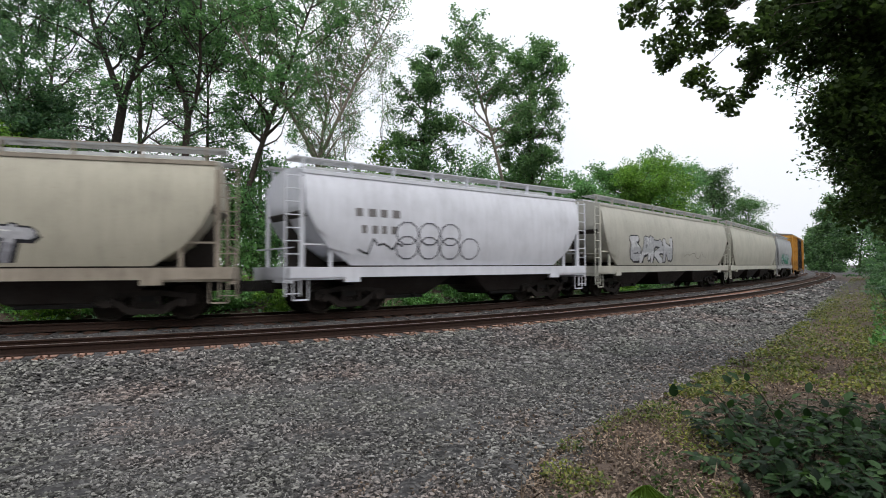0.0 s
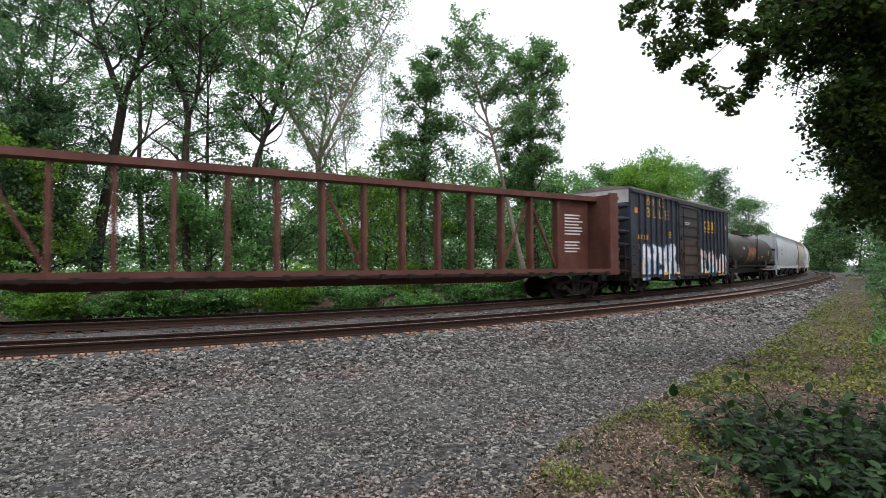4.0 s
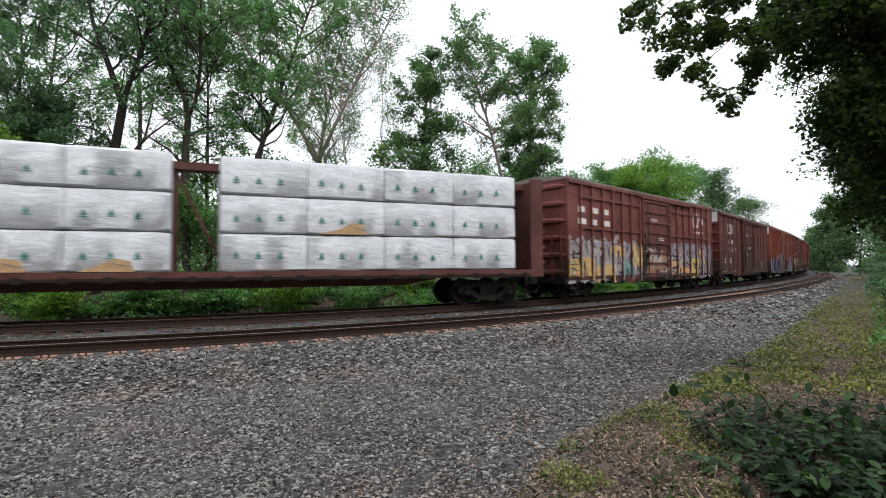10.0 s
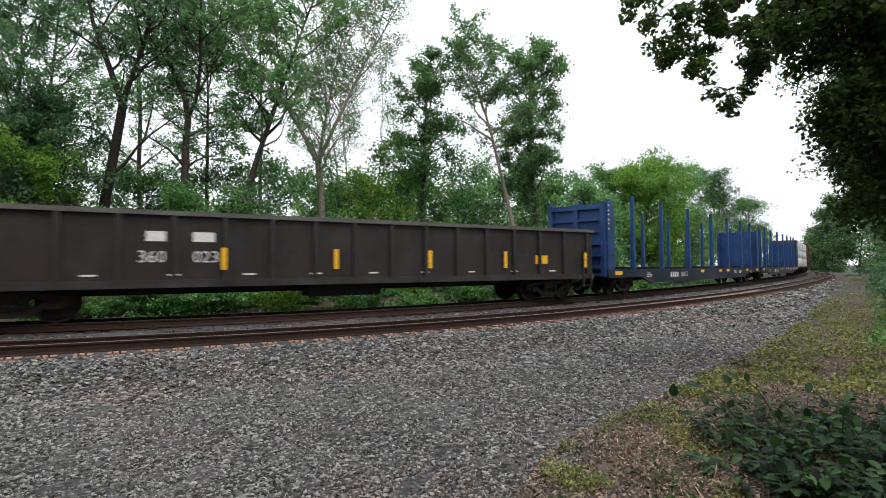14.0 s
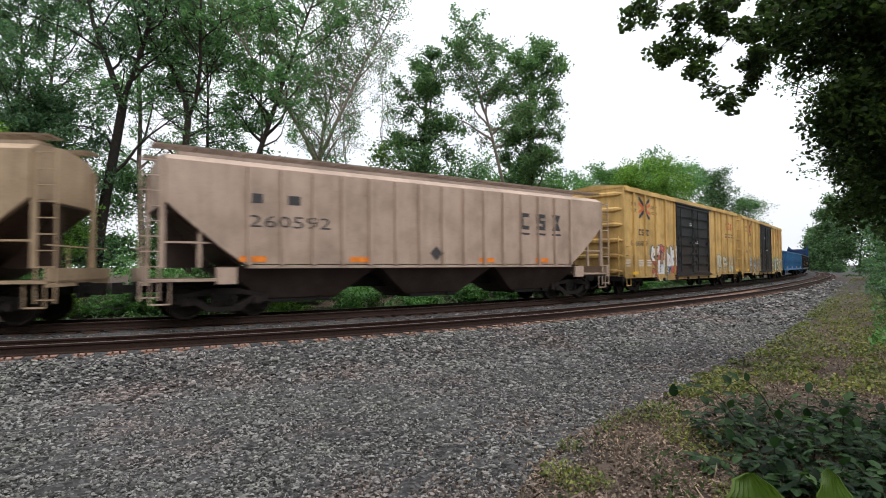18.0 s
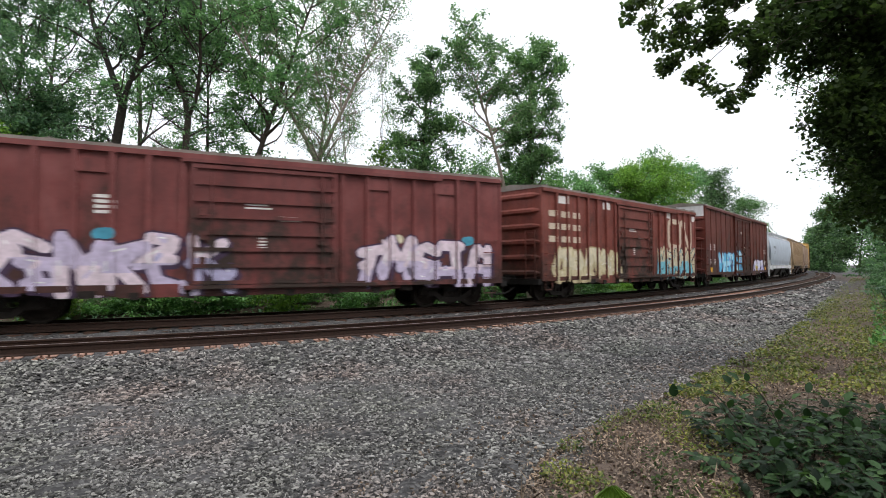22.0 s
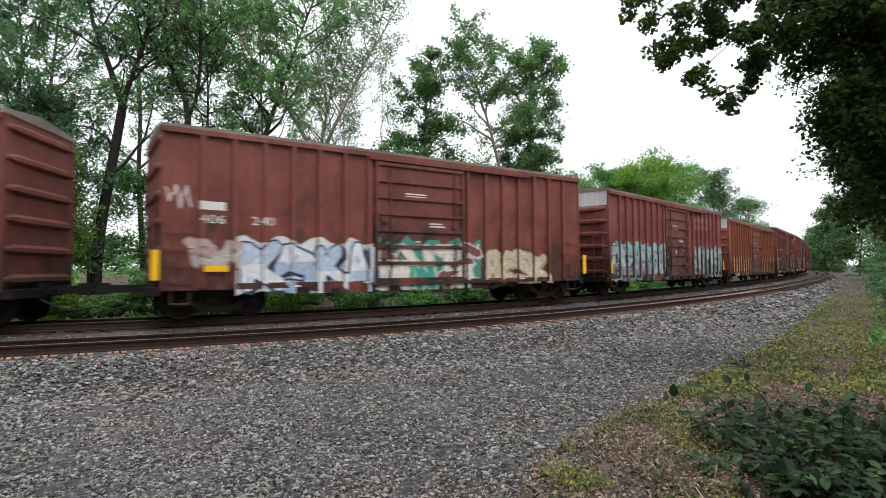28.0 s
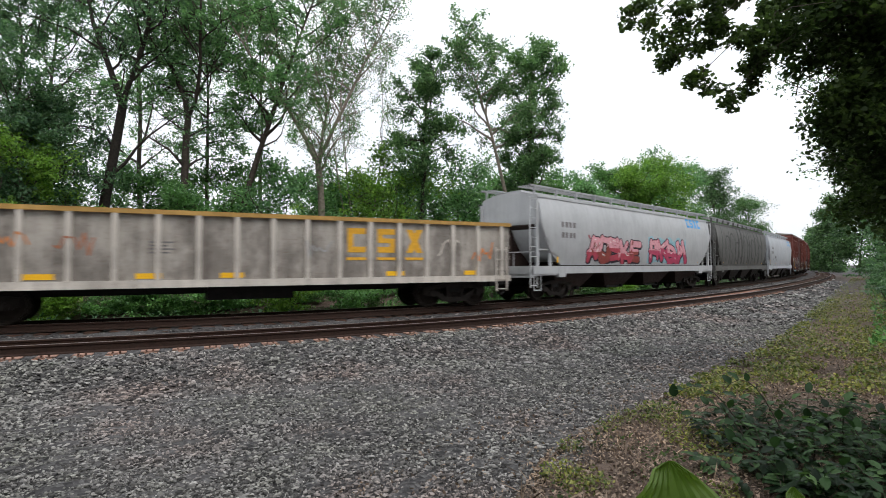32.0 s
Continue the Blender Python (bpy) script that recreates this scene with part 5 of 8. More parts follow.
def oxide(col):
    """Red oxide paint goes deeper and duller with age."""
    return (col[0] * 1.06, col[1] * 0.92, col[2] * 0.90) if col[0] > 2.2 * col[1] else col


def boxcar(i, label, col=BROWN, H=4.75, style="posts", name="paint_brown", n_post=7, door_w=3.1, white_end=False, door_col=None, rust=0.3, double=False, zb=0.84, belly=0.60, end_ribs=6, gap=2.0, roof_mat=None):
    """A boxcar: posted or smooth steel sides, a sliding door with bars, ribbed ends, a low roof, ladders, trucks."""
    car, pitch = start_car(i, "boxcar", label, "boxcar")
    L = pitch - gap
    W = 1.50
    door_col = oxide(door_col or tuple(c * 0.88 for c in col))
    col = oxide(col)
    mat = paint(name, col, rust, low_dark=0.8 if col[0] < 0.3 else 0.3, grime=0.65)
    dmat = paint(name + "_door", door_col, rust, low_dark=1.0, grime=0.8)
    a = L / 2
    part("side_wall", MB().box(-a, a, -W, -W + 0.06, zb, H - 0.12), mat, car)
    part("side_wall", MB().box(-a, a, W - 0.06, W, zb, H - 0.12), mat, car)
    part("floor_deck", MB().box(-a, a, -W + 0.06, W - 0.06, zb, zb + 0.12), BLACK, car)
    # side sills, deeper between the trucks
    for y0, y1 in ((-W - 0.02, -W + 0.05), (W - 0.05, W + 0.02)):
        sill = MB().prism([(-a, zb - 0.06), (-a + 3.3, zb - 0.06), (-a + 4.4, belly), (a - 4.4, belly), (a - 3.3, zb - 0.06), (a, zb - 0.06), (a, zb + 0.1), (-a, zb + 0.1)], y0, y1)
        part("side_sill", sill, mat, car)
    part("centre_sill", MB().box(-pitch / 2 + 0.8, pitch / 2 - 0.8, -0.25, 0.25, 0.72, zb), BLACK, car)
    for x in np.linspace(-a + 4.6, a - 4.6, 6):
        part("crossbearer", cached("crossbearer", lambda: MB().box(-0.07, 0.07, -1.44, 1.44, 0.56, 0.84).box(-0.12, 0.12, -1.56, -1.5, 0.56, 0.74).mesh("crossbearer", [DARK])), None, car, loc=(x, 0, 0))
    for x in (-a + 3.6, a - 3.6):
        part("jacking_pad", cached("jacking_pad", lambda: MB().box(-0.2, 0.2, -1.55, -1.38, 0.62, 0.8).mesh("jacking_pad", [DARK])), None, car, loc=(x, 0, 0))
    # roof with a low ridge and seams, and its eaves
    roof = MB()
    roof.loft([[(x, -W - 0.04, H - 0.12), (x, -W - 0.04, H - 0.04), (x, 0, H + 0.12), (x, W + 0.04, H - 0.04), (x, W + 0.04, H - 0.12)] for x in (-a - 0.03, a + 0.03)])
    roof_mat = mat if roof_mat == "same" else paint("galvanised_roof", (0.19, 0.165, 0.145), 0.5)
    part("roof", roof, roof_mat, car, "weathered galvanised roof")
    seam = MB()
    for x in np.arange(-a + 0.4, a, 1.2):
        seam.bar((x, -W, H - 0.02), (x, 0, H + 0.14), 0.06).bar((x, 0, H + 0.14), (x, W, H - 0.02), 0.06)
    part("roof_seam", seam, roof_mat, car)
    for y0, y1 in ((-W - 0.095, -W), (W, W + 0.095)):
        part("top_chord", MB().box(-a, a, y0, y1, H - 0.26, H - 0.13), mat, car)
    # ribbed ends
    for sgn in (-1, 1):
        e = MB().box(min(sgn * (a - 0.05), sgn * a), max(sgn * (a - 0.05), sgn * a), -W + 0.06, W - 0.06, zb, H - 0.1)
        e.prism([(sgn * a, H - 0.12), (sgn * (a - 0.05), H - 0.12), (sgn * (a - 0.05), H + 0.02), (sgn * a, H + 0.02)], -W + 0.5, W - 0.5)
        part("end_wall", e, mat, car)
        top = H - (0.75 if white_end else 0.25)
        for z in np.linspace(zb + 0.25, top - 0.15, end_ribs):
            r = MB().loft([[(sgn * a, y, z - 0.13 * q), (sgn * (a + 0.10 * q), y, z - 0.05 * q), (sgn * (a + 0.10 * q), y, z + 0.05 * q), (sgn * a, y, z + 0.13 * q)] for y, q in ((-W + 0.1, 0.4), (-W + 0.4, 1), (W - 0.4, 1), (W - 0.1, 0.4))])
            part("end_rib", r, mat, car)
        if white_end and (white_end is True or sgn > 0):
            part("end_top", MB().box(min(sgn * a, sgn * (a + 0.012)), max(sgn * a, sgn * (a + 0.012)), -W + 0.02, W - 0.02, top, H - 0.06), paint("chalky_white_end", (0.52, 0.51, 0.51), 0.4), car, "white painted upper end panel")
        for y0, y1 in ((-W - 0.03, -W + 0.07), (W - 0.07, W + 0.03)):
            part("corner_post", MB().box(min(sgn * (a - 0.07), sgn * (a + 0.02)), max(sgn * (a - 0.07), sgn * (a + 0.02)), y0, y1, zb - 0.05, H - 0.12), mat, car)
    # posts
    posts = []
    if style != "smooth":
        pm = cached(("post", name, H), lambda: MB().prism([(-0.055, zb), (0.055, zb), (0.055, H - 0.26), (-0.055, H - 0.26)], -0.10, 0.0).mesh("side_post", [mat]))
        d2 = door_w / 2 + (0.15 if not double else 0.1)
        for x in [*np.linspace(-a + 0.95, -d2 - 0.05, n_post), *np.linspace(d2 + 0.05, a - 0.95, n_post)]:
            part("side_post", pm, None, car, loc=(x, -W, 0))
            part("side_post", pm, None, car, loc=Matrix.Translation((x, W, 0)) @ Matrix.Rotation(math.pi, 4, "Z"))
            posts.append((x, 0.055))
        if style == "belts":
            for z in (zb + 2.12, H - 0.75):
                for x0, x1 in ((-a + 0.95, -d2 - 0.05), (d2 + 0.05, a - 0.95)):
                    part("side_belt", MB().box(x0, x1, -W - 0.075, -W, z - 0.05, z + 0.05), mat, car)
    else:
        for x in np.arange(-a + 1.25, a - 0.6, 1.25):
            if abs(x) > door_w / 2 + 0.1:
                part("panel_seam", cached(("seam", name, H), lambda: MB().box(-0.035, 0.035, -0.028, 0.0, zb + 0.1, H - 0.26).mesh("panel_seam", [mat])), None, car, loc=(x, -W, 0))
    # the door or doors, with bars, lock rod and tracks
    leaves = ((-door_w / 2, door_w / 2),) if not double else ((-door_w / 2, -0.02), (0.02, door_w / 2))
    for x0, x1 in leaves:
        for sg in (-1, 1):
            d = MB().box(x0, x1, min(sg * (W + 0.01), sg * (W + 0.07)), max(sg * (W + 0.01), sg * (W + 0.07)), zb + 0.05, H - 0.36)
            door = part("door", d, dmat, car, "sliding steel door")
            if sg < 0:
                for z in np.linspace(zb + 0.12, H - 0.45, 8):
                    part("door_bar", MB().prism([(x0, z - 0.05), (x1, z - 0.05), (x1, z + 0.05), (x0, z + 0.05)], -W - 0.13, -W - 0.07), dmat, door)
                for x in (x0 + 0.05, x1 - 0.05):
                    part("door_stile", MB().box(x - 0.05, x + 0.05, -W - 0.125, -W - 0.07, zb + 0.05, H - 0.36), dmat, door)
                for z in (zb + 0.5, zb + 1.15, zb + 1.8):
                    part("door_bracket", MB().box(x1 - 0.55, x1 - 0.3, -W - 0.17, -W - 0.07, z, z + 0.09), dmat, door)
                    part("door_latch", MB().box(x0 + 0.2, x0 + 0.36, -W - 0.16, -W - 0.07, z + 0.1, z + 0.3), dmat, door)
                part("lock_rod", MB().cyl((x1 - 0.42, -W - 0.16, zb + 0.15), (x1 - 0.42, -W - 0.16, H - 0.5), 0.03), dmat, door)
                part("lock_rod", MB().cyl((x0 + 0.5, -W - 0.16, zb + 0.2), (x0 + 0.5, -W - 0.16, H - 0.6), 0.025).box(x0 + 0.42, x0 + 0.58, -W - 0.2, -W - 0.13, zb + 0.95, zb + 1.25), dmat, door)
    x1 = door_w / 2 + (door_w * 0.9 if not double else 0.3)
    for z0, z1 in ((H - 0.36, H - 0.27), (zb - 0.05, zb + 0.05)):
        part("door_track", MB().box(-door_w / 2 - 0.2, x1, -W - 0.16, -W - 0.02, z0, z1), dmat, car)
    # grab irons and ladders on the side, by both ends
    for x in (-a + 0.45, a - 0.45):
        for k in range(4):
            z = zb + 0.15 + 0.42 * k
            part("grab_iron", MB().bar((x - 0.25, -W - 0.09, z), (x + 0.25, -W - 0.09, z), 0.03).bar((x - 0.25, -W, z), (x - 0.25, -W - 0.1, z), 0.03).bar((x + 0.25, -W, z), (x + 0.25, -W - 0.1, z), 0.03), mat, car)
        part("step", MB().bar((x - 0.22, -W + 0.02, 0.45), (x + 0.22, -W + 0.02, 0.45), 0.04).bar((x - 0.22, -W + 0.02, 0.45), (x - 0.22, -W + 0.02, zb), 0.03).bar((x + 0.22, -W + 0.02, 0.45), (x + 0.22, -W + 0.02, zb), 0.03), mat, car)
    ladder(car, -a - 0.14, -W + 0.45, zb, zb + 1.9, 0.45, 5, mat, along="y")
    for x0 in (-a - 0.25, a):
        part("end_sill", MB().box(x0, x0 + 0.25, -W, W, zb - 0.18, zb + 0.03), BLACK, car)
    part("brake_rigging", MB().box(-1.6, -0.5, -0.7, 0.1, 0.55, 0.9).cyl((0.4, -0.6, 0.72), (1.3, -0.6, 0.72), 0.17).bar((-a + 3.6, -0.4, 0.7), (a - 3.6, -0.4, 0.7), 0.04), BLACK, car)
    for x in (-(pitch / 2 - 2.7), pitch / 2 - 2.7):
        add_truck(car, x)
    add_coupler(car, pitch, L)
    side = Side(car, W, posts, 0.10)
    side.a = a
    side.panels = tuple(((x0 + x1) / 2, (x1 - x0) / 2 - 0.02, 0.072) for x0, x1 in leaves)
    side.bars(-door_w / 2 + 0.7, H - 0.75 - 0.3, 0.6, 3, WHITE)
    side.door = Side(car, W + 0.07)
    side.door.bars(-0.6, H - 1.35, 0.8, 3, WHITE)
    side.door.bars(0.3, zb + 1.9, 0.7, 2, WHITE)
    side.door.bars(-0.25, zb + 1.3, 0.25, 4, WHITE)
    return side


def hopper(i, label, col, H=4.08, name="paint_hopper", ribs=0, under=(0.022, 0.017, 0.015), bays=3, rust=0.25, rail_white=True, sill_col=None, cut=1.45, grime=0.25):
    """A covered hopper: a swelling or ribbed body with cut-away ends, bays below, a roof walk above."""
    car, pitch = start_car(i, "hopper_car", label, "hopper car")
    L = pitch - (1.15 if ribs else 0.85)
    a = L / 2
    mat = paint(name, col, rust, grime=grime, blotchy=0.35 if not ribs else 0.8)
    smat = mat if sill_col is None else paint(name + "_sill", sill_col, rust)
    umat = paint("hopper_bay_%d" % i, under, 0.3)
    if ribs:
        depth = lambda z: 1.50 if z < 4.2 else 1.5 - (z - 4.2) * 0.8
        prof = [(1.50, 1.45), (1.50, H - 0.12), (1.2, H + 0.05), (0.0, H + 0.18)]
    else:
        depth = lambda z: float(np.interp(z, (1.3, 1.7, 2.2, 2.7, 3.2, 3.7, 4.0, 4.3), (1.42, 1.50, 1.56, 1.58, 1.56, 1.48, 1.38, 1.25)))
        prof = [(depth(z), z) for z in (1.40, 1.7, 2.2, 2.7, 3.2, 3.7, H)] + [(0.7, H + 0.17), (0.0, H + 0.22)]
    full = [(-w, z) for w, z in prof] + [(w, z) for w, z in prof[-2::-1]]
    body = MB()

    def ring(x, zlow):
        return [(x, y, max(z, zlow)) for y, z in full]
    c = cut
    f1, f2 = (0.33, 0.66) if ribs else (0.2, 0.48)
    body.loft([ring(-a + 0.45, 3.0), ring(-a + 0.45 + c * f1, 2.45), ring(-a + 0.45 + c * f2, 1.92), ring(-a + 0.45 + c, 1.40), ring(a - 0.45 - c, 1.40), ring(a - 0.45 - c * f2, 1.92), ring(a - 0.45 - c * f1, 2.45), ring(a - 0.45, 3.0)])
    part("body", body, mat, car, flat=bool(ribs))
    # dark plates added below the sloping ends stand in for the recess's shade
    for sg in (-1, 1):
        xs = [sg * (a - 0.43), sg * (a - 0.45 - c)]
        part("slope_shade_plate", MB().loft([[(xs[0], -1.36, 2.97), (xs[0], 1.36, 2.97), (xs[0], 1.36, 2.93), (xs[0], -1.36, 2.93)], [(xs[1], -1.36, 1.37), (xs[1], 1.36, 1.37), (xs[1], 1.36, 1.33), (xs[1], -1.36, 1.33)]]), umat, car, "added dark plate standing in for the shaded end recess")
    posts = []
    if ribs:
        pm = cached(("hrib", name, H), lambda: MB().prism([(-0.05, 1.42), (0.05, 1.42), (0.05, H - 0.15), (-0.05, H - 0.15)], -0.1, 0.0).mesh("side_post", [mat]))
        for x in np.linspace(-a + 0.55 + c, a - 0.55 - c, ribs):
            part("side_post", pm, None, car, loc=(x, -1.5, 0))
            part("side_post", pm, None, car, loc=Matrix.Translation((x, 1.5, 0)) @ Matrix.Rotation(math.pi, 4, "Z"))
            posts.append((x, 0.05))
    else:
        part("top_stripe", MB().prism([(-a + 0.43, H - 0.08), (a - 0.43, H - 0.08), (a - 0.43, H + 0.02), (-a + 0.43, H + 0.02)], -depth(H) - 0.06, -depth(H) + 0.05), smat, car, "bright top rail")
    # side sill
    for sg in (-1, 1):
        lo, hi, far = (1.33, 1.42, a - c - 0.5) if ribs else (1.06, 1.36, a)
        part("side_sill", MB().box(-far, far, min(sg * 1.42, sg * 1.515), max(sg * 1.42, sg * 1.515), lo, hi), smat, car)
    # bays
    n = bays
    span = (2 * a - 0.9 - 2 * c + 1.2) / n
    for k in range(n):
        x = -a + 0.45 + c - 0.6 + span * (k + 0.5)
        b = MB().loft([[(x - span * f, -w, z), (x + span * f, -w, z), (x + span * f, w, z), (x - span * f, w, z)] for f, w, z in ((0.2, 0.85, 0.40), (0.24, 0.95, 0.5), (0.5, 1.40, 1.4))])
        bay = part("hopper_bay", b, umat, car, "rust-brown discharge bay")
        part("outlet_gate", MB().box(x - span * 0.2, x + span * 0.2, -0.95, 0.95, 0.36, 0.46).cyl((x + span * 0.12, -1.05, 0.45), (x + span * 0.12, -0.8, 0.45), 0.06), BLACK, bay)
    part("centre_sill", MB().box(-pitch / 2 + 0.8, pitch / 2 - 0.8, -0.25, 0.25, 0.72, 1.08), BLACK, car)
    # slope sheets' braces, end platforms, ladders
    for sg in (-1, 1):
        x = sg * a
        part("end_platform", MB().box(min(x, x - sg * 1.9), max(x, x - sg * 1.9), -1.48, 1.48, 1.0, 1.07).box(min(x, x - sg * 0.1), max(x, x - sg * 0.1), -1.48, 1.48, 0.92, 1.36), smat, car)
        for y in (-1.38, 1.38):
            part("end_post", MB().bar((x - sg * 0.4, y, 1.36), (x - sg * 0.4, y, H - 0.2), 0.1), smat, car)
            part("end_brace", MB().bar((x - sg * 1.25, y, 1.36), (x - sg * 1.25, y, 2.35), 0.09), smat, car)
        part("grab_iron", MB().bar((x - sg * 0.4, -1.38, 2.0), (x - sg * 1.5, -1.38, 2.0), 0.05), smat, car)
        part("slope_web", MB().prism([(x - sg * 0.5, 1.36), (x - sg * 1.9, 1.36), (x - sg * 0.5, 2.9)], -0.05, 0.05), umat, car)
        ladder(car, x - sg * 0.12, -1.42, 0.55, H - 0.1, 0.42, 10, smat, along="x")
        part("hand_rail", MB().bar((x - sg * 0.1, -1.45, 1.9), (x - sg * 0.1, 1.45, 1.9), 0.035).bar((x - sg * 0.1, -0.5, 1.36), (x - sg * 0.1, -0.5, 1.9), 0.03).bar((x - sg * 0.1, 0.5, 1.36), (x - sg * 0.1, 0.5, 1.9), 0.03), smat, car)
        part("step", MB().bar((x - sg * 0.35 - 0.22, -1.42, 0.45), (x - sg * 0.35 + 0.22, -1.42, 0.45), 0.04).bar((x - sg * 0.35 - 0.22, -1.42, 0.45), (x - sg * 0.35 - 0.22, -1.42, 1.06), 0.03).bar((x - sg * 0.35 + 0.22, -1.42, 0.45), (x - sg * 0.35 + 0.22, -1.42, 1.06), 0.03), smat, car)
        part("bearing_pad", MB().box(x - sg * 1.9 - 0.25, x - sg * 1.9 + 0.25, -1.52, -1.4, 0.92, 1.36), smat, car)
    # roof walk on brackets, hatches
    gmat = paint("roof_walk_grating", (0.30, 0.31, 0.31), 0.3) if not ribs else paint(name + "_roof", tuple(v * 0.55 for v in col), 0.7)
    zt = H + 0.36 if not ribs else H + 0.28
    for y in (-0.95, 0.95):
        mb = MB()
        for dy in np.linspace(-0.28, 0.28, 6):
            mb.bar((-a + 0.2, y + dy, zt), (a - 0.2, y + dy, zt), 0.03, 0.05)
        for x in np.arange(-a + 0.3, a - 0.2, 0.45):
            mb.bar((x, y - 0.3, zt), (x, y + 0.3, zt), 0.03, 0.05)
        part("roof_walk", mb, gmat, car, "open steel grating walkway")
        if not ribs:
            rail = MB().bar((-a + 0.2, y * 1.28, zt + 0.03), (a - 0.2, y * 1.28, zt + 0.03), 0.05)
            for x in np.arange(-a + 0.5, a - 0.3, 1.5):
                rail.bar((x, y * 1.24, H), (x, y * 1.28, zt + 0.03), 0.05, 0.09)
            part("walk_bracket", rail, smat, car)
    part("hatch_cover", MB().loft([[(-a + 0.9, -0.35, H + 0.18), (-a + 0.9, -0.28, H + 0.34), (-a + 0.9, 0.28, H + 0.34), (-a + 0.9, 0.35, H + 0.18)], [(a - 0.9, -0.35, H + 0.18), (a - 0.9, -0.28, H + 0.34), (a - 0.9, 0.28, H + 0.34), (a - 0.9, 0.35, H + 0.18)]]), gmat, car)
    for x in (-(pitch / 2 - 2.5), pitch / 2 - 2.5):
        add_truck(car, x)
    add_coupler(car, pitch, L)
    side = Side(car, depth, posts, 0.1, () if ribs else (1.7, 2.2, 2.7, 3.2, 3.7, 4.0))
    side.a = a
    side.sill = Side(car, 1.5)
    return side


def tank(i):
    car, pitch = start_car(i, "tank_car", "dark brown-black tank car streaked with grime", "tank car")
    L = pitch - 1.3
    a = L / 2
    mat = paint("tank_black", (0.030, 0.024, 0.021), 0.35)
    R, zc, n = 1.36, 2.5, 36
    rings = []
    for x, r in ((-a + 0.05, 0.25), (-a + 0.09, 0.6), (-a + 0.2, 0.95), (-a + 0.4, 1.22), (-a + 0.7, 1.38), (-a + 1.0, R), (a - 1.0, R), (a - 0.7, 1.38), (a - 0.4, 1.22), (a - 0.2, 0.95), (a - 0.09, 0.6), (a - 0.05, 0.25)):
        rings.append([(x, r * math.cos(6.2832 * j / n), zc + r * math.sin(6.2832 * j / n)) for j in range(n)])
    part("tank_shell", MB().loft(rings), mat, car, flat=False)
    for x in (-a * 0.5, -0.5, 0.5, a * 0.5):
        ring = [[(x + dx, (R + 0.012) * math.cos(6.2832 * j / n), zc + (R + 0.012) * math.sin(6.2832 * j / n)) for j in range(n)] for dx in (-0.03, 0.03)]
        part("weld_band", MB().loft(ring, caps=False), mat, car)
    part("sill", MB().box(-pitch / 2 + 0.7, pitch / 2 - 0.7, -0.3, 0.3, 0.75, 1.2).box(-a, -a + 3.2, -1.3, 1.3, 1.08, 1.16).box(a - 3.2, a, -1.3, 1.3, 1.08, 1.16), BLACK, car)
    part("side_rail", MB().bar((-a + 0.1, -1.42, 1.32), (a - 0.1, -1.42, 1.32), 0.06, 0.08).bar((-a + 0.1, 1.42, 1.32), (a - 0.1, 1.42, 1.32), 0.06, 0.08), BLACK, car)
    for x in (-a + 2.6, a - 2.6):
        part("saddle", MB().prism([(x - 0.35, 1.1), (x + 0.35, 1.1), (x + 0.5, 1.9), (x - 0.5, 1.9)], -1.15, 1.15), mat, car)
    part("dome", MB().cyl((0, 0, zc + R - 0.1), (0, 0, zc + R + 0.32), 0.4, 16).cyl((0, 0, zc + R + 0.32), (0, 0, zc + R + 0.4), 0.3, 16), mat, car)
    part("platform", MB().box(-1.1, 1.1, -0.95, 0.95, zc + R - 0.06, zc + R - 0.01).bar((-1.1, -0.95, zc + R + 0.35), (1.1, -0.95, zc + R + 0.35), 0.04).bar((-1.1, -0.95, zc + R - 0.06), (-1.1, -0.95, zc + R + 0.35), 0.04).bar((1.1, -0.95, zc + R - 0.06), (1.1, -0.95, zc + R + 0.35), 0.04), BLACK, car)
    ladder(car, 0.0, -1.5, 1.3, zc + R, 0.5, 10, BLACK)
    for x in (-a + 0.25, a - 0.25):
        part("end_rail", MB().bar((x, -1.4, 1.16), (x, -1.4, 2.3), 0.04).bar((x, 1.4, 1.16), (x, 1.4, 2.3), 0.04).bar((x, -1.4, 2.0), (x, 1.4, 2.0), 0.04), BLACK, car)
    for x in (-(pitch / 2 - 2.5), pitch / 2 - 2.5):
        add_truck(car, x)
    add_coupler(car, pitch, L)
    side = Side(car, lambda z: math.sqrt(max(0.05, R * R - (z - zc) ** 2)) + 0.01, bands=tuple(np.arange(1.5, 3.7, 0.2)))
    side.a = a
    return side


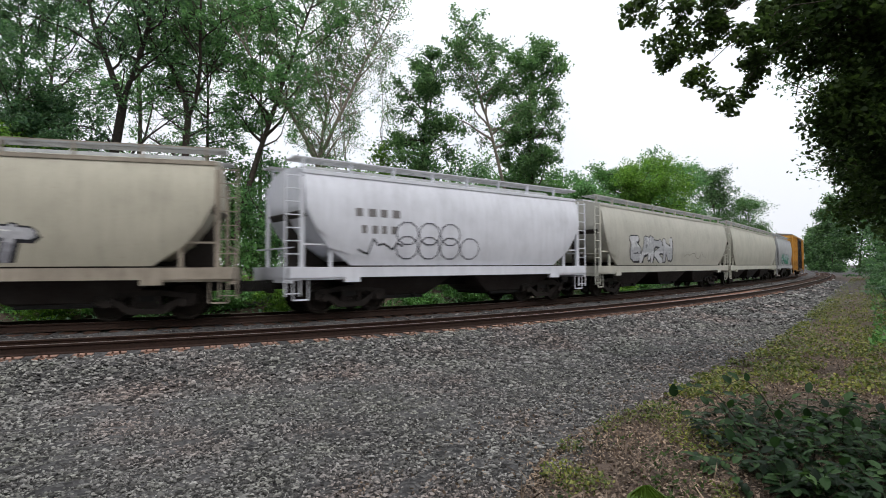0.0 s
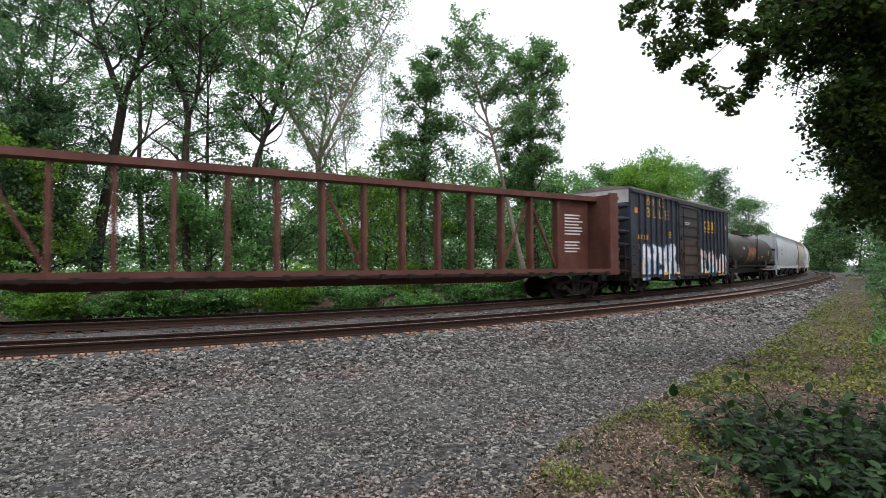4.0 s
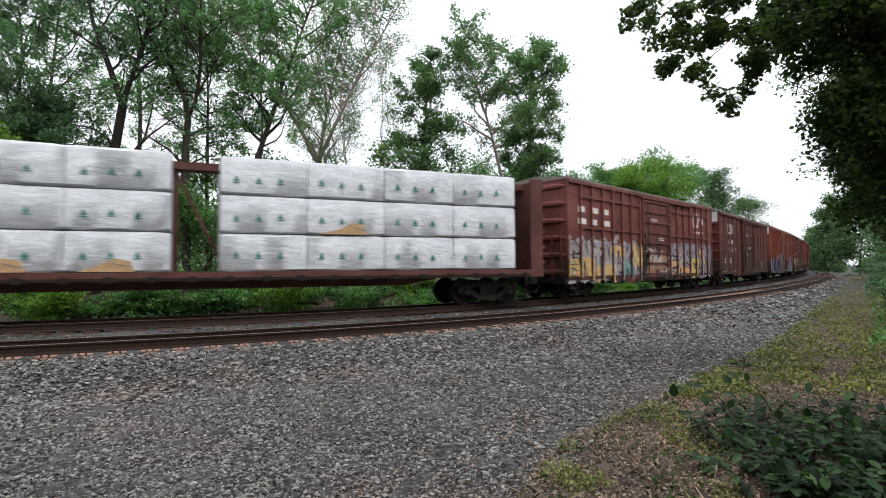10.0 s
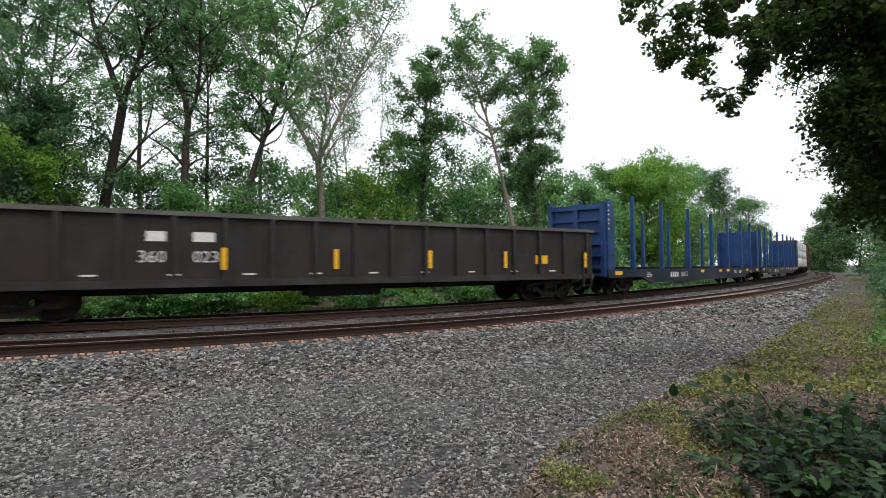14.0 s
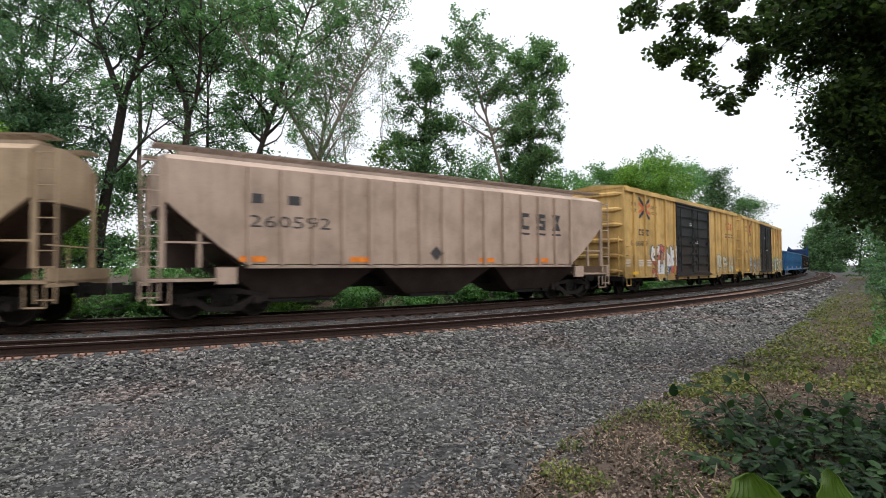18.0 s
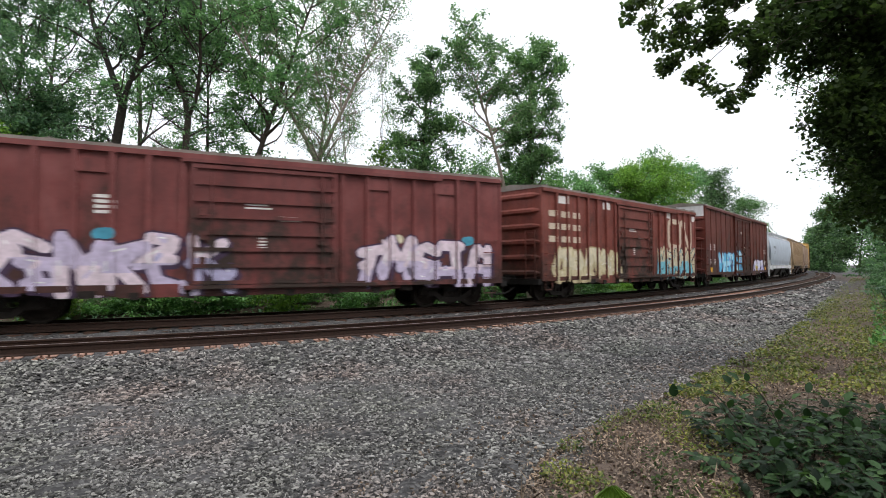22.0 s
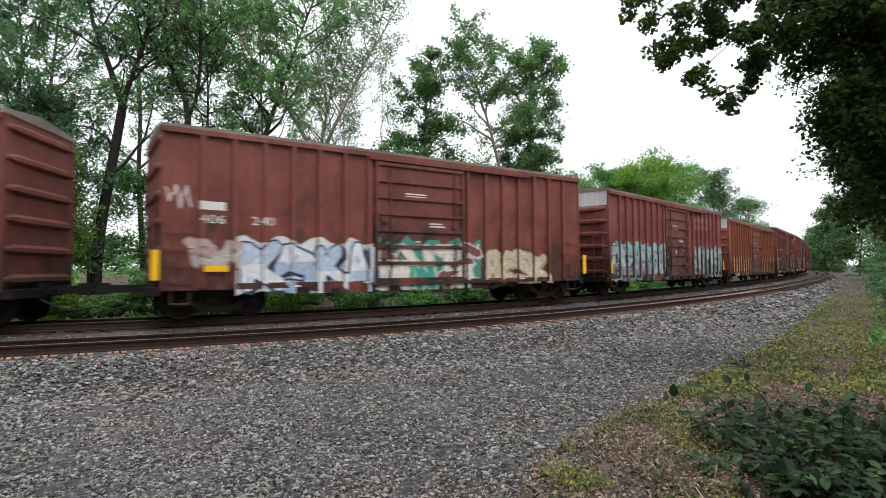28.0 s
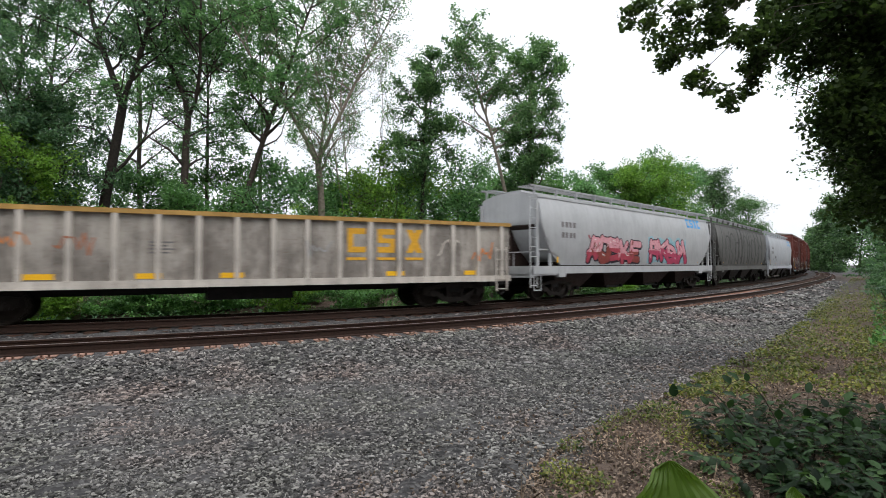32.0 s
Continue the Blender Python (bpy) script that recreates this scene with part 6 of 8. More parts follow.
def gondola(i, label, col, name, H=2.85, ribs=15, top=None, rust=0.4):
    """An open gondola: ribbed low sides with a stiff top edge, a floor, ends."""
    car, pitch = start_car(i, "gondola", label, "gondola car")
    L = pitch - 1.25
    a, W, zb = L / 2, 1.45, 0.92
    mat = paint(name, col, rust)
    tmat = mat if top is None else paint(name + "_top", top, rust)
    # recess contrast is put into colour: panels are a darker copy of the ribs
    wall = paint(name + "_panel", tuple(c * 0.72 for c in col), rust + 0.15, low_dark=0.5, grime=0.8)
    for sg in (-1, 1):
        part("side_wall", MB().box(-a, a, min(sg * W, sg * (W - 0.05)), max(sg * W, sg * (W - 0.05)), zb, H - 0.1), wall, car)
        part("top_chord", MB().box(-a - 0.02, a + 0.02, min(sg * (W + 0.11), sg * (W - 0.07)), max(sg * (W + 0.11), sg * (W - 0.07)), H - 0.12, H), tmat, car)
        part("side_sill", MB().box(-a, a, min(sg * (W + 0.1), sg * (W - 0.02)), max(sg * (W + 0.1), sg * (W - 0.02)), zb - 0.08, zb + 0.12), mat, car)
        part("end_wall", MB().box(min(sg * a, sg * (a - 0.06)), max(sg * a, sg * (a - 0.06)), -W + 0.05, W - 0.05, zb, H - 0.05), mat, car)
        for z in np.linspace(zb + 0.35, H - 0.45, 4):
            part("end_rib", MB().box(min(sg * a, sg * (a + 0.09)), max(sg * a, sg * (a + 0.09)), -W + 0.1, W - 0.1, z - 0.06, z + 0.06), mat, car)
    part("floor_deck", MB().box(-a + 0.06, a - 0.06, -W + 0.05, W - 0.05, zb, zb + 0.08), DARK, car)
    pm = cached(("grib", name), lambda: MB().loft([[(-0.07, 0, zb + 0.1), (-0.055, -0.11, zb + 0.1), (0.055, -0.11, zb + 0.1), (0.07, 0, zb + 0.1)], [(-0.07, 0, H - 0.12), (-0.055, -0.11, H - 0.12), (0.055, -0.11, H - 0.12), (0.07, 0, H - 0.12)]]).mesh("side_rib", [mat]))
    posts = []
    for x in np.linspace(-a + 0.35, a - 0.35, ribs):
        part("side_rib", pm, None, car, loc=(x, -W, 0))
        part("side_rib", pm, None, car, loc=Matrix.Translation((x, W, 0)) @ Matrix.Rotation(math.pi, 4, "Z"))
        posts.append((x, 0.055))
    part("centre_sill", MB().box(-pitch / 2 + 0.8, pitch / 2 - 0.8, -0.25, 0.25, 0.62, zb).box(-1.2, 1.2, -0.8, 0.2, 0.45, 0.85), BLACK, car)
    for x in (-a + 0.4, a - 0.4):
        ladder(car, x, -W - 0.13, 0.5, zb + 1.1, 0.42, 5, mat)
    for x in (-(pitch / 2 - 2.6), pitch / 2 - 2.6):
        add_truck(car, x)
    add_coupler(car, pitch, L)
    side = Side(car, W, posts, 0.11)
    side.a = a
    return side


def centrebeam(i, label, loaded):
    """A centre-beam flat car: a deck, two ribbed bulkheads and a spine of posts and braces."""
    car, pitch = start_car(i, "centrebeam_car", label, "flat car")
    L = pitch - 1.2
    a = L / 2
    mat = paint("centrebeam_red", (0.105, 0.038, 0.029), 0.5)
    part("deck", MB().box(-a, a, -1.45, 1.45, 1.08, 1.2).prism([(-a, 1.08), (-a + 3.6, 0.98), (-a + 5, 0.72), (a - 5, 0.72), (a - 3.6, 0.98), (a, 1.08)], -0.3, 0.3), mat, car)
    for y0, y1 in ((-1.5, -1.43), (1.43, 1.5)):
        part("side_sill", MB().box(-a, a, y0, y1, 0.98, 1.24), mat, car)
    for sg in (-1, 1):
        x = sg * a
        part("bulkhead", MB().box(min(x, x - sg * 0.08), max(x, x - sg * 0.08), -1.4, 1.4, 1.2, 4.55).box(min(x, x - sg * 0.5), max(x, x - sg * 0.5), -1.45, -1.36, 1.2, 4.55).box(min(x, x - sg * 0.5), max(x, x - sg * 0.5), 1.36, 1.45, 1.2, 4.55), mat, car)
        for z in np.linspace(1.5, 4.35, 6):
            part("bulkhead_rib", MB().box(min(x, x + sg * 0.12), max(x, x + sg * 0.12), -1.4, 1.4, z - 0.07, z + 0.07), mat, car)
        part("panel", MB().box(min(x - sg * 0.5, x - sg * 2.3), max(x - sg * 0.5, x - sg * 2.3), -0.12, 0.12, 1.2, 4.3), mat, car, "solid end panel of the spine")
    part("top_beam", MB().box(-a, a, -0.32, 0.32, 4.3, 4.52), mat, car)
    n = 15
    pm = cached("cbpost", lambda: MB().box(-0.07, 0.07, -0.18, 0.18, 1.2, 4.3).mesh("spine_post", [mat]))
    xs = np.linspace(-a + 2.3, a - 2.3, n)
    for x in xs:
        part("spine_post", pm, None, car, loc=(x, 0, 0))
    for k in range(n - 1):
        lo, hi = (1.25, 4.25) if k % 2 == 0 else (4.25, 1.25)
        if k in (0, 1, n - 3, n - 2, n // 2):
            part("brace", MB().bar((xs[k], 0, lo), (xs[k + 1], 0, hi), 0.09), mat, car)
    part("winch_rail", MB().box(-a + 0.6, a - 0.6, -1.53, -1.5, 1.0, 1.08), DARK, car)
    for k in range(24):
        x = -a + 0.8 + k * (2 * a - 1.6) / 23
        part("winch", MB().box(x - 0.1, x + 0.1, -1.58, -1.5, 0.95, 1.12), DARK, car)
    for x in (-(pitch / 2 - 2.7), pitch / 2 - 2.7):
        add_truck(car, x)
    add_coupler(car, pitch, L)
    side = Side(car, 0.12)
    side.a = a
    sx = MOVERS[-1]
    if loaded:
        wrap = wrap_mat()
        wood = plain("sawn_lumber", (0.45, 0.30, 0.16), 0.8, 0, 12, 0.3)
        rng = random.Random(4)
        green = plain("green_print", (0.02, 0.16, 0.14), 0.5, 0, 20, 0.1)
        for row in range(3):
            z0, z1 = 1.24 + row * 1.12, 1.24 + row * 1.12 + 1.10
            starts = [-0.05 - 2.46 * (k + 1) for k in range(5)] + [1.2 + 2.46 * k for k in range(5)]
            for x in starts:
                if x + 2.46 > a - 0.3 or x < -a + 0.2:
                    continue
                ln = 2.44
                for sg in (-1, 1):
                    b = tagged(new("lumber_bundle"), "lumber bundle wrapped in crumpled white plastic with green print", "lumber", "bundles on the flat car")
                    part("wrapping", wrapped(x + 0.005, x + ln + 0.005, sg, z0, z1, rng.randrange(1 << 20)), wrap, b, flat=False)
                    part("bunk", MB().box(x + 0.5, x + 0.6, min(sg * 0.25, sg * 1.3), max(sg * 0.25, sg * 1.3), z0 - 0.04, z0).box(x + ln - 0.7, x + ln - 0.6, min(sg * 0.25, sg * 1.3), max(sg * 0.25, sg * 1.3), z0 - 0.04, z0), wood, b)
                    if sg < 0:
                        tri = MB()
                        for k in range(int(ln / 0.62)):
                            xx, zz = x + 0.35 + k * 0.62, z0 + 0.40 + rng.uniform(-0.03, 0.03)
                            tri.add([(xx, -1.455, zz), (xx + 0.15, -1.455, zz), (xx + 0.075, -1.455, zz + 0.17)], [(0, 1, 2)])
                            tri.add([(xx - 0.02, -1.455, zz - 0.05), (xx + 0.17, -1.455, zz - 0.05), (xx + 0.17, -1.455, zz - 0.02), (xx - 0.02, -1.455, zz - 0.02)], [(0, 1, 2, 3)])
                        part("printed_mark", tri, green, b)
                        if rng.random() < 0.3:
                            x2 = x + rng.uniform(1.6, 2.3)
                            part("torn_patch", MB().prism([(x + 0.3, z0 + 0.02), (x2, z0 + 0.02), (x2 - 0.1, z0 + 0.3), (x2 - 0.5, z0 + 0.38), (x2 - 0.9, z0 + 0.16)], -1.455, -1.42), wood, b, "bare lumber where the wrap is torn")
                            flap = MB().loft([[(x2 - 0.75, -1.45, z0 + 0.40), (x2 - 0.72, -1.47, z0 + 0.42)], [(x2 - 0.45, -1.56, z0 + 0.22), (x2 - 0.43, -1.58, z0 + 0.24)], [(x2 - 0.05, -1.50, z0 + 0.12), (x2 - 0.03, -1.52, z0 + 0.15)]], caps=False)
                            part("torn_flap", flap, wrap, b, "loose flap of white wrapping")
                    MOVERS.append((b, sx[1], sx[2], Matrix.Identity(4)))
    return side


def wrap_mat():
    m, nt, b = nodes_of("crumpled_white_wrap")
    nz = noise_node(nt, 1.5, 8, (1, 1, 2.2), 0.7)
    c = ramp(nt, nz.outputs["Fac"], [(0.3, (0.38, 0.395, 0.42)), (0.55, (0.55, 0.57, 0.60)), (0.8, (0.64, 0.65, 0.67))])
    nt.links.new(c.outputs["Color"], b.inputs["Base Color"])
    b.inputs["Roughness"].default_value = 0.38
    bump(nt, b, nz.outputs["Fac"], 0.7, 0.08)
    return m


def wrapped(x0, x1, sg, z0, z1, seed):
    """A soft-edged block with slack, uneven faces."""
    rng = random.Random(seed)
    prof = [(0.24, z0), (1.38, z0), (1.44, z0 + 0.06), (1.44, z1 - 0.08), (1.38, z1), (0.24, z1)]
    n = 9
    rings = []
    for k in range(n + 1):
        x = x0 + (x1 - x0) * k / n
        q = 0.012 if k in (0, n) else 0.0
        rings.append([(x, sg * (y - q - rng.uniform(0, 0.035) * (y > 1)), z + (q if z < (z0 + z1) / 2 else -q) + (rng.uniform(-0.012, 0) if z > z1 - 0.02 else 0)) for y, z in prof])
    return MB().loft(rings)


def logflat(i, label):
    """A blue bulkhead flat car with tall stakes."""
    car, pitch = start_car(i, "stake_flat_car", label, "flat car")
    L = pitch - 1.2
    a = L / 2
    mat = paint("stake_blue", (0.013, 0.050, 0.150), 0.25, grime=0.4)
    dark = paint("deck_blue_black", (0.007, 0.011, 0.026), 0.35)
    part("deck", MB().box(-a, a, -1.4, 1.4, 1.05, 1.16), dark, car)
    for y0, y1 in ((-1.5, -1.4), (1.4, 1.5)):
        part("side_sill", MB().prism([(-a, 0.82), (-a + 3.6, 0.82), (-a + 4.8, 0.5), (a - 4.8, 0.5), (a - 3.6, 0.82), (a, 0.82), (a, 1.2), (-a, 1.2)], y0, y1), dark, car)
    part("centre_sill", MB().box(-pitch / 2 + 0.8, pitch / 2 - 0.8, -0.25, 0.25, 0.6, 1.05), BLACK, car)
    for sg in (-1, 1):
        x = sg * a
        part("bulkhead", MB().box(min(x, x - sg * 0.12), max(x, x - sg * 0.12), -1.42, 1.42, 0.9, 4.12), mat, car)
        q = 0.62
        for y0 in (-1.48, 1.42):
            part("bulkhead_wing", MB().prism([(x, 1.2), (x - sg * q, 1.2), (x - sg * q, 3.9), (x - sg * q * 0.5, 4.3), (x, 4.3)], y0, y0 + 0.06), mat, car, "solid blue wing plate")
        for z in np.linspace(1.3, 3.95, 6):
            part("bulkhead_rib", MB().box(min(x, x + sg * 0.14), max(x, x + sg * 0.14), -1.42, 1.42, z - 0.06, z + 0.06), mat, car)
        for y in (-1.3, 0.0, 1.3):
            part("bulkhead_post", MB().box(min(x, x + sg * 0.16), max(x, x + sg * 0.16), y - 0.1, y + 0.1, 0.9, 4.15), mat, car)
    pm = cached("stake", lambda: MB().loft([[(-0.10, -0.1, 1.16), (0.10, -0.1, 1.16), (0.10, 0.1, 1.16), (-0.10, 0.1, 1.16)], [(-0.075, -0.07, 4.7), (0.075, -0.07, 4.7), (0.075, 0.07, 4.7), (-0.075, 0.07, 4.7)]]).mesh("stake", [mat]))
    for x in (-10.9, -7.2, -2.9, 1.5, 5.2, 8.8, 11.4):
        for y in (-1.36, 1.36):
            part("stake", pm, None, car, loc=(x, y, 0))
        part("cross_bunk", MB().box(x - 0.12, x + 0.12, -1.3, 1.3, 1.16, 1.3), dark, car)
    for x in (-(pitch / 2 - 3.0), pitch / 2 - 3.0):
        add_truck(car, x)
    add_coupler(car, pitch, L)
    side = Side(car, 1.5)
    side.a = a
    return side

# ---- the cars, from the front of the train backwards ----
def words(side, x, z, n, w, mat, rows=2, h=0.2, gap=0.12, dz=0.42):
    """Large painted words broken up by the posts, as plain bars."""
    for r in range(rows):
        for k in range(n):
            side.paint("painted_word", [[(x + k * (w + gap), z - r * dz), (x + k * (w + gap) + w * (0.9 if (k + r) % 2 else 0.75), z - r * dz), (x + k * (w + gap) + w * (0.9 if (k + r) % 2 else 0.75), z - r * dz + h), (x + k * (w + gap), z - r * dz + h)]], mat, lay=1)


def tags(side, x, z, w, n, col, seed, t=0.035, h=0.5):
    """A thin sprayed scrawl."""
    rng = random.Random(seed)
    pts = [(x + w * k / n, z + rng.uniform(-0.5, 0.5) * h) for k in range(n + 1)]
    side.paint("graffiti", [capsule(p, q, t) for p, q in zip(pts, pts[1:])], spray(col), "thin sprayed scrawl")


BEIGE = plain("faded_beige_mark", (0.50, 0.42, 0.33), 0.65, 0, 14, 0.25)
SKYBLUE = plain("sky_blue_mark", (0.06, 0.30, 0.62), 0.5, 0, 14, 0.15)
GOLD = plain("gold_yellow_mark", (0.62, 0.33, 0.03), 0.55, 0, 14, 0.2)
NAVY = plain("navy_mark", (0.02, 0.025, 0.05), 0.55, 0, 14, 0.2)
SLATE = plain("slate_stencil", (0.055, 0.052, 0.055), 0.6, 0, 20, 0.25)
REDMARK = plain("faded_red_mark", (0.45, 0.10, 0.05), 0.6, 0, 14, 0.25)
PALE = (0.62, 0.63, 0.66)
INK = (0.02, 0.02, 0.025)


def strips(sd, xs, z=1.05, h=0.55, w=0.13, up=True):
    for x in xs:
        sd.strip(x, z, w, h, up=up)


# 0 and 1: seen only far off
sd = boxcar(0, "yellow boxcar with a dark sliding door", (0.55, 0.27, 0.045), 5.0, "posts", "paint_boxcar_yellow", door_col=(0.02, 0.02, 0.022), door_w=5.2, double=True, gap=1.3)
sd = hopper(1, "grey covered hopper with green graffiti low on its side", (0.36, 0.37, 0.38), name="paint_hopper_grey", bays=2)
graffiti(sd, -3.5, 2.5, 1.5, 2.5, 5, [(0.05, 0.25, 0.16), (0.3, 0.4, 0.4)], seed=101)
sd = hopper(2, "cream covered hopper with a brown underside", (0.44, 0.43, 0.37), name="paint_hopper_cream", bays=3)
sd = hopper(3, "cream covered hopper with black and silver graffiti", (0.42, 0.41, 0.36), name="paint_hopper_cream_dull", bays=3)
graffiti(sd, -5.9, -0.9, 1.5, 2.75, 4, [(0.5, 0.51, 0.53), (0.36, 0.37, 0.39)], INK, seed=103, fat=0.3, shine=False)
tags(sd, 1.0, 2.0, 3.5, 9, (0.2, 0.19, 0.17), 3)
sd = hopper(4, "white covered hopper with black outline graffiti", (0.60, 0.61, 0.66), name="paint_hopper_white", bays=2, rust=0.1)
words(sd, -4.3, 2.85, 4, 0.3, GREYLET, 1, 0.24)
words(sd, -4.1, 2.35, 4, 0.22, GREYLET, 1, 0.24)
tags(sd, -4.2, 1.95, 1.5, 9, INK, 41, 0.05, 0.6)
for k in range(7):
    cx, cz = -2.5 + (k % 4) * 0.85, 1.95 + (0.45 if k > 3 else 0)
    pts = [(cx + 0.42 * math.cos(a * 0.63), cz + 0.36 * math.sin(a * 0.63)) for a in range(11)]
    sd.paint("graffiti", [capsule(p, q, 0.04, 2) for p, q in zip(pts, pts[1:])], spray((0.10, 0.10, 0.12)), "black outline scrawl", lay=1 + k % 3)
for x in (-5.6, -2.5, -0.4, 1.9, 4.6):
    sd.sill.strip(x, 1.12, 0.9, 0.14, up=False)
sd = hopper(5, "cream covered hopper with a dirty brown lower side and black graffiti", (0.42, 0.395, 0.32), name="paint_hopper_tan", bays=2, sill_col=(0.30, 0.26, 0.21))
graffiti(sd, -1.9, 2.2, 1.5, 2.45, 4, [(0.25, 0.25, 0.28), (0.42, 0.42, 0.45)], INK, seed=105, fat=0.34)
words(sd, -3.6, 2.75, 5, 0.2, GREYLET, 1, 0.2)
tags(sd, -4.6, 1.8, 2.2, 8, (0.12, 0.11, 0.1), 5)
sd = hopper(6, "long pale grey covered hopper", (0.43, 0.45, 0.48), name="paint_hopper_pale", bays=4, rust=0.12)
words(sd, -7.6, 2.8, 4, 0.28, GREYLET, 2, 0.2)
strips(sd, (-8.3, -4.2, -1.2, 1.7, 4.9, 7.2), 1.5, 0.75, 0.1, False)
sd.bars(4.9, 2.5, 0.7, 4, GREYLET)
tags(sd, -9.4, 2.9, 1.2, 10, (0.25, 0.26, 0.3), 61, 0.03, 1.1)

sd = tank(7)
sd.text("15404", -4.9, 2.55, 0.24, WHITE)
graffiti(sd, -2.6, 0.2, 1.5, 2.75, 3, [(0.20, 0.13, 0.08), (0.32, 0.10, 0.05)], (0.10, 0.07, 0.05), seed=107, fat=0.3)
for x in (-5.3, 1.9, 4.1, 6.6):
    sd.strip(x, 2.0, 0.12, 0.5, up=False)
sd.strip(3.2, 2.05, 0.6, 0.22, up=False)
for x in (2.0, 3.6, 5.6):
    sd.bars(x, 1.9, 0.8, 3, GREYLET)
sd.bars(5.8, 2.6, 0.8, 5, WHITE, 0.08, 0.035)

NAVYBLUE = (0.030, 0.036, 0.052)
sd = boxcar(8, "dark blue boxcar with yellow lettering and pale blue graffiti", NAVYBLUE, 5.1, "posts", "paint_navy", 8, 3.2, True, (0.035, 0.033, 0.038), gap=1.6)
for s_, x, z in (("BIG", -5.7, 4.36), ("BLUE", -5.7, 3.76)):
    for k, ch in enumerate(s_):
        text_mesh(ch)
        sd.text(ch, x + k * 0.76, z, 0.5, GOLD, 1.05)
blocks(sd, 2.75, 3.55, 0.52, 3, GOLD, True, 1.35)
words(sd, -6.75, 2.62, 2, 0.42, GOLD, 1, 0.24, 0.3, 0.55)
sd.text("15", -6.75, 2.15, 0.26, GOLD)
sd.text("13", -6.05, 2.15, 0.26, GOLD)
sd.paint("patch", [[(-0.0 - 1.55, 0.95), (1.55, 0.95), (1.55, 2.75), (0.9, 2.85), (-0.7, 2.7), (-1.55, 2.8)]], paint("rusty_door_patch", (0.060, 0.032, 0.024), 0.6, low_dark=0.5), "rust-brown lower half of the door", lay=22)
sd.strip(-7.05, 3.88, 0.3, 0.25, plain("orange_patch", (0.75, 0.22, 0.03), 0.5), up=False)
sd.strip(6.9, 3.75, 0.25, 0.22, PAINTS["orange_patch"], up=False)
graffiti(sd, -6.2, -1.7, 0.66, 2.35, 5, [(0.50, 0.56, 0.62), (0.72, 0.74, 0.76), (0.24, 0.42, 0.58)], (0.06, 0.16, 0.32), seed=108, fat=0.36)
graffiti(sd, 1.8, 6.9, 0.72, 2.2, 4, [(0.55, 0.60, 0.64), (0.7, 0.55, 0.55), (0.16, 0.38, 0.55)], (0.04, 0.08, 0.12), seed=109, fat=0.34)
strips(sd, (-3.9, -2.2, 2.6, 5.0), 0.9, 0.13, 0.55)
sd.strip(-6.6, 0.95, 0.55, 0.6, GOLD, up=False)
sd.bars(-2.9, 3.1, 0.7, 4, GOLD)

sd = centrebeam(9, "empty rust-red centre-beam flat car", False)
sd.bars(sd.a - 1.9, 3.6, 1.1, 7, WHITE, 0.14, 0.06)
sd.bars(sd.a - 1.9, 2.4, 1.0, 4, WHITE, 0.14, 0.06)

RUST_A, RUST_B, RUST_C, PLUM = (0.175, 0.050, 0.035), (0.195, 0.060, 0.042), (0.150, 0.046, 0.036), (0.150, 0.052, 0.042)
sd = boxcar(10, "brown boxcar with blue and pink graffiti and a white end top", RUST_B, 4.85, "posts", "paint_brown_b", 8, 3.1, True)
noodle(sd, 5.3, 2.95, 0.75, WHITE)
words(sd, -7.3, 3.5, 3, 0.3, WHITE, 2, 0.16)
graffiti(sd, -5.0, 0.7, 0.66, 2.5, 5, [(0.08, 0.33, 0.62), (0.3, 0.55, 0.75), (0.04, 0.2, 0.45)], (0.02, 0.05, 0.12), seed=110)
graffiti(sd, 3.4, 8.2, 0.7, 2.5, 4, [(0.50, 0.19, 0.15), (0.6, 0.5, 0.45), (0.42, 0.13, 0.10)], (0.55, 0.52, 0.48), seed=111)
strips(sd, (-7.0, 7.9))
sd = boxcar(11, "weathered red-brown boxcar with a beige mark and silver graffiti", (0.20, 0.062, 0.042), 5.1, "posts", "paint_brown_faded", 7, 3.9, False, (0.17, 0.05, 0.036), gap=2.5)
noodle(sd, 4.05, 2.3, 1.5, BEIGE)
words(sd, -6.7, 3.75, 3, 0.62, BEIGE, 2, 0.26, 0.2, 0.52)
sd.paint("stencil_panel", [[(x, 1.3), (x + 0.65, 1.3), (x + 0.65, 3.0), (x, 3.0)] for x in (-6.6, -5.75, -4.9)], SLATE, "black stencil panel", lay=1)
for x, s_ in ((-5.72, "500"), (-4.86, "586")):
    sd.paint("patch", [[(x, 2.62), (x + 0.6, 2.62), (x + 0.6, 2.9), (x, 2.9)]], BEIGE, lay=2)
sd.bars(-4.8, 2.3, 0.45, 8, WHITE)
graffiti(sd, -4.2, -1.1, 0.62, 2.55, 3, [(0.40, 0.39, 0.36), (0.32, 0.13, 0.09), (0.25, 0.36, 0.36)], (0.30, 0.32, 0.28), (0.36, 0.38, 0.36), seed=112)
graffiti(sd, -1.0, 2.4, 0.62, 2.3, 4, [(0.16, 0.06, 0.05), (0.26, 0.28, 0.27)], (0.10, 0.05, 0.045), seed=113)
graffiti(sd, 2.8, 7.5, 0.66, 2.3, 6, [(0.60, 0.60, 0.58), (0.5, 0.5, 0.5)], (0.025, 0.028, 0.05), (0.06, 0.065, 0.10), seed=114, fat=0.2)
strips(sd, (-6.75, -5.05), 1.6, 0.5)
sd.strip(-6.6, 1.5, 0.6, 0.17)
sd = boxcar(12, "plum-brown boxcar with belted sides and lime green graffiti", PLUM, 4.98, "belts", "paint_plum", 6, 3.1, False, gap=2.5)
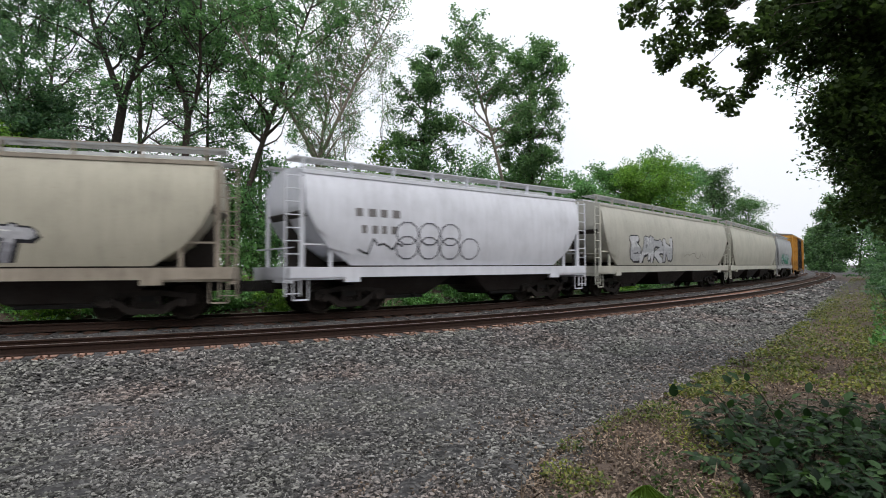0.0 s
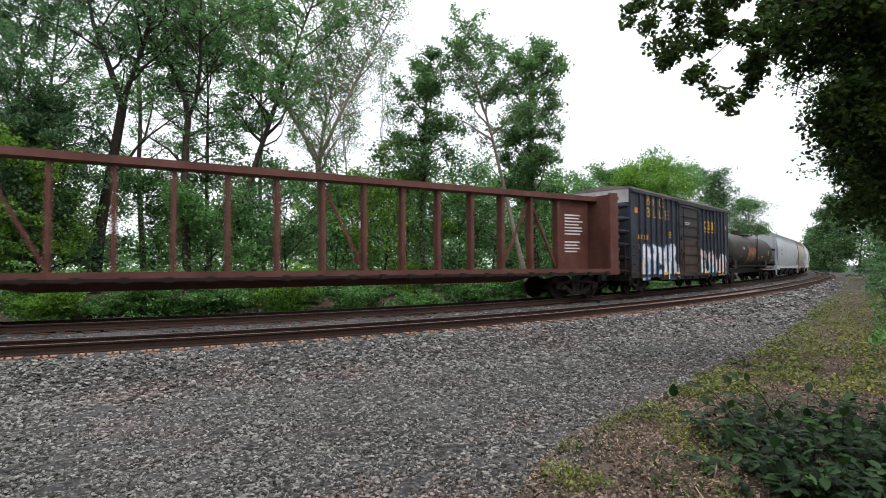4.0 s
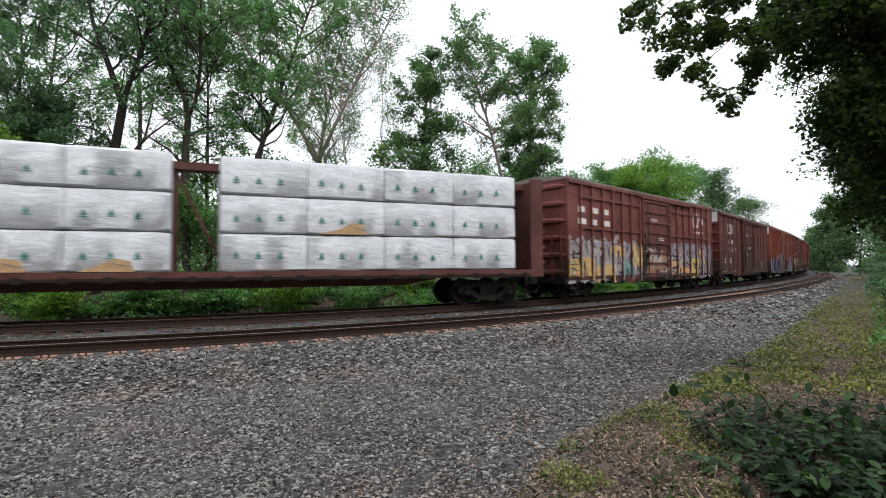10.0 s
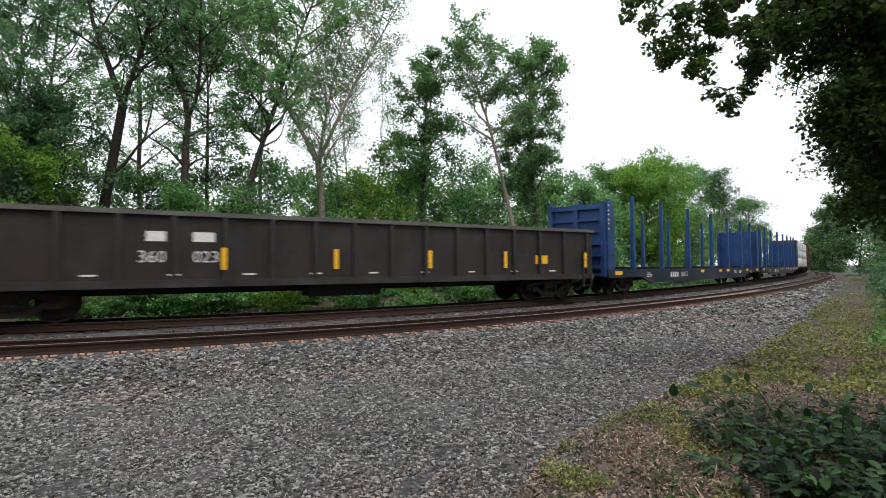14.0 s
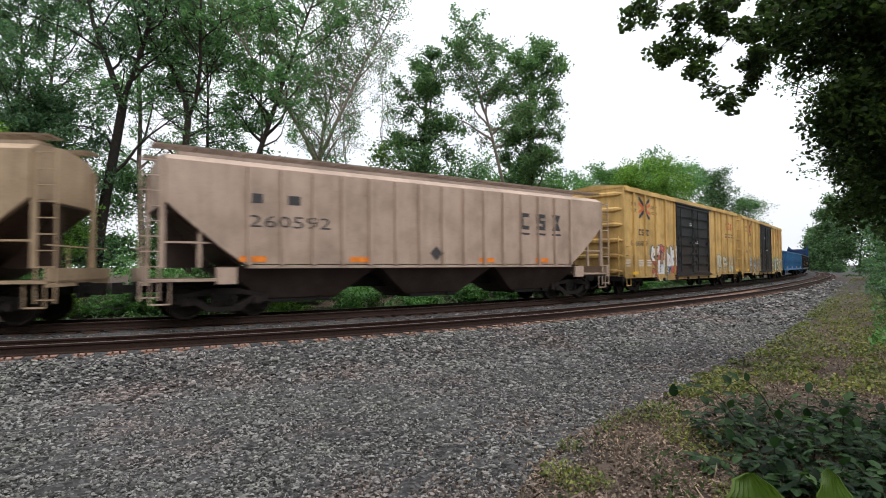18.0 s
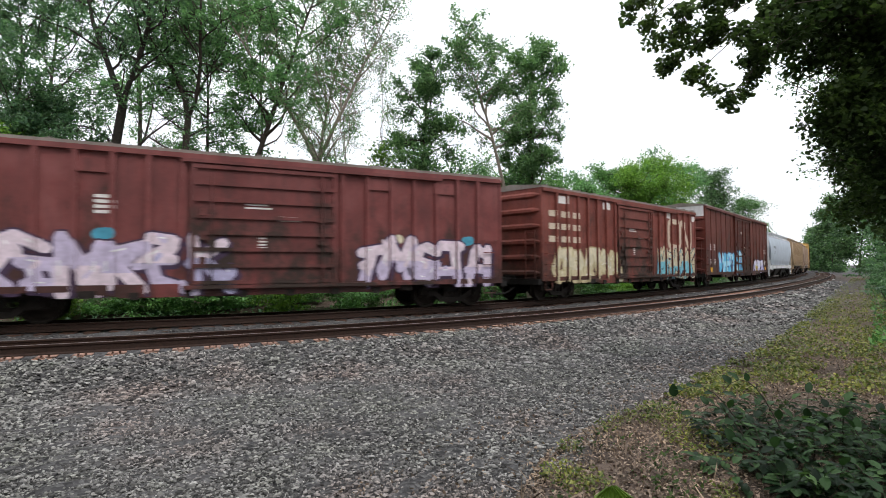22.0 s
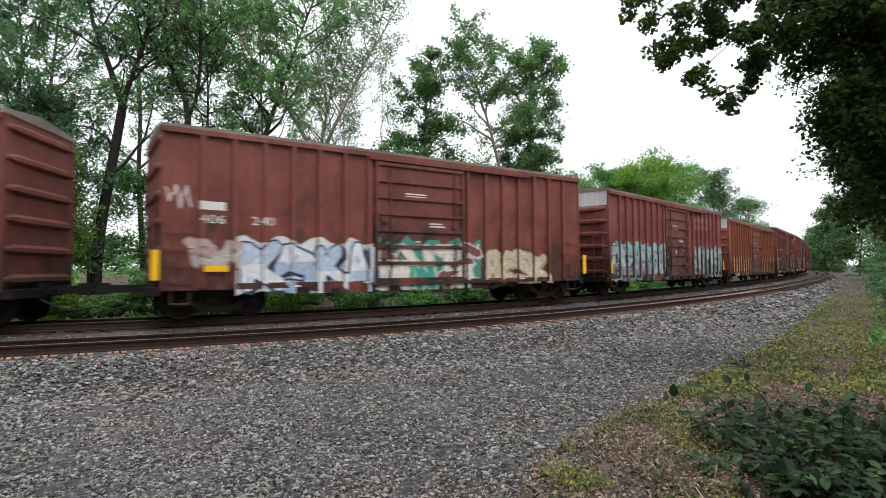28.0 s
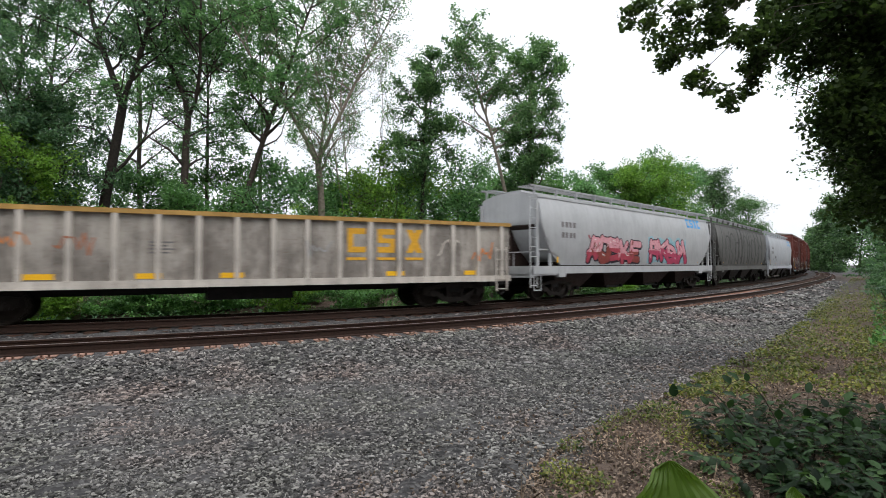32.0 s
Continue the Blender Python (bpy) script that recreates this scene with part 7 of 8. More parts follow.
words(sd, -7.4, 2.62, 3, 0.75, WHITE, 1, 0.24, 0.3)
graffiti(sd, -7.2, -1.1, 0.62, 2.35, 5, [(0.52, 0.58, 0.33), (0.64, 0.66, 0.48), (0.45, 0.52, 0.22)], (0.03, 0.04, 0.09), seed=115, fat=0.38)
graffiti(sd, 2.3, 7.1, 0.64, 2.1, 4, [(0.50, 0.56, 0.36), (0.35, 0.42, 0.3)], (0.05, 0.06, 0.05), seed=116, fat=0.3)
sd.paint("graffiti", [[(-8.3, 0.9), (-7.3, 0.9), (-7.3, 1.45), (-8.3, 1.45)], [(7.2, 0.9), (8.3, 0.9), (8.3, 1.3), (7.2, 1.3)]], spray((0.42, 0.06, 0.14)), "pink sprayed stripe", lay=1)
strips(sd, (-7.4, 7.4), 1.2, 0.8)
sd = boxcar(13, "orange-brown boxcar with a large beige mark and bright blue graffiti", (0.195, 0.056, 0.036), 5.0, "posts", "paint_brown_orange", 7, 3.2, True)
noodle(sd, 3.7, 2.3, 1.42, BEIGE)
words(sd, -7.1, 3.75, 3, 0.62, BEIGE, 2, 0.22, 0.25, 0.5)
sd.bars(-4.9, 2.6, 0.4, 7, WHITE)
graffiti(sd, -8.0, -4.4, 0.66, 1.95, 3, [(0.05, 0.30, 0.55), (0.10, 0.42, 0.62)], (0.02, 0.10, 0.22), seed=117)
graffiti(sd, -4.2, -0.9, 0.60, 2.4, 4, [(0.20, 0.46, 0.62), (0.45, 0.62, 0.68)], (0.02, 0.05, 0.09), (0.05, 0.25, 0.45), seed=118)
graffiti(sd, 2.5, 8.4, 0.66, 2.25, 6, [(0.28, 0.52, 0.64), (0.5, 0.66, 0.7), (0.05, 0.35, 0.6)], (0.02, 0.06, 0.12), (0.04, 0.26, 0.5), seed=119)
strips(sd, (-7.7, 3.0, 6.2), 0.85, 0.14, 0.5)
sd = boxcar(14, "plain brown smooth-sided boxcar with a white end top", (0.086, 0.0195, 0.0140), 4.95, "smooth", "paint_brown_smooth", 7, 3.9, True, rust=0.2, gap=1.4)
noodle(sd, -6.0, 3.55, 0.6, WHITE)
words(sd, -5.95, 2.85, 2, 0.4, WHITE, 1, 0.26, 0.55)
for x, s_ in ((-6.0, "40"), (-5.0, "66"), (-4.0, "73")):
    sd.text(s_, x, 2.3, 0.3, WHITE)
for x in (-7.2, -5.6):
    sd.bars(x, 1.8, 0.55, 4, WHITE)
strips(sd, (-7.4, -4.6, -1.0, 2.6, 5.4), 0.86, 0.13, 0.75, False)
sd.bars(5.6, 1.6, 0.4, 5, WHITE)
sd = boxcar(15, "plum-brown belted boxcar with orange and teal graffiti", PLUM, 5.0, "belts", "paint_plum", 7, 3.2, False)
noodle(sd, 5.2, 3.62, 0.68, WHITE)
words(sd, -7.4, 3.6, 3, 0.72, WHITE, 2, 0.24, 0.3, 0.5)
sd.text("688", -4.4, 2.55, 0.24, WHITE)
words(sd, 5.3, 3.2, 4, 0.22, WHITE, 1, 0.13)
graffiti(sd, -8.2, -1.5, 0.62, 2.4, 7, [(0.55, 0.36, 0.14), (0.30, 0.28, 0.30), (0.10, 0.26, 0.25)], (0.04, 0.025, 0.03), (0.32, 0.30, 0.32), seed=120)
graffiti(sd, -1.4, 1.6, 0.66, 2.1, 3, [(0.30, 0.16, 0.10), (0.38, 0.30, 0.26)], (0.06, 0.03, 0.03), seed=121)
graffiti(sd, 1.8, 7.8, 0.62, 2.4, 6, [(0.50, 0.30, 0.15), (0.22, 0.2, 0.24), (0.55, 0.45, 0.12)], (0.035, 0.025, 0.03), (0.26, 0.24, 0.27), seed=122)

sd = centrebeam(16, "rust-red centre-beam flat car loaded with wrapped lumber", True)
sd = logflat(17, "empty blue bulkhead flat car with tall stakes")
sd2 = logflat(18, "empty blue bulkhead flat car with tall stakes")
for s_ in (sd, sd2):
    s_.text("100012", -4.75, 0.76, 0.28, WHITE)
    words(s_, -6.35, 0.76, 4, 0.24, WHITE, 1, 0.26, 0.08)
    blocks(s_, -13.95, 3.75, 0.3, 1, WHITE, False)
    blocks(s_, -13.95, 3.35, 0.3, 1, WHITE, False)
    blocks(s_, -13.95, 2.95, 0.3, 1, WHITE, False)
    for x in (-13.2, -1.2, 2.6, 4.4, 9.6, 12.6):
        s_.strip(x, 0.95, 0.75 if abs(x) > 12 else 0.6, 0.16, up=False)
    for x in (-9.6, 6.2, 7.6, 10.6):
        s_.bars(x, 0.98, 0.7, 3, WHITE, 0.08, 0.035)

sd = gondola(19, "black gondola with white numbers and yellow strips", (0.024, 0.021, 0.020), "paint_gondola_black", 2.85, 17, (0.10, 0.092, 0.086))
sd.text("360", -5.9, 1.5, 0.32, WHITE)
sd.text("023", -4.6, 1.5, 0.32, WHITE)
words(sd, -5.7, 2.05, 2, 0.6, WHITE, 1, 0.26, 0.5)
for x in (-9.9, -3.9, -0.7, 2.6, 5.8, 9.9):
    sd.strip(x, 1.3, 0.13, 0.6, up=True)
sd.strip(7.4, 1.45, 0.6, 0.32, up=False)
for x in np.arange(-9, 10, 1.9):
    sd.bars(float(x), 1.15, 0.35, 1, WHITE)
sd = gondola(20, "bright blue gondola with black scrawled graffiti", (0.035, 0.16, 0.33), "paint_gondola_blue", 2.88, 16)
for k in range(12):
    tags(sd, -9.0 + k * 1.42, 2.0, 0.9, 12, (0.02, 0.025, 0.06), 200 + k, 0.05, 1.0)
for x in (-8, -3.2, 2.4, 7.6):
    sd.strip(x, 1.06, 0.8, 0.16, plain("orange_patch", (0.75, 0.22, 0.03), 0.5), up=True)
sd.bars(5.2, 1.6, 0.7, 4, WHITE)

YELLOW = (0.60, 0.385, 0.135)
for i_, seed in ((21, 31), (22, 32)):
    sd = boxcar(i_, "weathered yellow boxcar with black double doors and graffiti", YELLOW, 5.08, "posts", "paint_boxcar_amber", 5, 5.5, False, (0.020, 0.021, 0.023), 0.25, True, gap=1.7, roof_mat="same")
    for a_, b_, m_ in (((-7.35, 4.6), (-6.7, 4.2), NAVY), ((-6.2, 4.6), (-6.85, 4.2), NAVY), ((-7.35, 3.7), (-6.7, 4.1), NAVY), ((-6.2, 3.7), (-6.85, 4.1), NAVY)):
        sd.paint("painted_mark", [capsule(a_, b_, 0.17)], m_, lay=2)
    for a_, b_ in (((-7.4, 4.35), (-6.95, 4.2)), ((-6.15, 4.35), (-6.6, 4.2)), ((-7.4, 3.95), (-6.95, 4.1)), ((-6.15, 3.95), (-6.6, 4.1))):
        sd.paint("painted_mark", [capsule(a_, b_, 0.14)], spray((0.62, 0.14, 0.06)), lay=3)
    for w_, x_ in (("next", -8.3), ("any", -5.95)):
        sd.text(w_, x_, 4.2, 0.24, SLATE)
        sd.text("road", x_, 3.9, 0.24, SLATE)
    blocks(sd, -7.45, 2.82, 0.3, 4, SLATE, False)
    sd.text("665087", -8.4, 2.3, 0.26, SLATE, 1.6)
    blocks(sd, 6.6, 3.75, 0.45, 3, REDMARK, False)
    words(sd, 6.4, 3.4, 3, 0.55, SLATE, 2, 0.08, 0.1, 0.18)
    for x in (-8.9, -7.5, -6.5):
        sd.bars(x, 1.6, 0.6, 4, WHITE)
    strips(sd, (-8.4, 8.4), 0.95, 0.14, 0.6)
    if i_ == 22:
        graffiti(sd, -6.0, -2.6, 0.60, 2.3, 4, [(0.42, 0.10, 0.07), (0.62, 0.62, 0.62), (0.08, 0.13, 0.20)], (0.02, 0.025, 0.06), seed=seed, fat=0.32)
        graffiti(sd, 4.2, 8.1, 0.8, 1.95, 5, [(0.50, 0.50, 0.42), (0.42, 0.33, 0.2)], (0.16, 0.16, 0.14), seed=seed + 9, fat=0.26)
        sd.paint("graffiti", [[(-6.4, 1.9), (-2.7, 1.9), (-2.7, 2.35), (-6.2, 2.35)]], spray((0.28, 0.24, 0.12)), "dull sprayed backing", lay=0)
    else:
        graffiti(sd, -6.8, -2.8, 0.7, 2.0, 5, [(0.35, 0.35, 0.33), (0.2, 0.2, 0.2)], (0.05, 0.05, 0.05), seed=seed, fat=0.24)
        graffiti(sd, 3.9, 8.9, 0.7, 2.0, 6, [(0.66, 0.67, 0.65), (0.5, 0.55, 0.52)], (0.04, 0.08, 0.08), (0.03, 0.25, 0.20), seed=seed + 9, fat=0.2)

sd = hopper(23, "pinkish tan ribbed covered hopper with rust streaks", (0.43, 0.32, 0.25), 4.2, "paint_hopper_pink", 15, (0.04, 0.025, 0.02), 3, 0.45, cut=1.9)
blocks(sd, 3.6, 2.75, 0.62, 3, SLATE, True, 1.4)
words(sd, -6.3, 3.1, 2, 0.4, SLATE, 1, 0.26, 0.6)
sd.text("260592", -6.4, 2.45, 0.34, SLATE, 1.7)
for x in (-6.6, -3.4, 1.6, 4.4):
    sd.strip(x, 1.5, 0.7, 0.16, plain("orange_patch", (0.75, 0.22, 0.03), 0.5), up=False)
sd.paint("placard", [[(-0.5, 1.8), (-0.25, 1.55), (0.0, 1.8), (-0.25, 2.05)]], SLATE, "dark diamond placard", lay=2)
sd = hopper(24, "yellow-tan ribbed covered hopper streaked with rust", (0.40, 0.29, 0.185), 4.22, "paint_hopper_amber", 15, (0.05, 0.03, 0.022), 3, 0.55, cut=1.9, grime=0.35)
blocks(sd, 5.0, 2.95, 0.5, 3, NAVY)
words(sd, -5.0, 2.95, 2, 0.4, GREYLET, 1, 0.2, 0.6)
sd.text("358140", -5.1, 2.4, 0.24, GREYLET, 1.6)
sd = hopper(25, "clean light grey covered hopper", (0.42, 0.47, 0.54), name="paint_hopper_steel", bays=3, rust=0.08, sill_col=(0.60, 0.61, 0.62))
words(sd, -5.6, 2.95, 4, 0.26, SLATE, 1, 0.24)
sd.text("131082", -5.6, 2.4, 0.28, SLATE)
for x in (-6.0, -2.5, 1.0, 4.8, 6.8):
    sd.sill.strip(x, 1.12, 0.9, 0.13, up=False)

sd = boxcar(26, "tall smooth red-brown boxcar with blue and lilac graffiti", (0.094, 0.0205, 0.0125), 5.1, "smooth", "paint_red_smooth", 8, 5.0, True, None, 0.2, True, gap=1.6)
graffiti(sd, -6.6, -0.4, 0.66, 2.2, 5, [(0.10, 0.40, 0.62), (0.32, 0.58, 0.72), (0.16, 0.16, 0.5)], (0.03, 0.08, 0.2), seed=126, fat=0.36)
graffiti(sd, 3.9, 8.0, 0.76, 1.8, 5, [(0.42, 0.42, 0.66), (0.6, 0.6, 0.72), (0.62, 0.48, 0.08)], (0.05, 0.04, 0.12), seed=127, fat=0.36)
for x in (-8.7, -7.8, 8.3, 8.9):
    sd.bars(x, 2.6, 0.3, 3, WHITE, 0.14, 0.09)
    sd.bars(x, 1.7, 0.4, 4, WHITE)
sd.strip(-8.7, 0.95, 0.5, 0.3, up=False)
sd.strip(8.6, 0.95, 0.5, 0.3, up=False)
sd = boxcar(27, "brown boxcar with a large pale mark and teal graffiti", (0.165, 0.050, 0.038), 4.5, "posts", "paint_brown_c", 7, 3.4, False)
noodle(sd, 3.9, 2.35, 1.36, BEIGE)
words(sd, -7.0, 3.3, 3, 0.6, BEIGE, 3, 0.24, 0.25, 0.5)
sd.paint("patch", [[(x, 3.85), (x + 0.65, 3.85), (x + 0.65, 4.15), (x, 4.15)] for x in (3.5, 7.0, -6.4, -2.9)], WHITE, "white paint patch", lay=1)
graffiti(sd, 2.6, 7.2, 0.64, 2.15, 5, [(0.16, 0.42, 0.50), (0.5, 0.44, 0.3), (0.22, 0.5, 0.56)], (0.02, 0.02, 0.04), (0.5, 0.44, 0.3), seed=128, fat=0.28)
graffiti(sd, -6.6, -1.5, 0.66, 2.0, 5, [(0.50, 0.44, 0.28), (0.55, 0.5, 0.36)], (0.40, 0.34, 0.2), seed=129)
sd = boxcar(28, "brown boxcar with lilac graffiti", (0.150, 0.046, 0.044), 4.5, "posts", "paint_brown_d", 7, 3.9, False)
graffiti(sd, -7.6, -1.1, 0.64, 2.15, 7, [(0.46, 0.40, 0.54), (0.6, 0.5, 0.56), (0.36, 0.34, 0.5)], (0.05, 0.03, 0.06), seed=130, fat=0.36)
graffiti(sd, 2.5, 7.4, 0.68, 2.1, 5, [(0.46, 0.40, 0.54), (0.6, 0.5, 0.56), (0.5, 0.42, 0.5)], (0.05, 0.03, 0.06), seed=131, fat=0.34)
for k in range(6):
    sd.paint("graffiti", [capsule((x, 2.2), (x + 0.2, 2.22), 0.3) for x in (-6.6 + k * 2.6,)], spray((0.06, 0.26, 0.36) if k % 2 else (0.55, 0.5, 0.36)), lay=1)
sd.bars(-4.1, 3.1, 0.5, 4, WHITE, 0.13, 0.08)
for x in (-6.9, -4.6, 2.9, 5.2):
    part("side_plate", MB().box(x, x + 0.75, -1.56, -1.5, 3.72, 4.06), PAINTS["paint_brown_d"], sd.car)
sd = boxcar(29, "brown boxcar with blue-grey graffiti, green end and yellow strips", (0.165, 0.050, 0.040), 4.5, "posts", "paint_brown_e", 7, 3.9, False)
noodle(sd, 5.25, 2.85, 0.52, WHITE)
words(sd, 5.1, 2.5, 4, 0.34, WHITE, 1, 0.12)
graffiti(sd, -7.0, -1.6, 0.62, 2.75, 6, [(0.28, 0.32, 0.36), (0.42, 0.45, 0.46), (0.12, 0.16, 0.20)], (0.03, 0.045, 0.055), (0.34, 0.36, 0.35), seed=132, fat=0.36)
graffiti(sd, 2.9, 5.0, 0.9, 1.9, 3, [(0.55, 0.52, 0.46), (0.45, 0.4, 0.36)], (0.3, 0.2, 0.16), seed=133, fat=0.26)
sd.paint("graffiti", [[(-7.85, 0.75), (-6.9, 0.75), (-6.9, 2.0), (-7.85, 2.2)], [(-1.5, 0.7), (0.4, 0.7), (0.2, 1.7), (-1.5, 1.7)]], spray((0.03, 0.12, 0.08)), "green sprayed patch", lay=0)
sd.paint("patch", [[(-7.45 + 0.36 * math.cos(k * 0.52), 3.15 + 0.36 * math.sin(k * 0.52)) for k in range(12)]], spray((0.45, 0.40, 0.40)), "pale round mark", lay=1)
strips(sd, (-7.9, -4.6, -1.95, 0.7, 2.7, 5.0, 7.6), 1.05, 0.6)
sd = boxcar(30, "red-brown boxcar with cyan and orange graffiti and a white end top", RUST_A, 4.78, "posts", "paint_brown_f", 8, 3.1, 1)
noodle(sd, 4.2, 3.1, 0.66, WHITE)
words(sd, -7.0, 2.7, 3, 0.3, WHITE, 2, 0.16)
graffiti(sd, -5.9, -0.8, 0.66, 2.1, 5, [(0.16, 0.48, 0.58), (0.5, 0.55, 0.5), (0.42, 0.2, 0.12)], (0.03, 0.06, 0.09), seed=134, fat=0.32)
graffiti(sd, 2.7, 7.8, 0.8, 2.1, 5, [(0.20, 0.30, 0.28), (0.5, 0.3, 0.12), (0.1, 0.35, 0.4)], (0.05, 0.05, 0.05), seed=135, fat=0.32)
strips(sd, (-7.9, 7.5))
sd = boxcar(31, "brown boxcar with red and white graffiti on blue", (0.170, 0.056, 0.046), 5.08, "posts", "paint_brown_g", 7, 3.8, True)
noodle(sd, 3.95, 2.3, 1.48, WHITE)
for k, x in enumerate((-6.35, -5.35, -4.35)):
    sd.paint("painted_words", [[(x + j * 0.25, z), (x + j * 0.25 + 0.18, z), (x + j * 0.25 + 0.18, z + 0.26), (x + j * 0.25, z + 0.26)] for j in range(3 if k < 2 else 2) for z in (3.72, 3.28)], WHITE, lay=1)
sd.text("406", -5.4, 2.6, 0.26, WHITE, 1.3)
sd.text("480", -4.4, 2.6, 0.26, WHITE, 1.3)
graffiti(sd, -6.9, -1.5, 0.62, 2.45, 4, [(0.40, 0.05, 0.03), (0.62, 0.6, 0.6), (0.34, 0.04, 0.03)], (0.66, 0.66, 0.67), (0.02, 0.08, 0.28), seed=136, fat=0.4)
graffiti(sd, 2.0, 6.9, 0.60, 2.45, 5, [(0.38, 0.05, 0.03), (0.6, 0.6, 0.6), (0.44, 0.07, 0.04)], (0.66, 0.66, 0.67), (0.02, 0.08, 0.30), seed=137, fat=0.32)
sd.paint("graffiti", [[(7.0, 0.7), (7.9, 0.7), (7.9, 1.1), (7.0, 1.2)]], spray((0.05, 0.25, 0.20)), lay=1)
strips(sd, (-4.5, -2.2, 0.6, 2.6, 5.6, 7.9), 1.05, 0.55)
tags(sd, -3.3, 3.3, 1.0, 12, (0.6, 0.58, 0.58), 310, 0.05, 0.7)
sd = boxcar(32, "plum-brown belted boxcar with orange, pink and teal graffiti", PLUM, 5.05, "belts", "paint_plum", 7, 3.2, False)
noodle(sd, 5.2, 3.66, 0.68, WHITE)
words(sd, 5.2, 3.3, 4, 0.3, WHITE, 1, 0.12)
words(sd, -7.2, 2.75, 3, 0.6, WHITE, 1, 0.22, 0.3)
graffiti(sd, 1.8, 7.9, 0.60, 2.5, 6, [(0.52, 0.27, 0.13), (0.55, 0.36, 0.30), (0.55, 0.45, 0.16)], (0.02, 0.06, 0.10), (0.22, 0.45, 0.46), seed=138, fat=0.36)
graffiti(sd, -7.4, -1.4, 0.62, 2.2, 6, [(0.10, 0.20, 0.26), (0.2, 0.34, 0.4), (0.4, 0.26, 0.12)], (0.02, 0.03, 0.05), seed=139, fat=0.34)
strips(sd, (-7.6, -4.9, -2.0, 2.6, 5.4, 7.9), 1.05, 0.55)
sd = boxcar(33, "orange-brown boxcar with faded tan graffiti", (0.215, 0.070, 0.036), 4.65, "posts", "paint_brown_h", 8, 4.6, True, None, 0.5)
graffiti(sd, -8.0, -2.4, 0.64, 2.0, 5, [(0.46, 0.28, 0.18), (0.40, 0.24, 0.15)], (0.26, 0.12, 0.07), seed=140)
graffiti(sd, 2.5, 8.2, 0.64, 1.9, 5, [(0.44, 0.28, 0.18), (0.36, 0.22, 0.14)], (0.26, 0.12, 0.07), seed=141)
sd = boxcar(34, "pinkish brown boxcar with teal and grey graffiti", (0.180, 0.058, 0.052), 4.82, "posts", "paint_brown_i", 8, 3.1, True)
graffiti(sd, -7.4, -1.4, 0.64, 2.3, 6, [(0.20, 0.24, 0.25), (0.3, 0.42, 0.42), (0.12, 0.15, 0.17)], (0.03, 0.04, 0.045), (0.20, 0.42, 0.42), seed=142, fat=0.32)
graffiti(sd, 2.6, 8.0, 0.64, 2.3, 6, [(0.18, 0.20, 0.21), (0.3, 0.42, 0.42), (0.10, 0.12, 0.14)], (0.03, 0.04, 0.045), (0.18, 0.40, 0.40), seed=143, fat=0.32)
words(sd, 3.0, 3.9, 3, 0.4, spray((0.38, 0.22, 0.2)), 2, 0.22, 0.35)
strips(sd, (-7.7, 7.7))
sd = boxcar(35, "brown boxcar with silver, green and cream graffiti", (0.170, 0.055, 0.042), 5.02, "posts", "paint_brown_j", 7, 3.4, False, gap=2.5)
words(sd, -6.7, 2.85, 1, 0.85, WHITE, 1, 0.22)
sd.text("406", -6.7, 2.5, 0.24, WHITE, 1.3)
sd.text("240", -5.4, 2.5, 0.24, WHITE, 1.3)
graffiti(sd, -6.9, -5.6, 1.3, 2.1, 2, [(0.42, 0.38, 0.35), (0.4, 0.3, 0.28)], (0.26, 0.16, 0.13), seed=144, fat=0.3)
graffiti(sd, -5.7, -1.5, 0.62, 2.05, 4, [(0.40, 0.48, 0.58), (0.62, 0.64, 0.68), (0.34, 0.42, 0.54)], (0.02, 0.04, 0.08), (0.55, 0.57, 0.6), seed=145, fat=0.34)
graffiti(sd, -1.5, 2.4, 0.62, 2.1, 4, [(0.16, 0.07, 0.06), (0.6, 0.58, 0.52), (0.05, 0.28, 0.20)], (0.5, 0.48, 0.42), (0.06, 0.22, 0.17), seed=146, fat=0.3)
graffiti(sd, 2.6, 5.7, 0.72, 1.95, 4, [(0.50, 0.44, 0.32), (0.46, 0.4, 0.28)], (0.3, 0.25, 0.18), seed=147, fat=0.34)
strips(sd, (-7.8, 7.7), 1.05, 0.75, 0.18)
sd.strip(-6.6, 1.25, 0.6, 0.16)
tags(sd, -7.5, 3.1, 0.6, 12, (0.5, 0.42, 0.4), 350, 0.05, 0.7)
sd = boxcar(36, "plum-brown belted boxcar with cream and blue graffiti", (0.150, 0.050, 0.040), 5.02, "belts", "paint_plum_b", 6, 3.5, False, gap=2.5)
noodle(sd, 5.65, 3.5, 0.6, WHITE)
words(sd, 5.6, 3.2, 4, 0.3, WHITE, 1, 0.11)
words(sd, -7.1, 2.55, 1, 0.8, WHITE, 1, 0.24)
sd.text("409", -5.3, 2.5, 0.28, WHITE, 1.2)
sd.text("372", -4.1, 2.5, 0.28, WHITE, 1.2)
graffiti(sd, -7.1, -1.0, 0.60, 2.25, 5, [(0.46, 0.50, 0.45), (0.6, 0.62, 0.55), (0.22, 0.36, 0.46)], (0.08, 0.10, 0.12), (0.24, 0.40, 0.50), seed=148, fat=0.34)
graffiti(sd, 2.6, 7.1, 0.66, 1.85, 5, [(0.46, 0.50, 0.38), (0.55, 0.55, 0.46)], (0.08, 0.10, 0.09), seed=149, fat=0.32)
strips(sd, (-7.9,), 1.1, 0.75, 0.18)
sd.strip(-6.5, 0.98, 0.6, 0.17)

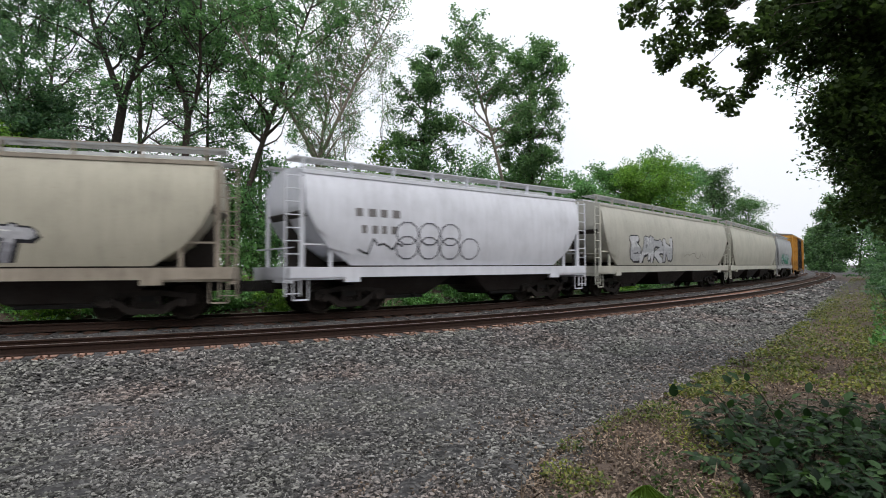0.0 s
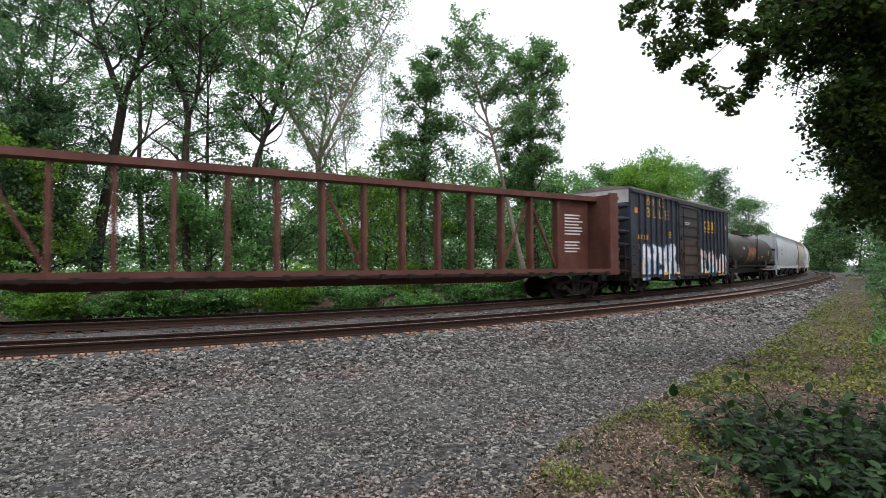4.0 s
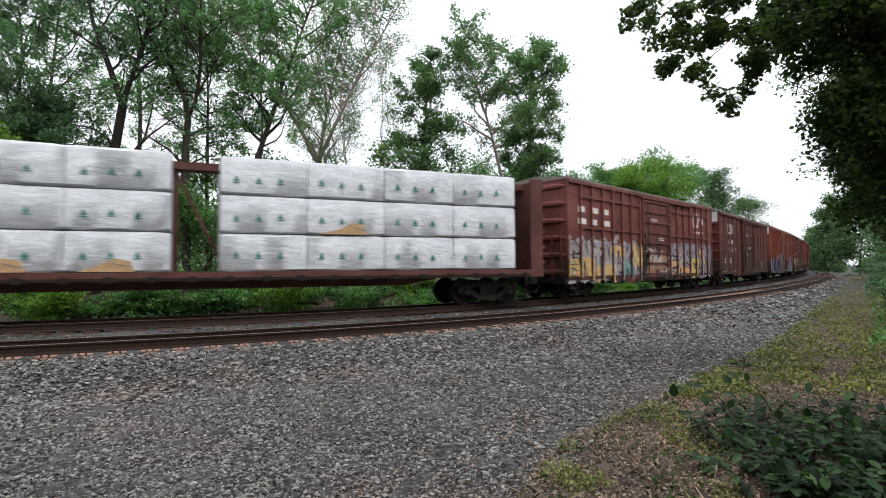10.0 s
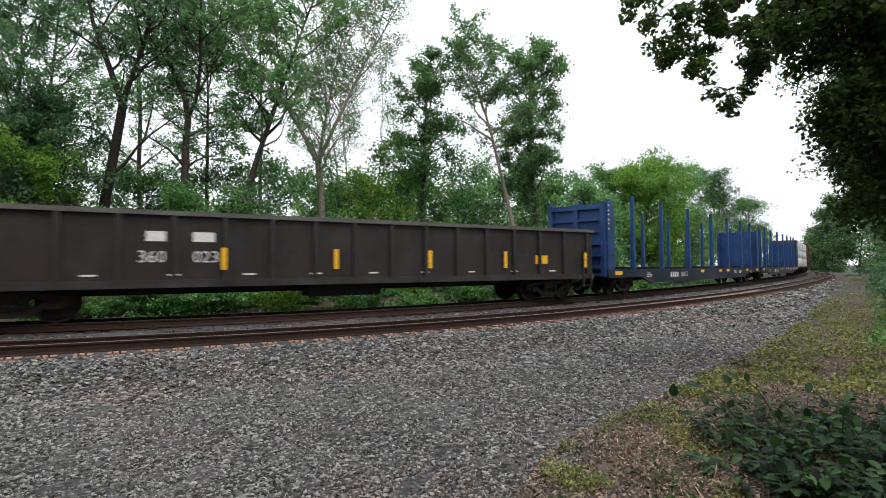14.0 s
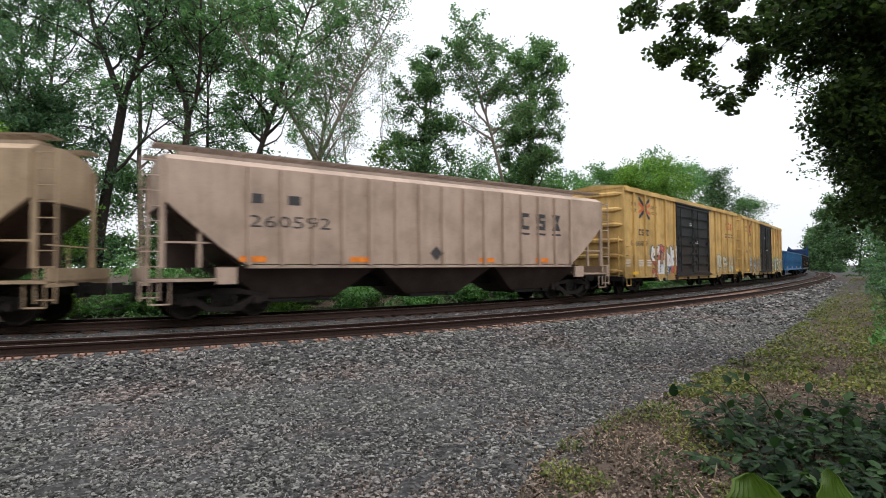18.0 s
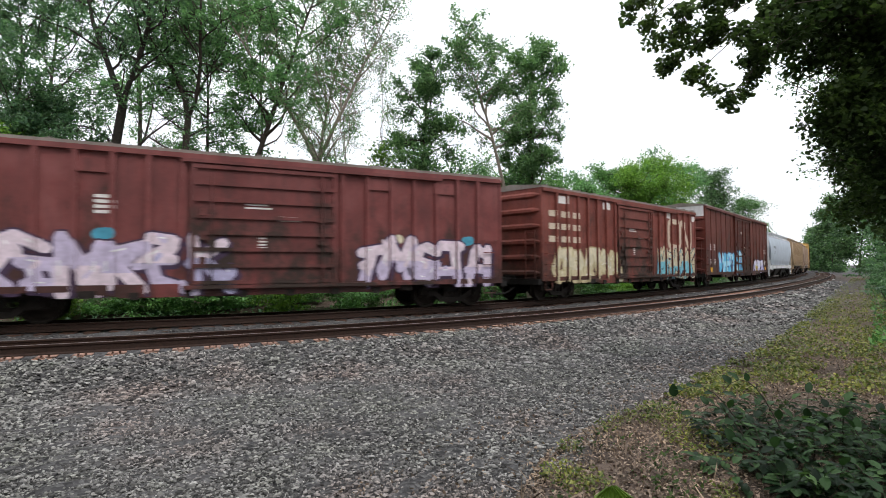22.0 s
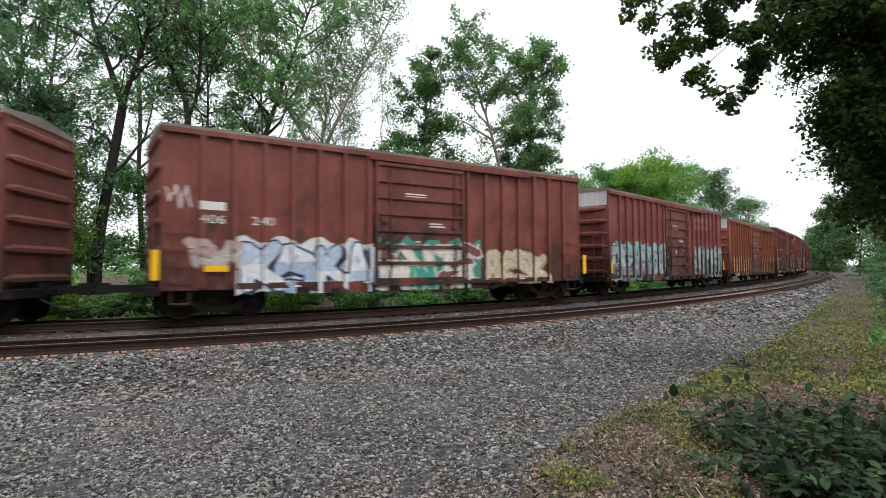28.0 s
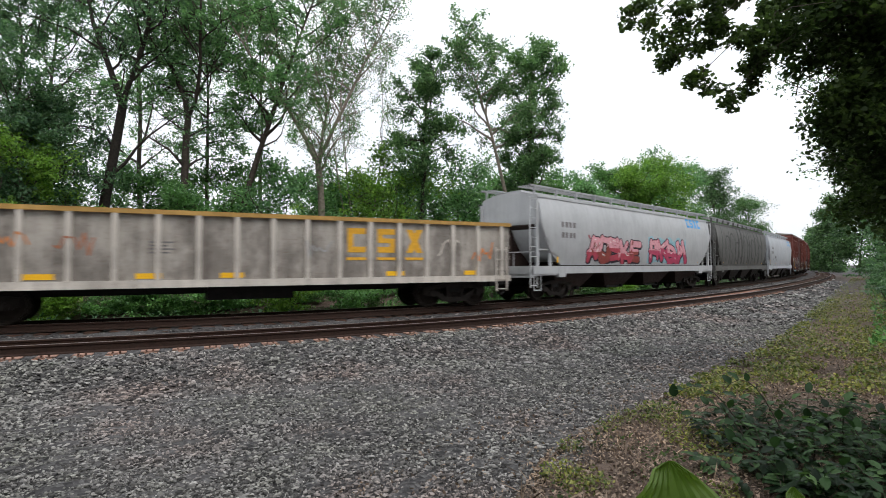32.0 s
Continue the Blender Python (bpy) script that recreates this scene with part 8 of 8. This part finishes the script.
sd = hopper(37, "white covered hopper with a sky blue mark and black scrawl", (0.43, 0.45, 0.48), name="paint_hopper_pale", bays=4, rust=0.12)
blocks(sd, 5.2, 3.45, 0.5, 4, SKYBLUE, False)
words(sd, -6.9, 2.85, 4, 0.24, GREYLET, 2, 0.24, 0.06)
tags(sd, -5.7, 2.0, 2.2, 9, INK, 371, 0.06, 0.5)
strips(sd, (-7.4, -4.0, 0.4, 2.2, 4.0, 6.6), 1.5, 0.6, 0.1, False)
sd = hopper(38, "grimy grey covered hopper with black streaks and a faded scrawl", (0.13, 0.13, 0.125), name="paint_hopper_grimy", bays=4, rust=0.5, grime=1.0)
for k in range(9):
    cx, cz, r_ = -5.6 + k * 1.35, 2.6 + 0.3 * math.sin(k * 2.1), 0.75 - 0.05 * (k % 3)
    pts = [(cx + r_ * math.cos(0.5 + a_ * 0.45), cz + r_ * math.sin(0.5 + a_ * 0.45)) for a_ in range(9 + k % 4)]
    sd.paint("graffiti", [capsule(p, q, 0.09, 2) for p, q in zip(pts, pts[1:])], spray((0.035, 0.033, 0.033)), "wide faded black scrawl", lay=1 + k % 3)
rng_ = random.Random(38)
for k in range(16):
    x = -7.2 + k * 0.95 + rng_.uniform(-0.3, 0.3)
    w_ = rng_.uniform(0.08, 0.4)
    sd.paint("soot_streak", [[(x, 1.5), (x + w_ * 0.7, 1.45), (x + w_, 3.95), (x + 0.1, 3.98)]], spray((0.028, 0.027, 0.026)), "black grime streak", lay=1)
strips(sd, (-6.6, -3.0, 0.4, 3.4, 6.4), 1.5, 0.7, 0.12, False)
sd = hopper(39, "white covered hopper with red graffiti and a sky blue mark", (0.40, 0.41, 0.42), name="paint_hopper_chalk", bays=4, rust=0.15, under=(0.028, 0.015, 0.012))
blocks(sd, 5.4, 3.5, 0.5, 4, SKYBLUE, False)
words(sd, -7.4, 2.9, 4, 0.22, GREYLET, 2, 0.22, 0.06)
graffiti(sd, -5.5, -0.6, 1.45, 2.65, 5, [(0.40, 0.06, 0.09), (0.62, 0.3, 0.34), (0.26, 0.06, 0.05)], (0.03, 0.02, 0.03), seed=150, fat=0.3)
graffiti(sd, 0.4, 4.9, 1.45, 2.7, 4, [(0.44, 0.06, 0.12), (0.62, 0.3, 0.34), (0.35, 0.05, 0.08)], (0.03, 0.02, 0.03), (0.25, 0.42, 0.48), seed=151, fat=0.3)
strips(sd, (-7.6, 6.9), 1.5, 0.7, 0.1, False)
sd = gondola(40, "cream-grey gondola with a yellow top edge and yellow mark", (0.52, 0.48, 0.43), "paint_gondola_cream", 2.86, 18, (0.42, 0.25, 0.07), 0.55)
blocks(sd, 2.65, 1.8, 0.74, 3, GOLD, True, 1.3)
for x in (-5.2, -2.9, -0.9, 3.9, 6.7):
    sd.strip(x, 1.08, 0.6, 0.14, up=False)
sd.bars(-2.6, 2.0, 0.6, 4, GREYLET)
for k, x in enumerate((-5.9, -4.6, 1.4, 5.7, 7.0)):
    tags(sd, x, 1.9, 0.8, 8, ((0.55, 0.2, 0.06), (0.35, 0.14, 0.08), (0.3, 0.3, 0.3), (0.5, 0.45, 0.4), (0.62, 0.2, 0.05))[k], 400 + k, 0.045, 0.7)


def motions():
    """The train rolls past at an even speed."""
    for car, s0, half, on in MOVERS:
        rows, t = [], 0.0
        while t < 32.0 - 1e-6:
            s = s0 + SPEED * t
            rows.append((t, car_pose(s, half) @ on))
            t += 0.25 if -45 < s < 120 else 0.5
        rows.append((32.0, car_pose(s0 + SPEED * 32.0, half) @ on))
        walk(car, rows)
    # the near leaves bend on their stalks
    for plant, base, gust in GUSTS:
        walk(plant, [(t, Matrix.Translation(base + Vector((0.3 * dx, 0, dz))) @ Matrix.Rotation(math.atan2(0.7 * dx, 1.25), 4, "Y")) for t, dx, dz in gust])
    # boughs nod in gusts
    for thing, rest, far, rhythm, beat, *hinge in SWAY:
        rows = []
        for k in range(65):
            t = k * 0.5
            a = radians(far) * (math.sin(rhythm * t + beat) + 0.6 * math.sin(0.43 * rhythm * t + 2.0 * beat))
            b = radians(far) * 0.5 * math.sin(1.31 * rhythm * t + 1.0 + beat)
            turn = Matrix.Rotation(a, 4, "Y") @ Matrix.Rotation(b, 4, "X")
            if hinge:
                h = Matrix.Translation(hinge[0])
                turn = h @ turn @ h.inverted()
            rows.append((t, rest @ turn))
        walk(thing, rows)


motions()
